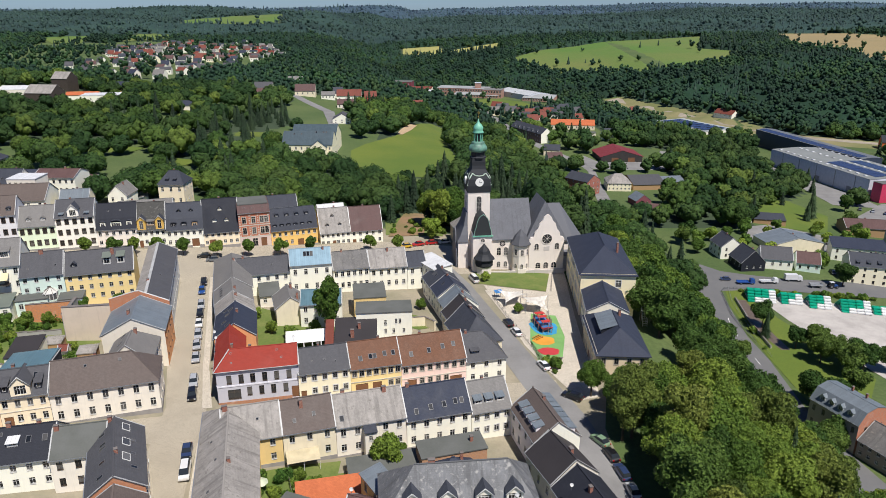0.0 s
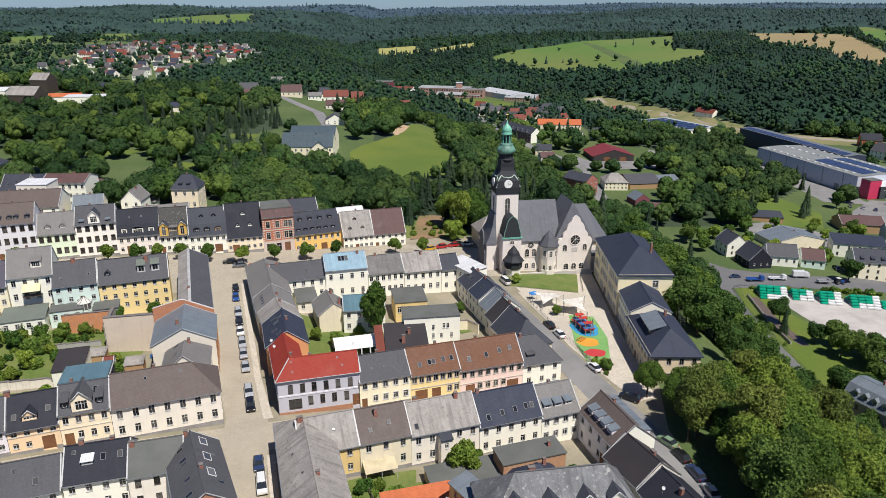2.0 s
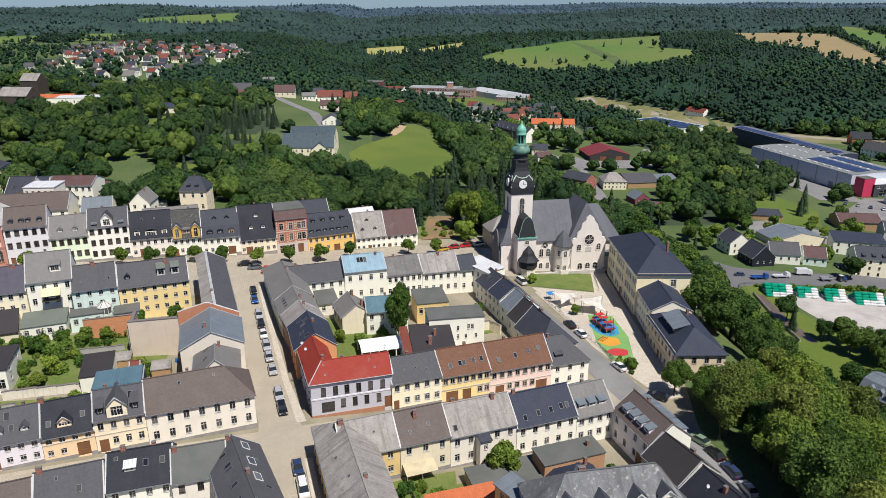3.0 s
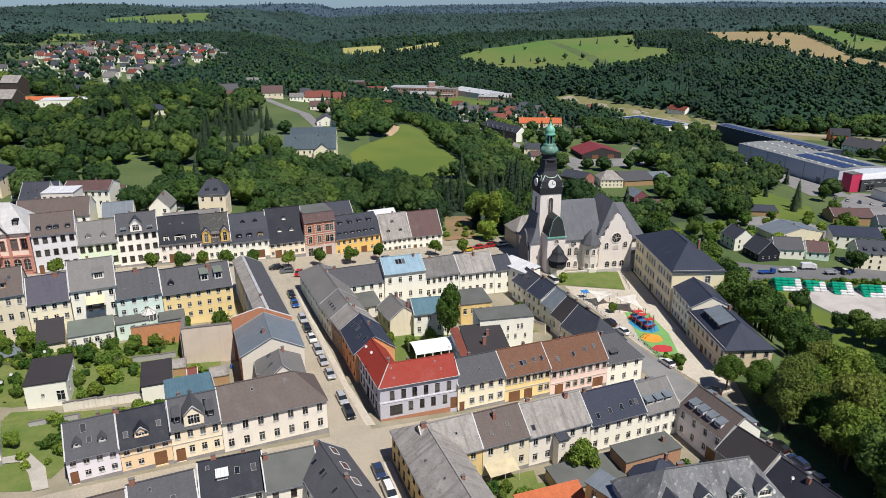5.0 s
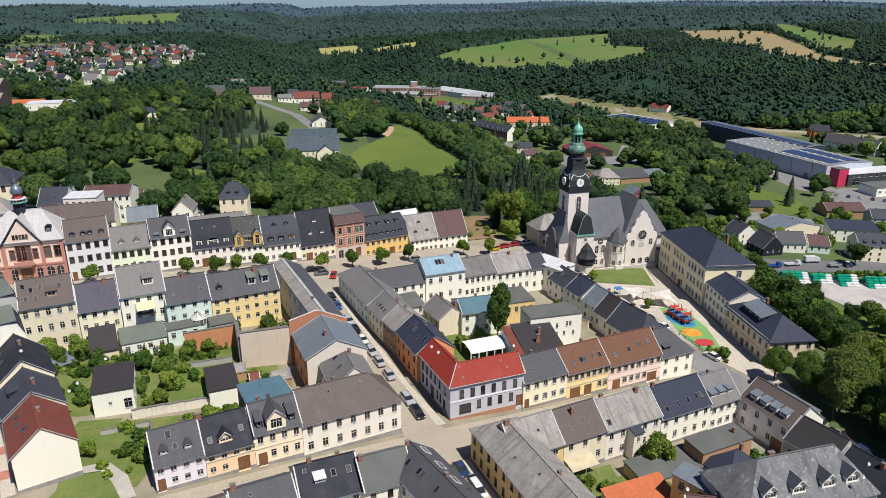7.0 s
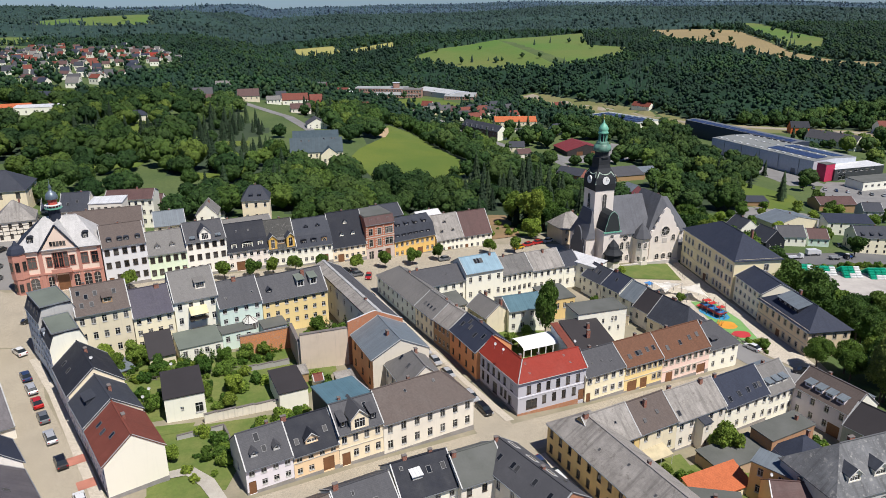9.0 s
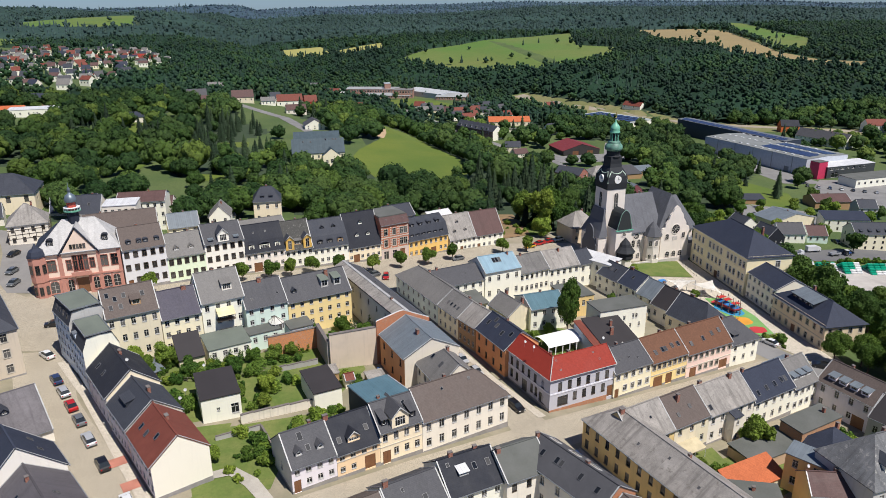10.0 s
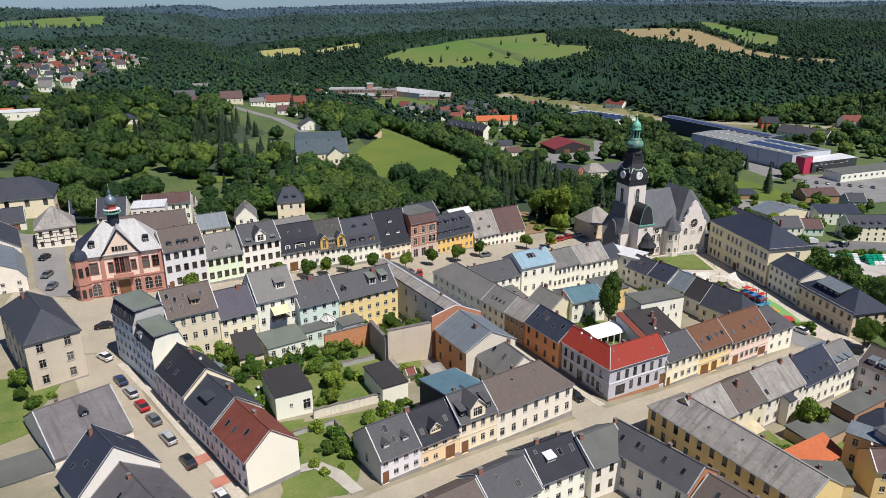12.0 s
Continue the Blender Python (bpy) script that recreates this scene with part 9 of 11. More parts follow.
for x, y, i in ((86, 246, 0), (88, 238, 4), (86, 229, 1), (89, 221, 0), (87, 212, 4), (88, 204, 1), (85, 196, 0), (88, 188, 4), (84, 181, 1), (86, 172, 0), (80, 190, 4), (81, 208, 0), (82, 220, 1), (80, 232, 4), (40, 104, 3), (41.5, 96, 2), (43, 88, 3), (40.5, 111, 0), (45, 80, 5), (43, 117, 3), (47, 101, 2), (48, 108, 5)):
    plant("tree", (NEAR_BROAD if y < 150 else BROAD)[i], x, y, 0.72 + 0.02 * (int(y) % 9), TREE_LABELS[i], "trees on the slope", turn=x + y)
for x, y in ((33.5, 131), (31.5, 127), (27.5, 133)):
    plant("tree", NEAR_BROAD[5], x + 4, y - 3, 0.72, TREE_LABELS[0], "trees on the slope", turn=x)
# riverside and roadside trees in the flats
for x, y, i in ((116, 206, 1), (122, 204, 4), (112, 222, 0), (126, 197, 0), (119, 196, 1), (130, 196, 4), (110, 171, 0), (104, 172, 4), (137, 190, 0), (112, 158, 1), (118, 176, 4), (100, 152, 0), (95, 146, 1), (129, 190, 1), (123, 188, 0), (143, 184, 4), (150, 180, 0), (162, 262, 4), (113, 312, 1), (117, 318, 0), (214, 352, 1), (206, 330, 0), (230, 384, 4)):
    plant("tree", BROAD[i], x, y, rs.uniform(0.65, 0.9), TREE_LABELS[i], "trees in the river flats", turn=x)
for x, y, s in ((201, 366, 1.25), (196, 360, 0.8), (109.5, 214, 0.7)):
    plant("conifer", FIRS[0], x, y, s, "tall dark green spruce by itself", "conifers in the flats", turn=x)
for i, (x, y) in enumerate(((138, 304), (142, 311), (138, 322), (128, 318), (150, 330), (160, 328), (185, 318), (196, 322), (203, 306), (206, 326), (186, 332), (200, 300), (148, 297), (120, 312), (116, 300), (170, 340), (131, 310), (192, 340), (212, 306), (164, 284))):
    plant("tree", GARDEN_KITS[i % 3], x, y, 1.15 + 0.11 * (i % 5), "small leafy tree in a valley garden", "trees in the valley gardens", turn=i)
# clipped round trees along the square
for i, (x, y) in enumerate(SQUARE_TREES):
    plant("street_tree", BALLS[i % 2], x, y, 1.22, "small round clipped street tree on the square", "clipped trees round the square", turn=i)
# gardens and yards
for x, y, sc, i in ((-1.5, 239, 1.1, 2), (4.5, 243, 1.15, 5), (-6, 247, 0.9, 2), (10, 236, 0.85, 4), (-92, 370, 0.8, 4), (-84, 364, 0.62, 0), (-77, 364, 0.42, 2), (-94, 384, 0.9, 1), (-66, 363, 0.42, 4)):
    plant("tree", BROAD[i], x, y, sc, TREE_LABELS[i], "trees behind the square", turn=x)
plant("tree", BROAD[2], -27.5, 151.0, 0.62, "tall feathery green birch in a courtyard", "courtyard trees", tall=1.75)
for x, y, s, i in GARDEN_TREES:
    if s < 0.8:
        plant("tree", GARDEN_KITS[i % 3], x, y, s * 2.1, "small bright green garden tree in full leaf", "garden trees", turn=x)
    else:
        plant("tree", BROAD[i], x, y, s * 0.88, TREE_LABELS[i], "garden trees", turn=x)
for poly, gap, keep in GARDEN_BUSH_AREAS:
    X, Y = scatter(poly, gap, rs, keep)
    for x, y in zip(X, Y):
        o = new("bush", BUSHES[int(rs.integers(3))])
        s = rs.uniform(0.5, 1.45)
        o.matrix_world = Matrix.Translation((x, y, gz(x, y))) @ Matrix.Rotation(rs.uniform(0, 6), 4, "Z") @ Matrix.Diagonal((s, s, s * rs.uniform(0.7, 1.2), 1))
        tagged(o, "leafy green garden shrub beside a house", "shrub", "garden shrubs")


# ---- woods: past counting ----
def wood(name, X, Y, kits, mat, lo, hi, label, rnd, sink=0.0):
    """Many trees as one mesh."""
    V, F, T, at = [], [], [], 0
    Z = ground_z(X, Y)
    for x, y, z in zip(X, Y, Z):
        v, f = kits[int(rnd.integers(len(kits)))]
        a, s = rnd.uniform(0, 6.28), rnd.uniform(lo, hi)
        c, d = math.cos(a) * s, math.sin(a) * s
        w = np.empty_like(v)
        w[:, 0], w[:, 1], w[:, 2] = v[:, 0] * c - v[:, 1] * d + x, v[:, 0] * d + v[:, 1] * c + y, v[:, 2] * s * rnd.uniform(0.85, 1.15) + z - sink
        V.append(w)
        F.append(f + at)
        T.append(np.full(len(v), rnd.uniform(), np.float32))
        at += len(v)
    if V:
        me = tri_mesh(name, np.concatenate(V), np.concatenate(F))
        tint = me.attributes.new("tree_tint", "FLOAT", "POINT")
        tint.data.foreach_set("value", np.concatenate(T))
        tagged(part_mesh(name, me, mat, smooth=True), label, "forest", kind="stuff")


def dome_arrays(rng, height, radius, lumps, cards, size):
    """A full round crown: lumps spread evenly over a dome, roughened by leaf clumps."""
    V, F, at = [], [], 0
    cs = [(np.array([0, 0, height * 0.5]), radius * 0.72)]
    for i in range(lumps):
        up = 0.95 - 1.15 * (i + 0.5) / lumps
        a = 2.4 * i + rng.uniform(-0.4, 0.4)
        k = math.sqrt(max(0.05, 1 - up * up)) * rng.uniform(0.85, 1.1)
        cs.append((np.array([math.cos(a) * k * radius * 0.62, math.sin(a) * k * radius * 0.62, height * (0.55 + 0.33 * up * rng.uniform(0.8, 1.1))]), radius * rng.uniform(0.36, 0.5)))
    v, f = ICO0
    for c, r in cs:
        V.append(v * (1 + rng.uniform(-0.2, 0.2, size=(len(v), 1))) * np.array([r, r, r * 0.95]) + c)
        F.append(f + at)
        at += len(v)
    if cards:
        pick = rng.integers(1, len(cs), size=cards)
        C = np.array([cs[i][0] for i in pick])
        R = np.array([cs[i][1] for i in pick])[:, None]
        d = rng.normal(size=(cards, 3)) + (C - np.array([0, 0, height * 0.45])) / radius * 1.2
        d /= np.linalg.norm(d, axis=1, keepdims=True)
        P = C + d * R * rng.uniform(0.85, 1.12, size=(cards, 1))
        nrm = d + rng.normal(size=(cards, 3)) * 0.3
        nrm /= np.linalg.norm(nrm, axis=1, keepdims=True)
        a = np.cross(nrm, rng.normal(size=(cards, 3)))
        a /= np.linalg.norm(a, axis=1, keepdims=True)
        b = np.cross(nrm, a)
        s = size * rng.uniform(0.6, 1.25, size=(cards, 1))
        V.append(np.stack([P - a * s, P + a * s * 0.7 - b * s * 0.8, P + a * s * 0.5 + b * s], 1).reshape(-1, 3))
        F.append(at + np.arange(3 * cards).reshape(-1, 3))
    return np.concatenate(V), np.concatenate(F)


MID = [dome_arrays(rng, rng.uniform(12, 16), rng.uniform(6.0, 7.4), 16, 760, 0.6) for i in range(6)]
LOW = [dome_arrays(rng, rng.uniform(12, 15), rng.uniform(6.2, 7.6), 11, 170, 0.95) for i in range(6)]
FAR = [dome_arrays(rng, rng.uniform(13, 17), rng.uniform(5.0, 6.4), 3, 7, 1.1) for i in range(7)]
VAST = [dome_arrays(rng, rng.uniform(13, 18), rng.uniform(5.5, 7.0), 1, 0, 2.0) for i in range(6)]
MID_FIR = [fir_arrays(rng, rng.uniform(13, 18), rng.uniform(3.2, 4.2), 10, 8) for i in range(4)]
FAR_FIR = [fir_arrays(rng, rng.uniform(12, 15.5), rng.uniform(3.4, 4.4), 3, 4) for i in range(5)]

LAWNS = [[(-182, 352), (-160, 350), (-158, 366), (-180, 370)], [(-242, 450), (-224, 450), (-226, 470), (-244, 474)], [(-128, 424), (-112, 424), (-112, 442), (-130, 442)], [(-158, 408), (-142, 408), (-142, 424), (-160, 424)], [(-136, 330), (-122, 330), (-120, 344), (-134, 346)], [(-116, 304), (-100, 304), (-100, 318), (-114, 320)], [(-190, 470), (-182, 470), (-184, 520), (-190, 520)]]
for p in LAWNS:
    drape("clearing", p, MEADOW, 0.2, 6, "sunny grass clearing among the trees", "meadow")
SPRUCES = [[(399, 1162), (481, 1125), (585, 1223), (670, 1506), (558, 1524)], [(110, 590), (150, 590), (150, 700), (105, 690)], [(-140, 380), (-95, 372), (-92, 520), (-150, 540)], [(-128, 345), (-92, 336), (-90, 374), (-128, 384)], [(-26, 262), (26, 262), (46, 335), (22, 350), (-6, 335)], [(150, 430), (168, 440), (185, 560), (165, 540)]]
EARTH_SLOPE = [(-15, 263), (-4.5, 262), (-7.0, 234), (-19.0, 230)]
drape("bare_bank", EARTH_SLOPE, lawn_material("bare_earth", (0.24, 0.15, 0.08), (0.14, 0.13, 0.045), 0.1, 0.8), 0.25, 5, "bare brown earth bank with weeds", "bank")
CLEAR = LAWNS + [MEADOW_POLY, EARTH_SLOPE, [(-98, 361), (-54, 361), (-54, 410), (-58, 470), (-64, 510), (-84, 590), (-70, 650), (-150, 660), (-128, 600), (-124, 540), (-112, 505), (-92, 470), (-92, 420)], [(-345, 470), (-240, 470), (-240, 560), (-345, 620)],
         [(-190, 262), (-120, 258), (-120, 272), (-190, 280)], [(-100, 246), (-85, 246), (-85, 262), (-100, 262)], [(-172, 590), (-100, 610), (-60, 630), (-60, 655), (-172, 650)], [(238, 512), (258, 408), (305, 415), (300, 470), (282, 610), (264, 640), (272, 700), (218, 706), (230, 618), (262, 600)], [(68, 420), (78, 380), (84, 366), (88, 352), (110, 352), (124, 372), (128, 406), (152, 412), (154, 440), (104, 452), (104, 466), (140, 470), (182, 540), (172, 560), (110, 530), (92, 545), (84, 520), (72, 515), (72, 490), (96, 488), (92, 432)], [(48, 620), (68, 560), (92, 548), (92, 572), (84, 585), (66, 620)], [(258, 330), (330, 330), (330, 412), (258, 412)], [(94, 625), (145, 618), (146, 668), (96, 668)],
         [(-170, 320), (-140, 318), (-120, 330), (-150, 338)], [(-230, 350), (-205, 352), (-200, 372), (-228, 368)], [(-110, 322), (-92, 322), (-92, 334), (-112, 334)],
         [(-164, 236), (-128, 236), (-128, 262), (-164, 262)], [(-108, 238), (-88, 238), (-88, 266), (-108, 266)], [(-122, 236), (-106, 236), (-106, 250), (-122, 250)]]
GARDENS = [([(-190, 272), (-120, 270), (-122, 326), (-190, 332)], 0.4), ([(-215, 470), (-150, 475), (-150, 565), (-215, 560)], 0.5)]
FLATS = [(100, 255), (112, 330), (185, 415), (205, 480), (236, 560), (262, 600), (300, 640), (340, 560), (420, 520), (420, 300), (250, 230), (190, 200), (150, 150), (108, 150)]
WORKS = [(-100, 935), (-100, 1000), (-40, 1010), (70, 960), (140, 905), (150, 850), (110, 800), (84, 760), (40, 790), (20, 900), (-20, 925)]
MIDTOWN = [(72, 395), (160, 385), (170, 520), (150, 600), (140, 700), (95, 790), (30, 770), (40, 640), (60, 540)]
BAND = [(60, 250), (66, 330), (88, 380), (122, 392), (150, 430), (162, 500), (185, 566), (225, 690), (285, 640), (252, 570), (232, 505), (226, 425), (206, 405), (160, 345), (140, 320), (112, 290), (105, 264), (100, 250)]
VILLAGE = [(-760, 1000), (-560, 880), (-440, 770), (-330, 690), (-285, 655), (-250, 665), (-256, 800), (-235, 985), (-235, 1190), (-420, 1400), (-760, 1420)]
RAIL = [(205, 900), (225, 905), (305, 705), (330, 640), (445, 562), (445, 500), (300, 560), (262, 600), (225, 700), (185, 830)]


def in_view(x, y):
    left = np.minimum(-0.67 * y - 15, -125 - 0.345 * y)
    left = np.where(y > 330, -0.67 * y - 15, left)
    right = np.maximum(0.69 * y + 15, 1.13 * y - 110)
    return (x > left) & (x < right)


def lots(y0, y1, gap, deep, rnd):
    """Places for trees, gap apart along x and deep apart along y."""
    x0, x1 = -0.67 * y1 - 40, max(0.69 * y1, 1.13 * y1 - 110) + 20
    X, Y = np.meshgrid(np.arange(x0, x1, gap), np.arange(y0, y1, deep))
    X = (X + rnd.uniform(-0.48, 0.48, X.shape) * gap).ravel()
    Y = (Y + rnd.uniform(-0.48, 0.48, Y.shape) * deep).ravel()
    m = in_view(X, Y)
    return X[m], Y[m]


def wooded(X, Y, rnd):
    """Where the woods stand, and where spruces rule in them."""
    n1 = np.sin(X * 0.031 + 1.0) * np.sin(Y * 0.027 + 2.0) + 0.6 * np.sin(X * 0.011 - Y * 0.017)
    keep = np.ones(X.shape) * 0.93
    keep = np.where((Y < 640) & (X < 60) & (n1 < -0.85), 0.35, keep)
    for p, q in ((FLATS, 0.1), (MIDTOWN, 0.46), (VILLAGE, 0.13), (WORKS, 0.03), (RAIL, 0.0)):
        keep = np.where(inside(X, Y, p), q, keep)
    keep = np.where(inside(X, Y, MIDTOWN) & (Y > 545), 0.45, keep)
    keep = np.where(inside(X, Y, BAND), 0.95, keep)
    keep = np.where(inside(X, Y, [(-62, 318), (6, 310), (16, 345), (-10, 345), (-50, 356)]), 0.12, keep)
    for p, q in GARDENS:
        keep = np.where(inside(X, Y, p), q, keep)
    for p in CLEAR:
        keep = np.where(inside(X, Y, p), 0.0, keep)
    for fm, p, lab in FIELD_POLYS:
        keep = np.where(inside(X, Y, p), 0.015, keep)
    keep = np.where((Y < 238) & (X < 52), 0, keep)
    keep = np.where(inside(X, Y, [(-225, 215), (-158, 215), (-158, 250), (-176, 258), (-176, 292), (-225, 286)]), 0, keep)
    keep = np.where(inside(X, Y, TOWN_POLY) | inside(X, Y, SCARP), 0, keep)
    keep = np.where((X > 52) & (Y < 250) & (X < 104), 0, keep)
    keep = np.where((X > 96) & (Y < 250), 0.0, keep)
    keep = np.where((X > 104) & (X < 215) & (Y > 245) & (Y < 340), 0.0, keep)
    keep = np.where(inside(X, Y, FLATS) & (X > 335), 0.35, keep)
    n2 = np.sin(X * 0.0075 + 0.7) * np.sin(Y * 0.011 + 1.0)
    firs = ((n1 > 0.95) & (Y < 700)) | ((n1 > 0.85) & (Y >= 700)) | ((Y > 1300) & (n2 > -0.15)) | ((X > 300) & (Y > 850) & (n1 > 0.35))
    for p in SPRUCES:
        firs = firs | inside(X, Y, p)
    firs = firs & ~inside(X, Y, BAND)
    return rnd.uniform(size=X.shape) < keep, firs


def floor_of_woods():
    """Ground wherever the woods stand close, its colour darkened to stand for shade between crowns."""
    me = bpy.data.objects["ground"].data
    me.materials.append(SHADED_FLOOR)
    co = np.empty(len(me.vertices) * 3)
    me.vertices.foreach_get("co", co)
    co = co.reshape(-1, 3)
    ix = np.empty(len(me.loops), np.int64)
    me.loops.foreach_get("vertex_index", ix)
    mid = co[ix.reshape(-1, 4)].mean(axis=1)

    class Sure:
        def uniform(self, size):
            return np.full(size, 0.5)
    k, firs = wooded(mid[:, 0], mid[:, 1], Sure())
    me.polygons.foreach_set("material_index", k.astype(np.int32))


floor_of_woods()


def canopy(y0, y1, step, lift, mat):
    """The closed, uneven leaf roof of the far woods, below the single crowns."""
    rnd = np.random.default_rng(int(y0))
    xs = np.arange(-0.67 * y1 - 60, 1.13 * y1 - 60, step)
    ys = np.arange(y0, y1 + step, step)
    X, Y = np.meshgrid(xs, ys)
    X = X + rnd.uniform(-0.3, 0.3, X.shape) * step
    Y = Y + rnd.uniform(-0.3, 0.3, Y.shape) * step

    class Sure:
        def uniform(self, size):
            return np.full(size, 0.5)
    k, firs = wooded(X.ravel(), Y.ravel(), Sure())
    k = (k & in_view(X.ravel(), Y.ravel())).reshape(X.shape)
    full = k.copy()
    for dy, dx in ((0, 1), (0, -1), (1, 0), (-1, 0), (1, 1), (-1, -1), (1, -1), (-1, 1)):
        full &= np.roll(np.roll(k, dy, 0), dx, 1)
    Z = ground_z(X, Y) + np.where(full, lift + rnd.uniform(-2.2, 2.2, X.shape), -1.0)
    nx = X.shape[1]
    at = np.arange(X.size).reshape(X.shape)
    a, b, c, d = at[:-1, :-1], at[:-1, 1:], at[1:, 1:], at[1:, :-1]
    on = (full[:-1, :-1] | full[:-1, 1:] | full[1:, 1:] | full[1:, :-1])
    F = np.concatenate([np.stack([a[on], b[on], c[on]], -1), np.stack([a[on], c[on], d[on]], -1)])
    used, F = np.unique(F, return_inverse=True)
    V = np.stack([X.ravel(), Y.ravel(), Z.ravel()], -1)[used]
    me = tri_mesh("wood_canopy", V, F.reshape(-1, 3))
    tint = me.attributes.new("tree_tint", "FLOAT", "POINT")
    tint.data.foreach_set("value", rnd.uniform(0.3, 0.7, len(V)).astype(np.float32))
    tagged(part_mesh("wood_canopy", me, mat, smooth=True), "closed dark green leaf canopy of the hillside woods", "forest", kind="stuff")


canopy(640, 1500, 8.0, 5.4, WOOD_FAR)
canopy(1500, 3000, 18.0, 6.5, HAZY_RIDGE_WOOD)
canopy(3000, 5200, 40.0, 8.0, HAZE_WOOD)
rw = np.random.default_rng(5)
for y0, y1, gap, deep, broad, firset, fsz in ((236, 345, 8.6, 8.6, MID, MID_FIR, (0.45, 1.0)), (345, 640, 9.4, 9.4, LOW, MID_FIR, (0.5, 0.98)), (640, 1500, 7.8, 9.6, FAR, FAR_FIR, (0.58, 0.98)), (1500, 3000, 13, 30, VAST, FAR_FIR, (0.8, 1.2)), (3000, 5200, 24, 70, VAST, FAR_FIR, (1.0, 1.5))):
    X, Y = lots(y0, y1, gap, deep, rw)
    k, firs = wooded(X, Y, rw)
    mix = rw.uniform(size=X.shape)
    f = k & ((firs & (mix < (0.8 if y1 <= 640 else 0.55))) | (mix < 0.035))
    d = k & ~f
    near = y1 <= 640
    third = rw.uniform(size=X.shape) + 0.25 * np.sin(X * 0.02 + Y * 0.013) - 0.2 * np.exp(-((Y - 300) / 260) ** 2)
    wood("broadleaf_wood", X[d & (third < 0.62)], Y[d & (third < 0.62)], broad, WOOD_LEAF if near else WOOD_FAR if y1 <= 1500 else HAZY_RIDGE_WOOD if y1 <= 3000 else HAZE_WOOD, *fsz, "dense broadleaf wood with dark green crowns", rw, 1.0)
    wood("broadleaf_wood", X[d & (third >= 0.62)], Y[d & (third >= 0.62)], broad, WOOD_LIGHT if near else WOOD_FAR_LIGHT if y1 <= 1500 else HAZY_RIDGE_WOOD if y1 <= 3000 else HAZE_WOOD, *fsz, "lighter green broadleaf trees among the wood", rw, 1.0)
    wood("spruce_wood", X[f], Y[f], firset, WOOD_NEEDLE if near else NEEDLE_FAR if y1 <= 1500 else HAZY_RIDGE_NEEDLE, fsz[0] * 1.1, fsz[1] * 1.1, "dark spruce wood on the hillside", rw, 1.0)


# ---- gardens, walls and yards ----
for i, poly in enumerate(([(-128, 128), (-113, 126), (-103, 128), (-84, 133), (-78, 142), (-80, 158), (-100, 152), (-127, 149)], [(-110, 105), (-98, 105), (-96, 112), (-84, 121), (-84, 127), (-104, 124), (-113, 123)], [(-35, 83), (-22, 86), (8, 98), (8, 105), (-20, 100), (-35, 98)], [(-49, 140), (-24, 142), (-24, 156), (-47, 166)], [(-163, 150), (-156, 150), (-150, 131), (-157, 126), (-170, 135)], [(-106, 113.5), (-98.8, 114), (-99.8, 121), (-106, 119)], [(-105.5, 127.3), (-92, 130.5), (-93, 136), (-97, 143), (-106, 142)], [(-100.5, 145.5), (-88, 148), (-89, 152.2), (-101, 150.9)], [(-127, 142.5), (-112, 142), (-111.5, 147), (-118, 151), (-128, 149)], [(-111, 102), (-100, 102), (-99.5, 106), (-109, 108.5)],
             [(-34, 90), (-18, 94.6), (-18, 103.8), (-27, 101.5), (-34, 98.6)], [(-113, 121), (-105.5, 122.5), (-105, 125), (-112.5, 124.4)], [(-91, 120), (-84, 122.5), (-84, 126), (-91, 125)], [(-44, 140), (-26, 141), (-26, 155), (-44, 157)], [(-171, 132), (-153, 134), (-150, 150), (-168, 150)], [(-6, 166), (-2, 160), (-6, 158), (-12, 160), (-12, 168)], [(-20, 232), (0, 234), (0, 256), (-22, 254)], [(-82, 156), (-77, 158), (-80, 164.5), (-84, 163)], [(8.5, 96), (14, 95), (14, 102), (8.5, 103.5)], [(-12.5, 91), (-3, 94), (-4, 98), (-13, 95.2)])):
    drape("lawn", poly, LAWN, 0.045 + 0.005 * i, 3, "patchy green garden lawn", "lawn")
drape("garden_path", [(-109, 110.4), (-104, 111.8), (-100, 107.9), (-97.4, 102.5), (-99.5, 101.8), (-102, 106.3), (-104.6, 109.4), (-109, 108.6)], GRAVEL, 0.2, 2, "curved pale gravel garden path", "path")
drape("sidewalk", [(-45.2, 118.6), (-47, 118.2), (-52, 134), (-66, 184), (-64.9, 184.3), (-50.6, 134)], SLABS, 0.14, 4, "pale paved sidewalk along the houses", "sidewalk")
drape("sidewalk", [(-42.9, 107.4), (-44.3, 107.0), (-35, 68), (-33.6, 68.4)], SLABS, 0.14, 4, "pale paved sidewalk along the houses", "sidewalk")
drape("sidewalk", [(-115.6, 104.5), (-117.4, 103.8), (-133.6, 138), (-141.6, 152.5), (-140.2, 153.3), (-131.8, 138.2)], SLABS, 0.15, 4, "pale paved sidewalk along the side street", "sidewalk")
drape("sidewalk", [(12, 186), (13.6, 186.5), (24.4, 144), (23, 143.4)], SLABS, 0.15, 4, "pale sidewalk beside the playground", "sidewalk")
for x, y in ((-119.2, 108.0), (-122.4, 114.6)):
    drape("driveway", [(x - 1.3, y - 0.4), (x + 1.2, y + 0.8), (x + 0.2, y + 3.0), (x - 2.3, y + 1.8)], plain("red_pavers", (0.42, 0.17, 0.12), 0.85), 0.17, 3, "red-paved driveway crossing", "driveway")


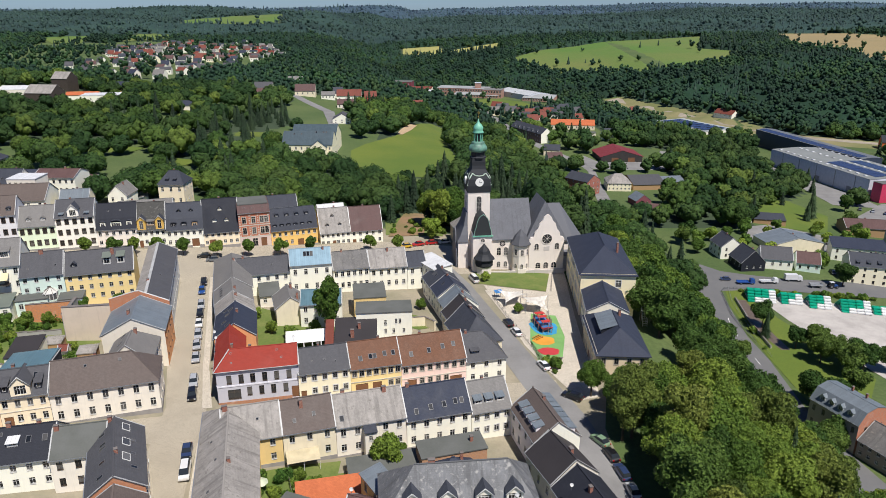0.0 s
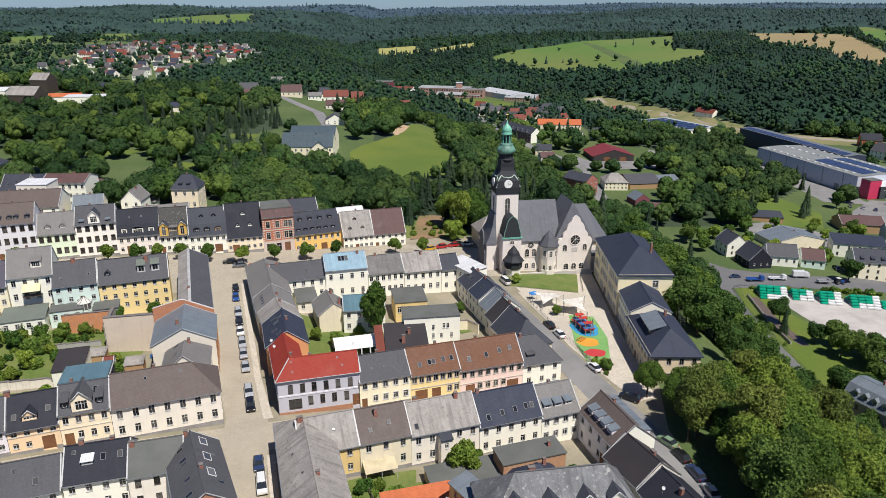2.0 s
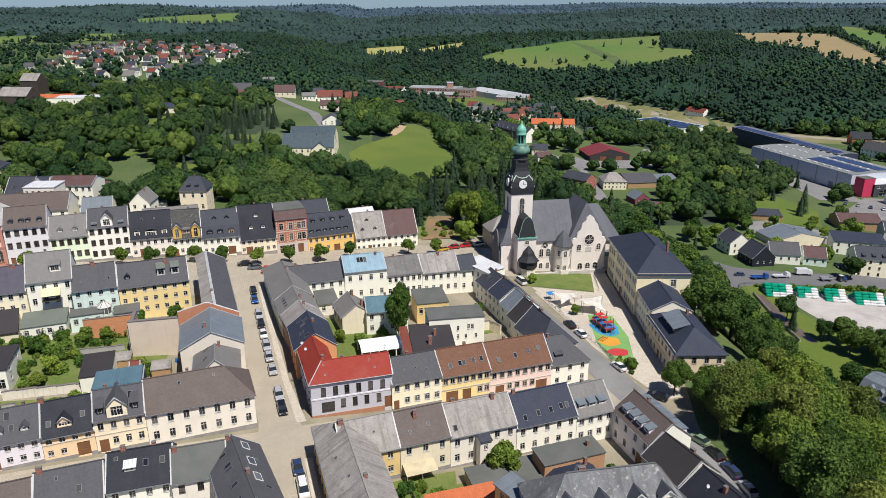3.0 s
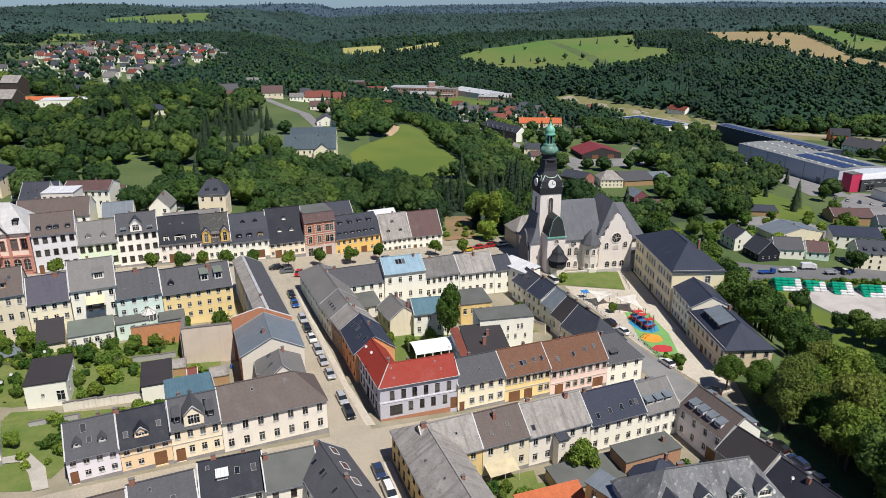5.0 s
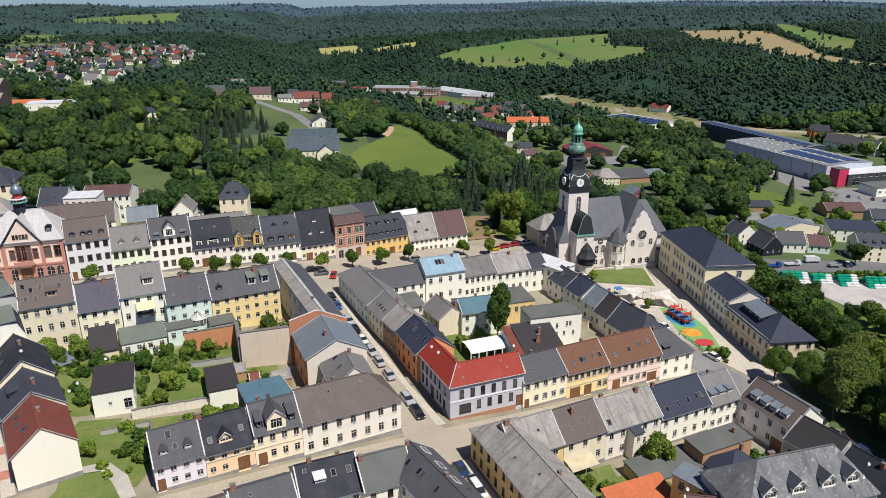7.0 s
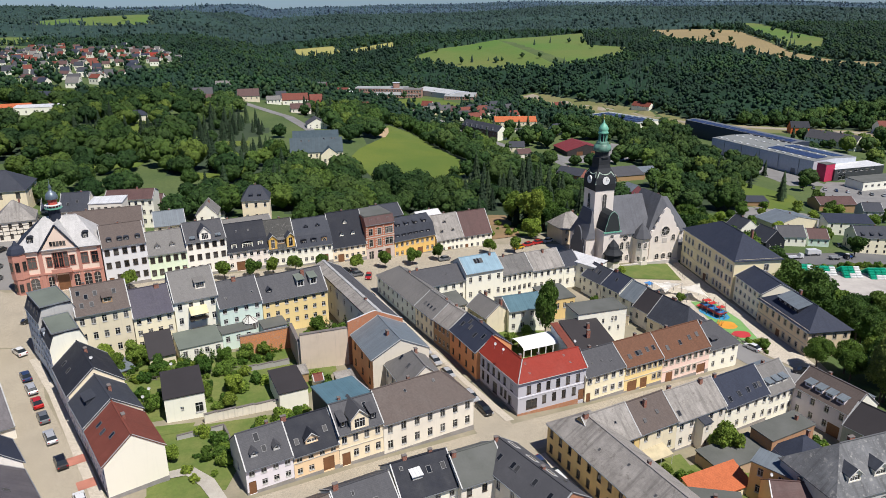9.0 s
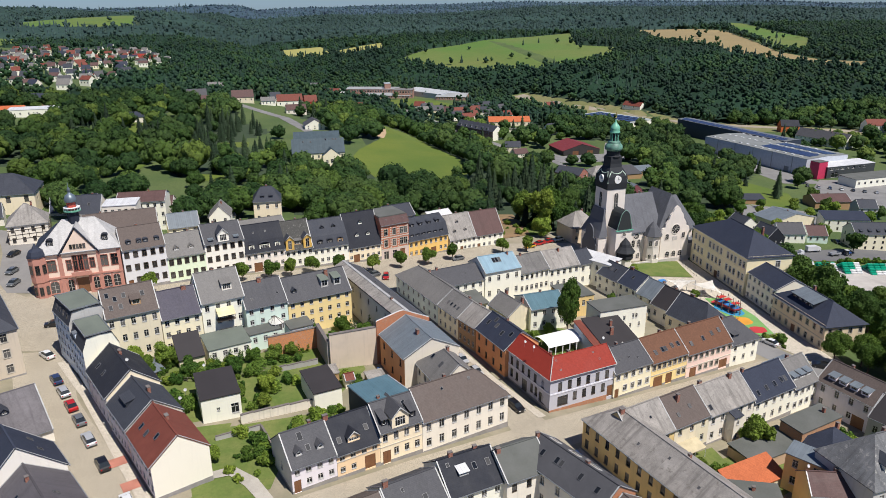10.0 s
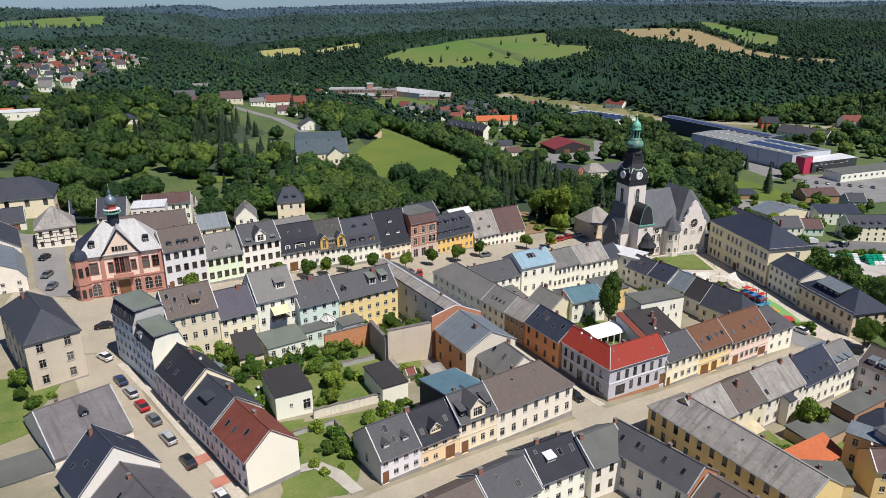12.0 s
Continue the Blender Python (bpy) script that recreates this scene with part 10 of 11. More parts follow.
def wall_run(name, pts, height, thick, mat, label, lift=0.0, cap=None):
    """A garden wall following the ground, level-topped from bay to bay."""
    e = base_empty(name, pts[0][0], pts[0][1], gz(*pts[0]), 0, label, "wall")
    b = bmesh.new()
    cb = bmesh.new()
    for (x0, y0), (x1, y1) in zip(pts, pts[1:]):
        L = math.hypot(x1 - x0, y1 - y0)
        n = max(1, int(L / 3))
        ux, uy = (x1 - x0) / L, (y1 - y0) / L
        for i in range(n):
            ax, ay = x0 + ux * L * i / n, y0 + uy * L * i / n
            bx, by = x0 + ux * L * (i + 1) / n, y0 + uy * L * (i + 1) / n
            zt = gz((ax + bx) / 2, (ay + by) / 2) + height if lift == 0 else lift
            px_, py_ = -uy * thick / 2, ux * thick / 2
            for m, z0, z1, k in ((b, zt - height - 2, zt, 1.0), (cb, zt, zt + 0.08, 1.3)):
                q = [(ax - px_ * k, ay - py_ * k), (bx - px_ * k, by - py_ * k), (bx + px_ * k, by + py_ * k), (ax + px_ * k, ay + py_ * k)]
                lo = [m.verts.new((x - pts[0][0], y - pts[0][1], z0 - gz(*pts[0]))) for x, y in q]
                hi = [m.verts.new((x - pts[0][0], y - pts[0][1], z1 - gz(*pts[0]))) for x, y in q]
                m.faces.new(hi)
                for j in range(4):
                    m.faces.new((lo[j], lo[(j + 1) % 4], hi[(j + 1) % 4], hi[j]))
    for m in (b, cb):
        bmesh.ops.remove_doubles(m, verts=m.verts[:], dist=0.002)
    part("masonry", b, mat, e)
    part("coping", cb, cap or CAP, e)
    return e


wall_run("brick_wall", [(-98.3, 150.4), (-87.6, 153.2)], 4.6, 0.5, bricks((0.66, 0.27, 0.1), (0.56, 0.21, 0.08)), "tall orange brick garden wall with pale patches", 7.2)
wall_run("party_wall", [(-85.4, 142.9), (-74.6, 144.6)], 7.9, 0.7, plaster((0.5, 0.42, 0.33), 0.4), "tall beige plastered party wall", 10.0)
wall_run("party_wall", [(-85.6, 143.3), (-87.4, 152.8)], 6.0, 0.6, plaster((0.3, 0.28, 0.26), 0.4), "tall grey plastered party wall", 8.2)
wall_run("garden_wall", [(-103.3, 124.6), (-101.0, 125.4), (-91.0, 128.0), (-84.5, 129.2)], 1.9, 0.45, plaster((0.6, 0.55, 0.46), 0.8), "old stained white garden wall")
wall_run("garden_wall", [(-98.0, 142.6), (-88.0, 145.6)], 1.2, 0.35, plaster((0.3, 0.29, 0.27), 0.5), "low grey concrete garden wall")
wall_run("garden_wall", [(-107.5, 119.8), (-99.6, 122.2), (-96.5, 112.5)], 1.0, 0.3, plaster((0.34, 0.33, 0.31), 0.5), "low grey garden wall around a lawn")
wall_run("yard_wall", [(-38.0, 139.0), (-25.5, 142.4)], 1.6, 0.3, plaster((0.4, 0.33, 0.25), 0.4), "low yard wall behind the red-roofed house")
wall_run("yard_wall", [(-13.8, 158.5), (-4.5, 160.5), (-2.0, 158.0)], 2.6, 0.4, SANDY, "pale sandstone-coloured yard wall")
wall_run("retaining_wall", [(108, 206), (109, 224), (112.4, 247)], 1.0, 0.4, plaster((0.4, 0.38, 0.34), 0.4), "low concrete wall beside the stream")


def fence(label, pts, height, mat, gap=2.0, rails=3, name="fence"):
    e = base_empty(name, pts[0][0], pts[0][1], gz(*pts[0]), 0, label, "fence")
    o = Vector((pts[0][0], pts[0][1], gz(*pts[0])))
    for (x0, y0), (x1, y1) in zip(pts, pts[1:]):
        n = max(1, int(math.hypot(x1 - x0, y1 - y0) / gap))
        P = [Vector((x0 + (x1 - x0) * i / n, y0 + (y1 - y0) * i / n, gz(x0 + (x1 - x0) * i / n, y0 + (y1 - y0) * i / n))) - o for i in range(n + 1)]
        for p in P:
            b = bmesh.new()
            bar(b, p - Vector((0, 0, 0.3)), p + Vector((0, 0, height)), 0.045, 5)
            part("post", b, mat, e)
        for r in range(rails):
            b = bmesh.new()
            for p, q in zip(P, P[1:]):
                z = Vector((0, 0, height * (r + 1) / rails - 0.04))
                bar(b, p + z, q + z, 0.025, 4)
            part("rail", b, mat, e)
    return e


STEEL = plain("painted_steel", (0.12, 0.13, 0.14), 0.5, 0.4)
GREY_WOOD = plain("weathered_wood", (0.22, 0.19, 0.16), 0.9, vary=0.3)
fence("steel railing between street and playground", [(13.9, 181.0), (17.2, 168), (20.9, 154), (22.6, 147)], 1.0, STEEL)
fence("grey steel railing above the lawn", [(31.6, 188.2), (33.8, 201.5)], 0.9, STEEL)
fence("weathered grey wooden garden fence", [(-104, 142.8), (-98, 143.6)], 1.1, GREY_WOOD, 1.6)
fence("weathered grey wooden garden fence", [(-127.5, 142), (-112.5, 141)], 1.1, GREY_WOOD, 1.8)
fence("wooden garden fence between gardens", [(-26.8, 100.5), (-24.6, 94)], 1.2, GREY_WOOD, 1.6)
fence("guard rail beside the valley road", [(105.6, 200), (106.5, 216), (110, 244), (114, 258)], 0.9, ZINC, 3.0, 2)


# ---- playground and plaza ----
def rubber(name, c):
    return plain(name, c, 0.9, vary=0.1, scale=2.0)


drape("playground_floor", [(23.6, 171.2), (30.2, 170.6), (30.6, 158), (28.2, 146.6), (22.4, 144.2), (21.4, 154)], rubber("green_rubber", (0.16, 0.33, 0.1)), 0.15, 2, "green rubber playground surface", "playground")


def patch(cx, cy, rx, ry, turn, mat, lab, lift):
    k = 14
    pts = [(cx + math.cos(turn) * rx * math.cos(2 * math.pi * i / k) * (1 + 0.12 * math.sin(i * 2.3)) - math.sin(turn) * ry * math.sin(2 * math.pi * i / k), cy + math.sin(turn) * rx * math.cos(2 * math.pi * i / k) + math.cos(turn) * ry * math.sin(2 * math.pi * i / k)) for i in range(k)]
    drape("rubber_patch", pts, mat, lift, 3, lab, "playground")


patch(26.0, 163.0, 3.6, 4.6, 0.1, rubber("blue_rubber", (0.03, 0.25, 0.45)), "blue rubber patch", 0.17)
patch(25.0, 155.2, 2.9, 2.3, 0.4, rubber("orange_rubber", (0.6, 0.27, 0.03)), "orange rubber patch", 0.175)
patch(25.4, 149.6, 2.7, 2.0, 0.2, rubber("red_rubber", (0.45, 0.035, 0.04)), "red rubber patch", 0.18)
patch(25.8, 167.6, 2.2, 1.8, 0.0, rubber("red_rubber", (0.45, 0.035, 0.04)), "red rubber patch near the frame", 0.185)
frame_ob = base_empty("play_ship", 25.6, 163.2, gz(25.6, 163.2) + 0.15, 0.2, "climbing ship with red hull, blue deck and timber posts", "play equipment")
RED_PAINT, BLUE_PAINT = plain("red_paint", (0.5, 0.04, 0.03), 0.45), plain("blue_paint", (0.04, 0.2, 0.5), 0.45)
rp = np.random.default_rng(3)
for i in range(12):
    a = 2 * math.pi * i / 12
    x, y = 2.3 * math.cos(a), 4.4 * math.sin(a)
    b = bmesh.new()
    bar(b, (x, y, -0.3), (x * 0.85 + rp.uniform(-0.3, 0.3), y * 0.9, 2.6 + rp.uniform(0, 1.6)), 0.09)
    part("post", b, GREY_WOOD, frame_ob)
b = bmesh.new()
loft(b, [[(-0.9, -3.2, 0.5), (0.9, -3.2, 0.5), (0.9, 3.2, 0.5), (-0.9, 3.2, 0.5)], [(-1.5, -3.9, 1.5), (1.5, -3.9, 1.5), (1.5, 3.9, 1.5), (-1.5, 3.9, 1.5)]])
part("hull", b, RED_PAINT, frame_ob)
b = bmesh.new()
box(b, -1.3, 1.3, -3.6, 3.6, 1.52, 1.62)
part("deck", b, BLUE_PAINT, frame_ob)
for y in (-2.5, 0.5, 2.6):
    b = bmesh.new()
    box(b, -1.2, 1.2, y - 0.7, y + 0.7, 2.7, 2.8)
    part("canopy", b, RED_PAINT if y else BLUE_PAINT, frame_ob)
for i in range(9):
    b = bmesh.new()
    a = 2 * math.pi * i / 9
    bar(b, (1.9 * math.cos(a), 4.0 * math.sin(a), 0.3), (1.9 * math.cos(a + 1.1), 4.0 * math.sin(a + 1.1), 2.7), 0.03, 4)
    part("rope", b, plain("rope", (0.4, 0.3, 0.2), 0.9), frame_ob)
spring = base_empty("balance_beam", 23.6, 156.3, gz(23.6, 156.3) + 0.15, 0.8, "orange balance beams on the playground", "play equipment")
for i in range(3):
    b = bmesh.new()
    box(b, -1.4, 1.4, -0.6 + 0.6 * i, -0.45 + 0.6 * i, 0.3, 0.45)
    part("beam", b, plain("orange_paint", (0.6, 0.25, 0.03), 0.5), spring)
    for x in (-1.2, 1.2):
        b = bmesh.new()
        bar(b, (x, -0.52 + 0.6 * i, -0.1), (x, -0.52 + 0.6 * i, 0.3), 0.05)
        part("post", b, STEEL, spring)
bench = base_empty("bench", 27.0, 145.6, gz(27, 145.6) + 0.1, 0.1, "grey park bench beside the hedge", "bench")
for y in (0, 0.18, 0.36):
    b = bmesh.new()
    box(b, -1.2, 1.2, y, y + 0.15, 0.42, 0.47)
    part("slat", b, GREY_WOOD, bench)
for x in (-0.9, 0.9):
    b = bmesh.new()
    box(b, x - 0.05, x + 0.05, 0, 0.5, 0, 0.42)
    part("leg", b, STEEL, bench)
SAIL = plain("sail_cloth", (0.86, 0.83, 0.77), 0.8, vary=0.06)


def sail(corners, label):
    cx, cy = sum(c[0] for c in corners) / 4, sum(c[1] for c in corners) / 4
    e = base_empty("shade_sail", cx, cy, gz(cx, cy), 0, label, "shade sail")
    o = Vector((cx, cy, gz(cx, cy)))
    c = [Vector(p) - o for p in corners]
    b = bmesh.new()
    n = 10
    grid = []
    for i in range(n + 1):
        row = []
        for j in range(n + 1):
            u, v = i / n, j / n
            p = c[0] * (1 - u) * (1 - v) + c[1] * u * (1 - v) + c[2] * u * v + c[3] * (1 - u) * v
            m = c[0] * 0.25 + c[1] * 0.25 + c[2] * 0.25 + c[3] * 0.25
            pull = 0.25 * (4 * u * (1 - u) * (1 - 4 * v * (1 - v)) + 4 * v * (1 - v) * (1 - 4 * u * (1 - u)))
            row.append(b.verts.new(p.lerp(m, pull)))
        grid.append(row)
    for i in range(n):
        for j in range(n):
            b.faces.new((grid[i][j], grid[i + 1][j], grid[i + 1][j + 1], grid[i][j + 1]))
    bmesh.ops.solidify(b, geom=b.faces[:], thickness=0.03)
    part("membrane", b, SAIL, e)
    for p in c:
        b = bmesh.new()
        bar(b, (p.x * 1.06, p.y * 1.06, -0.3), (p.x * 1.03, p.y * 1.03, p.z + 0.15), 0.07)
        part("mast", b, ZINC, e)


sail([(15.2, 178.6, -0.8), (22.3, 181.6, -2.3), (22.8, 175.6, -0.6), (17.0, 174.0, -2.5)], "cream four-point shade sail over the plaza")
sail([(21.6, 177.2, -2.2), (28.6, 175.6, -1.0), (27.8, 168.9, -2.6), (22.2, 170.9, -0.9)], "cream shade sail beside the playground")
b_ = base_empty("play_hut", 15.6, 181.2, gz(15.6, 181.2), 0.3, "small blue canopy on the plaza", "canopy")
b = bmesh.new()
slab(b, [(-1.1, -0.8, 1.9), (1.1, -0.8, 1.9), (1.1, 0.8, 2.2), (-1.1, 0.8, 2.2)], 0.08)
part("roof", b, BLUE_PAINT, b_)
for x in (-0.9, 0.9):
    for y in (-0.6, 0.6):
        b = bmesh.new()
        bar(b, (x, y, -0.2), (x, y, 1.95), 0.05)
        part("post", b, STEEL, b_)
# marquee in the courtyard
mq = base_empty("marquee", -35.6, 142.4, gz(-31, 144) + 0.3, math.radians(12), "white party marquee with an arched roof in a courtyard", "marquee")
CANVAS = plain("white_canvas", (0.8, 0.79, 0.76), 0.7, vary=0.04)
b = bmesh.new()
k = 8
for i in range(k):
    a0, a1 = math.pi * i / k, math.pi * (i + 1) / k
    slab(b, [(-0.1, 3.0 - 3.1 * math.cos(a0), 2.4 + 0.9 * math.sin(a0)), (9.9, 3.0 - 3.1 * math.cos(a0), 2.4 + 0.9 * math.sin(a0)), (9.9, 3.0 - 3.1 * math.cos(a1), 2.4 + 0.9 * math.sin(a1)), (-0.1, 3.0 - 3.1 * math.cos(a1), 2.4 + 0.9 * math.sin(a1))], 0.05)
part("canopy", b, CANVAS, mq)
for x in (0, 1.95, 3.9, 5.85, 7.8, 9.75):
    for y in (0, 6):
        b = bmesh.new()
        box(b, x - 0.12, x + 0.12, y - 0.06, y + 0.06, -0.5, 2.4)
        part("post", b, CANVAS, mq)


# ---- cars ----
CAR_GLASS = plain("car_glass", (0.02, 0.025, 0.03), 0.08, vary=0.02)
TYRE = plain("tyre", (0.02, 0.02, 0.02), 0.9, vary=0.05)
RIM = plain("rim", (0.35, 0.35, 0.36), 0.35, 0.8, vary=0.05)
LAMP = plain("lamp_glass", (0.7, 0.7, 0.68), 0.15, vary=0.02)
TAIL = plain("tail_lamp", (0.35, 0.01, 0.01), 0.2, vary=0.02)
CARS = {}
PROFILES = {
    "hatch": ([(-2.0, 0.3), (-2.1, 0.55), (-2.05, 0.85), (-1.1, 0.98), (1.75, 0.98), (2.02, 0.8), (2.05, 0.4), (1.95, 0.28)], [(-1.25, 0.96), (-0.55, 1.44), (1.1, 1.48), (1.75, 0.98)]),
    "estate": ([(-2.2, 0.3), (-2.3, 0.55), (-2.25, 0.82), (-1.2, 0.96), (2.1, 0.98), (2.25, 0.8), (2.28, 0.4), (2.15, 0.28)], [(-1.3, 0.95), (-0.5, 1.42), (1.7, 1.46), (2.12, 0.98)]),
    "van": ([(-2.4, 0.32), (-2.5, 0.6), (-2.45, 1.0), (-1.8, 1.15), (2.4, 1.2), (2.45, 0.6), (2.4, 0.3)], [(-1.9, 1.12), (-1.2, 1.9), (2.3, 1.95), (2.42, 1.18)]),
}


def paint(c):
    key = ("paint", c)
    if key not in MATS:
        m, t, b, n, l = nodes_of("car_paint")
        b.inputs["Base Color"].default_value = (*c, 1)
        b.inputs["Roughness"].default_value = 0.3
        b.inputs["Metallic"].default_value = 0.2
        b.inputs["Coat Weight"].default_value = 0.7
        MATS[key] = m
    return MATS[key]


def profile_prism(pts, half, taper=0.0, bev=0.06):
    b = bmesh.new()
    zs = [p[1] for p in pts]
    z0, z1 = min(zs), max(zs)
    side = []
    for s in (-1, 1):
        side.append([b.verts.new((x, s * (half - taper * (z - z0) / (z1 - z0)), z)) for x, z in pts])
    b.faces.new(side[0])
    b.faces.new(side[1][::-1])
    for i in range(len(pts)):
        j = (i + 1) % len(pts)
        b.faces.new((side[0][j], side[0][i], side[1][i], side[1][j]))
    bmesh.ops.recalc_face_normals(b, faces=b.faces[:])
    bmesh.ops.bevel(b, geom=b.edges[:], offset=bev, segments=2, affect="EDGES")
    return b


def car_kit(kind, c):
    key = (kind, c)
    if key not in CARS:
        body, cab = PROFILES[kind]
        out = []

        def keep(name, b, mat):
            me = bpy.data.meshes.new(name)
            b.to_mesh(me)
            b.free()
            me.materials.append(mat)
            out.append((name, me))
        keep("body", profile_prism(body, 0.88, 0.06), paint(c))
        keep("glazing", profile_prism(cab, 0.8, 0.14, 0.04), CAR_GLASS)
        top = cab[1][1]
        b = bmesh.new()
        box(b, cab[1][0] + 0.05, cab[2][0] - 0.05, -0.62, 0.62, top - 0.03, top + 0.04)
        bmesh.ops.bevel(b, geom=b.edges[:], offset=0.03, segments=2, affect="EDGES")
        keep("roof", b, paint(c))
        lo, hi = body[2][0], body[-3][0]
        for s in (-1, 1):
            b = bmesh.new()
            box(b, lo - 0.06, lo + 0.1, s * 0.62 - 0.16, s * 0.62 + 0.16, 0.6, 0.74)
            keep("headlight", b, LAMP)
            b = bmesh.new()
            box(b, hi - 0.1, hi + 0.05, s * 0.66 - 0.13, s * 0.66 + 0.13, 0.62, 0.84)
            keep("tail_light", b, TAIL)
        for x in (body[0][0] + 0.75, body[-1][0] - 0.7):
            for s in (-1, 1):
                b = bmesh.new()
                bar(b, (x, s * 0.68, 0.31), (x, s * 0.9, 0.31), 0.31, 12)
                keep("tyre", b, TYRE)
                b = bmesh.new()
                bar(b, (x, s * 0.8, 0.31), (x, s * 0.91, 0.31), 0.19, 10)
                keep("rim", b, RIM)
        CARS[key] = out
    return CARS[key]


def car(x, y, deg, kind, c, label, z=None, lift=0.09):
    e = base_empty("car", x, y, (gz(x, y) if z is None else z) + lift, math.radians(deg), label, "car", "parked cars")
    wheels = []
    for name, me in car_kit(kind, c):
        o = new(name, me)
        o.parent = wheels[-1] if name == "rim" else e
        if name == "tyre":
            wheels.append(o)
    return e


BLACK_P, BLUE_P, SILVER_P, WHITE_P, RED_P, GREY_P, GREEN_P, DBLUE_P, YELL_P = (0.012, 0.012, 0.014), (0.02, 0.08, 0.3), (0.42, 0.43, 0.45), (0.75, 0.75, 0.74), (0.45, 0.02, 0.02), (0.14, 0.15, 0.16), (0.2, 0.3, 0.18), (0.03, 0.05, 0.12), (0.6, 0.35, 0.02)
NAMES = {BLACK_P: "black", BLUE_P: "blue", SILVER_P: "silver", WHITE_P: "white", RED_P: "red", GREY_P: "dark grey", GREEN_P: "pale green", DBLUE_P: "dark blue", YELL_P: "yellow"}
for x, y, d, kd, c in ((-66.3, 179.5, 106, "hatch", BLACK_P), (-64.9, 173.6, 106, "hatch", BLUE_P), (-62.2, 164.6, 106, "estate", SILVER_P), (-60.8, 159.4, 106, "hatch", BLACK_P), (-59.3, 154.0, 106, "hatch", WHITE_P), (-57.6, 148.2, 106, "estate", SILVER_P), (-56.2, 143.0, 106, "hatch", SILVER_P), (-54.5, 137.2, 106, "hatch", SILVER_P), (-51.7, 127.4, 106, "estate", SILVER_P), (-50.3, 122.3, 106, "estate", BLACK_P), (-45.0, 104.0, 104, "hatch", DBLUE_P), (-43.4, 98.4, 104, "van", WHITE_P),
                       (-144.2, 155.4, -50, "hatch", WHITE_P), (-139.6, 144.6, -62, "hatch", DBLUE_P), (-137.1, 139.6, -62, "estate", SILVER_P), (-134.4, 134.2, -63, "hatch", RED_P), (-131.8, 129.0, -63, "hatch", GREY_P), (-128.8, 122.6, -63, "estate", SILVER_P), (-125.0, 115.0, -64, "hatch", BLACK_P), (-119.4, 104.8, -66, "hatch", WHITE_P),
                       (-170.2, 220.0, 70, "hatch", BLACK_P), (-166.4, 206.0, 75, "hatch", GREY_P), (-163.4, 197.4, 78, "hatch", GREY_P), (-146.8, 171.0, 10, "hatch", BLACK_P),
                       (9.2, 193.0, -72, "van", WHITE_P), (16.9, 163.6, -74, "hatch", BLACK_P), (18.4, 158.4, -74, "hatch", WHITE_P), (23.0, 141.6, -70, "hatch", WHITE_P), (27.4, 128.8, -35, "estate", BLACK_P), (29.9, 113.0, -60, "hatch", GREEN_P), (31.0, 108.6, -75, "hatch", BLACK_P), (31.8, 103.6, -80, "estate", DBLUE_P), (32.4, 98.6, -85, "hatch", SILVER_P),
                       (-72.4, 199.0, 15, "hatch", BLACK_P), (-69.0, 196.6, 15, "hatch", GREY_P), (-65.6, 195.0, 80, "hatch", RED_P), (-12.4, 220.0, 20, "hatch", YELL_P), (-8.3, 222.6, 20, "hatch", RED_P), (-4.0, 224.8, 20, "hatch", RED_P), (0.5, 226.5, 20, "hatch", WHITE_P), (-40.2, 210.0, 18, "hatch", GREY_P),
                       (116.2, 266.7, -4, "hatch", DBLUE_P), (166.0, 276.5, 70, "hatch", BLACK_P)):
    car(x, y, d, kd, c, "%s %s parked beside the houses" % (NAMES[c], {"hatch": "small hatchback car", "estate": "estate car", "van": "panel van"}[kd]))
for i in range(9):
    c = (BLACK_P, GREY_P, SILVER_P, DBLUE_P, WHITE_P)[i % 5]
    car(236 + 5 * i, 392 - 4.2 * i, 60, "hatch", c, "%s car in the works car park" % NAMES[c], lift=0.12)


def wheels_of(e, spots, r, w):
    for x, y in spots:
        b = bmesh.new()
        bar(b, (x, y - w / 2, r), (x, y + w / 2, r), r, 14)
        t = part("wheel", b, TYRE, e)
        b = bmesh.new()
        bar(b, (x, y - w / 2 - 0.02, r), (x, y + w / 2 + 0.02, r), r * 0.55, 10)
        part("rim", b, RIM, t)


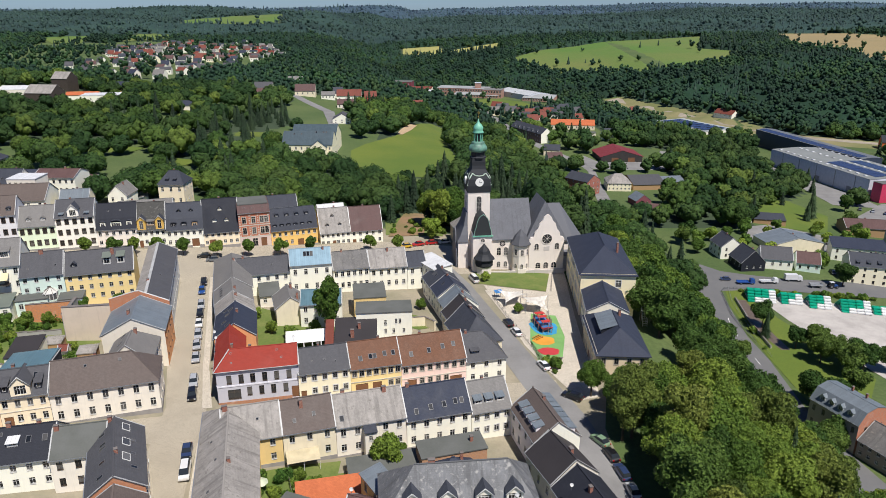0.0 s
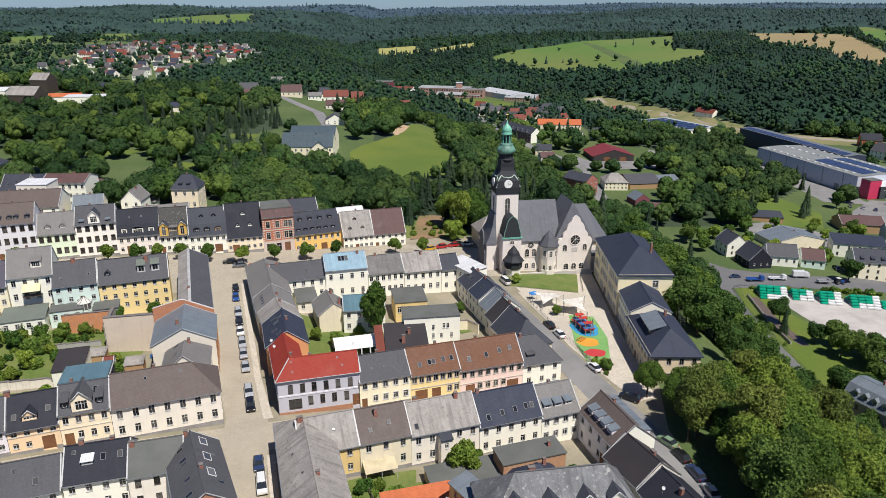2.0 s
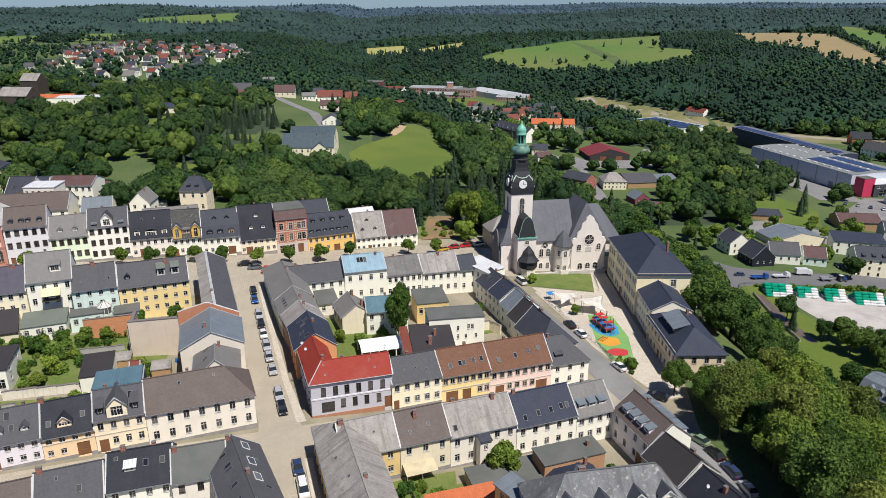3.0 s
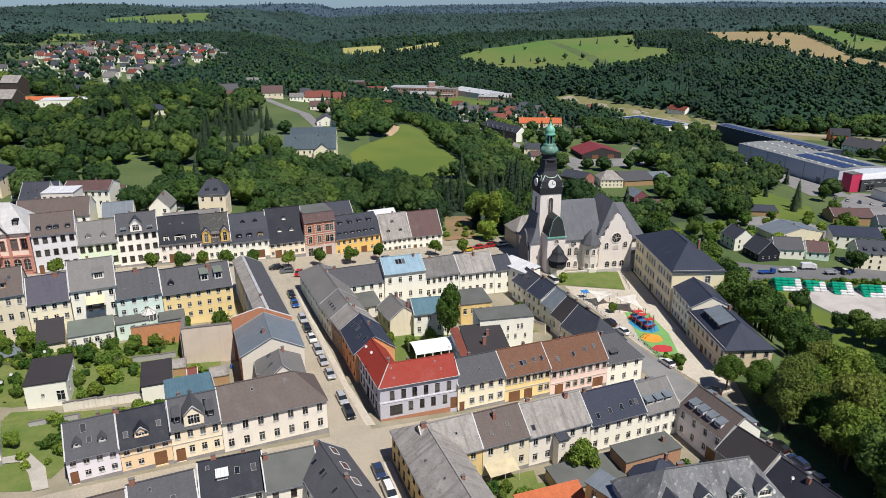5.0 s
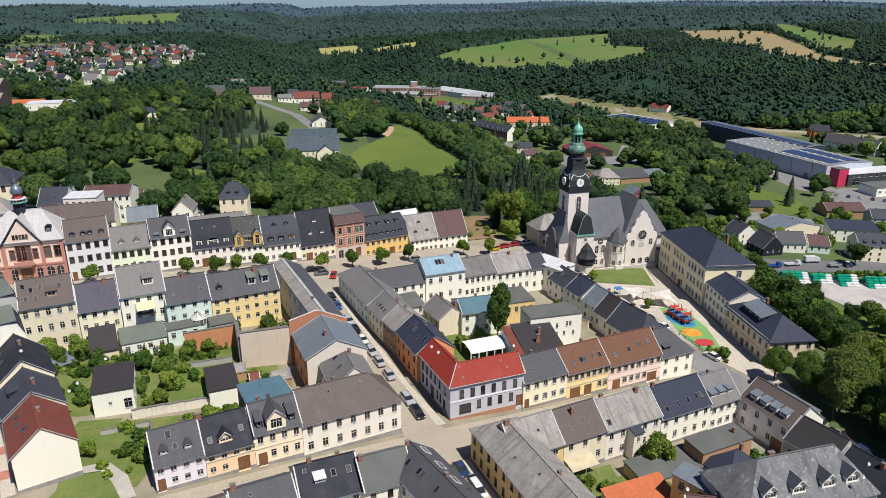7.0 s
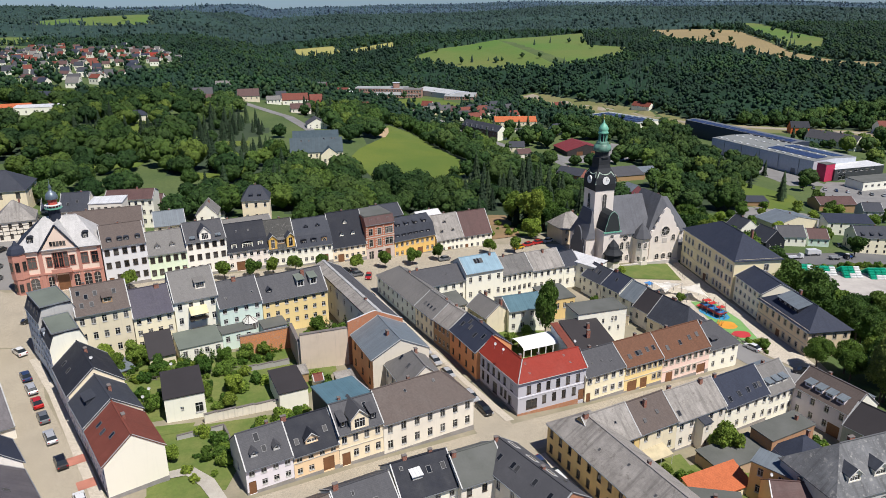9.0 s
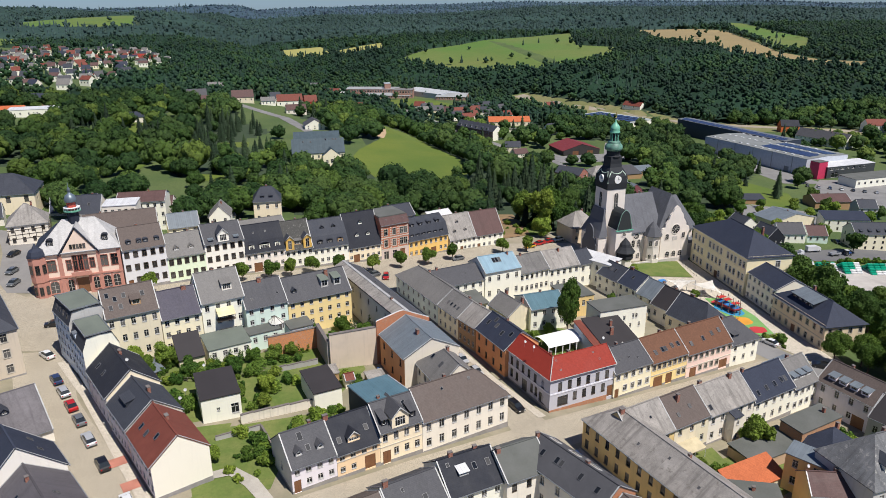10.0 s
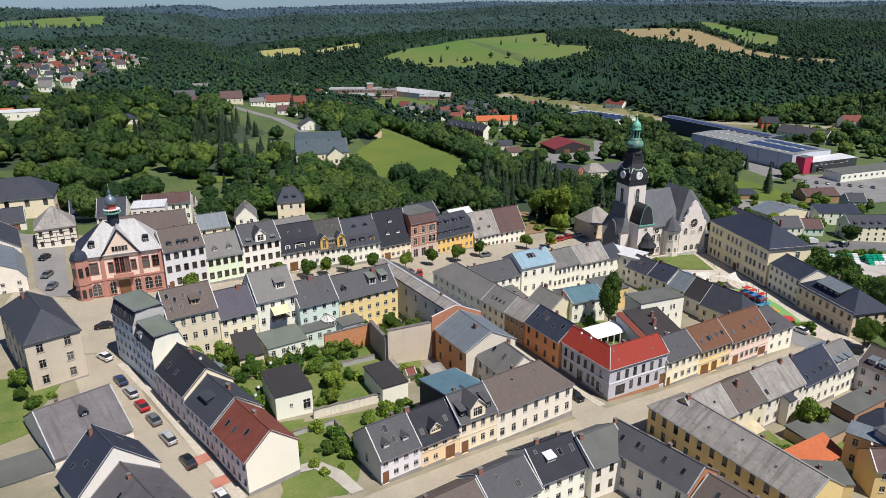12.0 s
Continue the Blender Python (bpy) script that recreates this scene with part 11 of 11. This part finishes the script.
def lorry(x, y, deg, label, c, load):
    """A lorry facing -x: cab, windscreen, chassis, and a box, a ramp or a load bed behind."""
    e = base_empty("lorry", x, y, gz(x, y) + 0.12, math.radians(deg), label, "lorry", "vehicles on the valley road")
    part("cab", profile_prism([(-3.4, 0.45), (-3.45, 1.3), (-3.2, 2.3), (-1.7, 2.4), (-1.6, 0.45)], 1.02, 0.05), paint(c), e)
    part("windscreen", profile_prism([(-3.5, 1.35), (-3.27, 2.15), (-3.0, 2.15), (-3.2, 1.35)], 0.9, 0.03, 0.02), CAR_GLASS, e)
    b = bmesh.new()
    box(b, -1.7, 3.4, -0.5, 0.5, 0.5, 0.75)
    part("chassis", b, TYRE, e)
    b = bmesh.new()
    if load == "box":
        box(b, -1.5, 3.5, -1.12, 1.12, 0.8, 3.0)
        bmesh.ops.bevel(b, geom=b.edges[:], offset=0.05, segments=2, affect="EDGES")
        part("box_body", b, paint(WHITE_P), e)
    else:
        box(b, -1.5, 3.5, -1.1, 1.1, 0.78, 0.95)
        part("load_bed", b, paint(c if load == "bed" else SILVER_P), e)
        for k in (-1, 1):
            b = bmesh.new()
            box(b, -1.5, 3.5, k * 1.08 - 0.04, k * 1.08 + 0.04, 0.95, 1.25)
            part("side_board", b, paint(c), e)
    wheels_of(e, [(px, py) for px in (-2.5, 2.1) for py in (-0.92, 0.92)], 0.44, 0.26)
    return e


lorry(143.8, 266.2, 176, "white box lorry on the valley road", WHITE_P, "box")
lorry(132.6, 263.4, 178, "white recovery lorry on the valley road", WHITE_P, "ramp")
lorry(122.8, 262.6, 178, "blue flatbed lorry on the valley road", BLUE_P, "bed")
tr = base_empty("tractor", 156.4, 259.6, gz(156, 260) + 0.12, math.radians(178), "blue tractor drawing a trailer on the road", "tractor")
part("bonnet", profile_prism([(-2.2, 0.7), (-2.25, 1.35), (-0.6, 1.6), (-0.5, 0.7)], 0.42, 0.03), paint(BLUE_P), tr)
part("cab_glazing", profile_prism([(-0.6, 1.1), (-0.45, 2.4), (0.9, 2.4), (1.0, 1.1)], 0.75, 0.08, 0.03), CAR_GLASS, tr)
b = bmesh.new()
box(b, -0.55, 1.0, -0.8, 0.8, 2.4, 2.55)
part("cab_roof", b, paint(WHITE_P), tr)
b = bmesh.new()
box(b, -0.6, 1.1, -0.6, 0.6, 0.6, 1.15)
part("rear_axle_housing", b, paint(DBLUE_P), tr)
wheels_of(tr, ((0.6, -0.95), (0.6, 0.95)), 0.82, 0.46)
wheels_of(tr, ((-1.7, -0.8), (-1.7, 0.8)), 0.5, 0.34)
tl = base_empty("trailer", 149.8, 259.7, gz(150, 260) + 0.12, math.radians(178), "grey two-axle farm trailer on the road", "trailer")
b = bmesh.new()
box(b, -2.4, 2.4, -1.1, 1.1, 0.9, 1.05)
part("load_bed", b, paint(GREY_P), tl)
for x0, x1, y0, y1 in ((-2.4, 2.4, -1.1, -1.04), (-2.4, 2.4, 1.04, 1.1), (-2.4, -2.34, -1.04, 1.04), (2.34, 2.4, -1.04, 1.04)):
    b = bmesh.new()
    box(b, x0, x1, y0, y1, 1.05, 1.65)
    part("side_board", b, paint(SILVER_P), tl)
b = bmesh.new()
bar(b, (2.3, 0, 0.8), (4.4, 0, 0.7), 0.06, 6)
part("drawbar", b, STEEL, tl)
wheels_of(tl, [(px, py) for px in (-1.5, 1.5) for py in (-0.9, 0.9)], 0.42, 0.28)
# rail along the stream at the junction
for pts in ([(109.5, 253.5), (111.5, 256.5), (116, 257.4), (126, 256.0), (134, 254.8)], [(109.4, 252), (107.6, 243), (105.4, 233), (104.8, 222), (105, 210)]):
    g = base_empty("guard_rail", pts[0][0], pts[0][1], 0, 0, "low steel guard rail beside the stream", "guard rail")
    for (x0, y0), (x1, y1) in zip(pts, pts[1:]):
        b = bmesh.new()
        for h in (0.55, 0.95):
            bar(b, (x0 - pts[0][0], y0 - pts[0][1], gz(x0, y0) + h), (x1 - pts[0][0], y1 - pts[0][1], gz(x1, y1) + h), 0.06, 5)
        part("rail", b, STEEL, g)
        b = bmesh.new()
        bar(b, (x0 - pts[0][0], y0 - pts[0][1], gz(x0, y0) - 0.1), (x0 - pts[0][0], y0 - pts[0][1], gz(x0, y0) + 1.0), 0.06, 5)
        part("post", b, STEEL, g)

# ---- heaps of wrapped bales on the storage yard ----
GREEN_SHEET, WHITE_SHEET = plain("green_sheeting", (0.0, 0.33, 0.2), 0.4, vary=0.1), plain("white_sheeting", (0.72, 0.72, 0.7), 0.5, vary=0.08)


def bale_mesh(mat):
    b = bmesh.new()
    box(b, -1.25, 1.25, -0.5, 0.5, 0, 0.75)
    bmesh.ops.bevel(b, geom=b.edges[:], offset=0.16, segments=2, affect="EDGES")
    me = bpy.data.meshes.new("bale")
    b.to_mesh(me)
    b.free()
    me.materials.append(mat)
    return me


BALES = [bale_mesh(GREEN_SHEET), bale_mesh(WHITE_SHEET)]
rb_ = np.random.default_rng(9)
for hx, hy, cols, rows_n in ((122.5, 248.5, 4, 10), (133.0, 246.0, 3, 8), (142.0, 242.5, 3, 9), (153.5, 239.0, 4, 9), (162.0, 237.0, 2, 6)):
    e = base_empty("bale_heap", hx, hy, gz(hx, hy) + 0.1, math.radians(-14), "stacked heap of green and white wrapped bales", "heap", "bale heaps")
    for i in range(cols):
        for j in range(rows_n):
            high = min(j, rows_n - 1 - j, 5)
            white = (i > 0 and j < 2) or (i == cols - 1 and j < rows_n * 0.45)
            for k in range(max(0, high - 1), high + 1):
                o = new("bale", BALES[1 if white else 0])
                o.parent = e
                o.matrix_local = Matrix.Translation(((i - cols / 2 + 0.5) * 2.55, (j - rows_n / 2) * 1.03, 0.72 * k)) @ Matrix.Rotation(rb_.uniform(-0.05, 0.05), 4, "Z")
    b = bmesh.new()
    box(b, -cols * 1.2, cols * 1.2, -rows_n * 0.3, rows_n * 0.35, -0.2, 0.5)
    part("bale_base", b, WHITE_SHEET, e)

# ---- roofs' small things ----
def dish(x, y, z, turn):
    e = base_empty("satellite_dish", x, y, z, turn, "white satellite dish on a short mast", "satellite dish", "satellite dishes")
    b = bmesh.new()
    bar(b, (0, 0, -0.5), (0, 0, 0.6), 0.03, 5)
    part("mast", b, ZINC, e)
    b = bmesh.new()
    lathe(b, 0, 0, [(0.02, 0), (0.18, 0.02), (0.3, 0.09), (0.28, 0.1), (0.17, 0.04), (0.02, 0.02)], 14)
    d = part("reflector", b, plain("dish_white", (0.5, 0.5, 0.49), 0.5), e)
    d.matrix_local = Matrix.Translation((0, -0.1, 0.6)) @ Matrix.Rotation(math.radians(60), 4, "X")


for x, y, z, a in ((-46.6, 128.6, 10.3, 0.4), (-45.6, 126.2, 10.2, 0.4), (-30.2, 126.8, 10.1, 0.3), (-22.0, 133.5, 4.6, 0.2), (-122.6, 131.0, 14.4, 0.3), (-112.8, 127.8, 8.6, 0.2), (-113.4, 125.2, 8.5, 0.2), (19.6, 88.6, 4.0, 0.2), (10.2, 79.6, 9.4, 0.2), (-13.6, 85.8, 5.4, 0.2), (-110.2, 136.4, 8.8, 0.1)):
    dish(x, y, z, a)
aw = base_empty("awning", -107.4, 157.4, 9.8, math.radians(18.5), "pale yellow awning over a balcony", "awning")
b = bmesh.new()
slab(b, [(-1.9, -2.2, 1.4), (1.9, -2.2, 1.4), (1.9, 0.1, 2.6), (-1.9, 0.1, 2.6)], 0.05)
part("cloth", b, plain("awning_cloth", (0.72, 0.62, 0.36), 0.8), aw)
for z in (-3.0, 0.0):
    b = bmesh.new()
    box(b, -2.0, 2.0, -1.5, 0.0, z - 0.15, z)
    bal = part("balcony_floor", b, BROWN_FRAME, aw)
    for i in range(9):
        b = bmesh.new()
        box(b, -2.0 + 0.49 * i, -1.96 + 0.49 * i, -1.5, -1.46, z, z + 0.95)
        part("baluster", b, BROWN_FRAME, bal)
    b = bmesh.new()
    box(b, -2.0, 2.0, -1.52, -1.44, z + 0.95, z + 1.02)
    part("handrail", b, BROWN_FRAME, bal)
for x, y, c in ((-110.6, 139.6, (0.75, 0.73, 0.66)), (-31.5, 96.0, (0.35, 0.5, 0.15)), (-29.8, 94.6, (0.5, 0.55, 0.4)), (-30.8, 92.6, (0.2, 0.42, 0.5))):
    e = base_empty("parasol", x, y, gz(x, y), 0, "round garden parasol on a lawn", "parasol")
    b = bmesh.new()
    bar(b, (0, 0, 0), (0, 0, 2.4), 0.03, 5)
    part("pole", b, ZINC, e)
    b = bmesh.new()
    lathe(b, 0, 0, [(1.35, 2.0), (1.35, 2.04), (0.05, 2.55)], 8)
    part("canopy", b, plain("parasol_cloth", c, 0.8), e)

# glazed bay on the mint-green house
cv = base_empty("conservatory", -96.6, 158.6, gz(-96.6, 158.6), math.radians(18.5), "white glazed bay with a pale panelled roof on a stone base", "conservatory")
b = bmesh.new()
loft(b, [[Vector((x, y, z)) for x, y in ((-1.5, 0.4), (-1.5, -1.4), (-0.8, -2.2), (0.8, -2.2), (1.5, -1.4), (1.5, 0.4))] for z in (-0.4, 3.0)])
part("base", b, MINT, cv)
b = bmesh.new()
loft(b, [[Vector((x, y, z)) for x, y in ((-1.45, 0.4), (-1.45, -1.36), (-0.78, -2.14), (0.78, -2.14), (1.45, -1.36), (1.45, 0.4))] for z in (3.0, 4.6)])
part("glazing", b, glass(), cv)
EIGHT = ((-1.5, -1.4), (-0.8, -2.2), (0.0, -2.2), (0.8, -2.2), (1.5, -1.4), (-1.5, -0.4), (1.5, -0.4))
for x, y in EIGHT:
    b = bmesh.new()
    box(b, x - 0.07, x + 0.07, y - 0.07, y + 0.07, 3.0, 4.7)
    part("post", b, WHITE_FRAME, cv)
RIM_C = ((-1.6, 0.4), (-1.6, -1.45), (-0.85, -2.3), (0.85, -2.3), (1.6, -1.45), (1.6, 0.4))
for p, q in zip(RIM_C, RIM_C[1:]):
    b = bmesh.new()
    slab(b, [(p[0], p[1], 4.66), (q[0], q[1], 4.66), (0, 0.4, 5.7)], 0.06)
    part("roof_panel", b, plain("pale_roof_panel", (0.55, 0.54, 0.5), 0.4, vary=0.08), cv)
    b = bmesh.new()
    bar(b, (p[0], p[1], 4.7), (0, 0.4, 5.76), 0.05, 5)
    part("roof_bar", b, BROWN_FRAME, cv)
# ivy on the annex walls and the courtyard walls
ri = np.random.default_rng(77)
IVY = leafy("ivy_leaves", (0.07, 0.15, 0.022), (0.14, 0.24, 0.035), (0.1, 0.19, 0.028))
for lab, (x0, y0), (x1, y1), z0, z1, n in (("bright green climber over a cream annex wall", (-110.4, 147.2), (-105.6, 148.8), 2.6, 6.6, 1500), ("leafy climber on a white annex wall", (-104.6, 149.1), (-102.2, 149.9), 2.6, 6.2, 700), ("ivy hanging over a brick garden wall", (-93.0, 150.6), (-89.5, 151.6), 2.0, 4.6, 800), ("wild climber on a courtyard wall", (-79.6, 160.5), (-74.2, 158.8), 1.6, 6.2, 1500)):
    u = ri.uniform(size=n)
    v = ri.uniform(size=n) ** 1.4
    crest = 0.55 + 0.3 * np.sin(u * 9.0 + z1) + 0.15 * np.sin(u * 23.0)
    P = np.stack([x0 + (x1 - x0) * u, y0 + (y1 - y0) * u - ri.uniform(0.03, 0.4, n), z0 + (z1 - z0) * v * crest], -1)
    A, B = (ri.normal(size=(n, 3)) * 0.17 for k in range(2))
    me = tri_mesh("climber", np.stack([P, P + A, P + B], 1).reshape(-1, 3), np.arange(3 * n).reshape(-1, 3))
    tagged(part_mesh("climbing_plant", me, IVY), lab, "climbing plant")
gt = base_empty("garden_table", -117.2, 153.4, gz(-117.2, 153.4), 0.3, "round blue garden table on the lawn", "table")
b = bmesh.new()
lathe(b, 0, 0, [(0.02, 0.7), (0.62, 0.7), (0.64, 0.74), (0.02, 0.75)], 16)
part("tabletop", b, paint((0.2, 0.3, 0.5)), gt)
b = bmesh.new()
bar(b, (0, 0, 0), (0, 0, 0.7), 0.05, 6)
part("stem", b, STEEL, gt)
for k in range(4):
    a = k * math.pi / 2 + 0.5
    gc = base_empty("garden_chair", -117.2 + 1.05 * math.cos(a), 153.4 + 1.05 * math.sin(a), gz(-117.2, 153.4), a, "pale plastic garden chair round the blue table", "chair", "garden chairs")
    b = bmesh.new()
    box(b, -0.22, 0.22, -0.22, 0.22, 0.4, 0.45)
    part("seat", b, WHITE_FRAME, gc)
    b = bmesh.new()
    slab(b, [(0.2, -0.22, 0.45), (0.2, 0.22, 0.45), (0.32, 0.2, 0.9), (0.32, -0.2, 0.9)], 0.04)
    part("backrest", b, WHITE_FRAME, gc)
    for lx in (-0.19, 0.19):
        for ly in (-0.19, 0.19):
            b = bmesh.new()
            bar(b, (lx, ly, 0), (lx, ly, 0.41), 0.02, 5)
            part("leg", b, WHITE_FRAME, gc)
wb = base_empty("water_barrel", -75.4, 140.6, gz(-75.4, 140.6), 0, "blue plastic water barrel beside the house", "barrel")
b = bmesh.new()
lathe(b, 0, 0, [(0.02, 0), (0.28, 0.0), (0.33, 0.25), (0.34, 0.5), (0.32, 0.8), (0.28, 0.92), (0.02, 0.92)], 14)
part("drum", b, paint((0.03, 0.14, 0.42)), wb)
b = bmesh.new()
lathe(b, 0, 0, [(0.02, 0.92), (0.3, 0.92), (0.3, 0.97), (0.02, 0.98)], 14)
part("lid", b, paint((0.02, 0.08, 0.25)), wb)
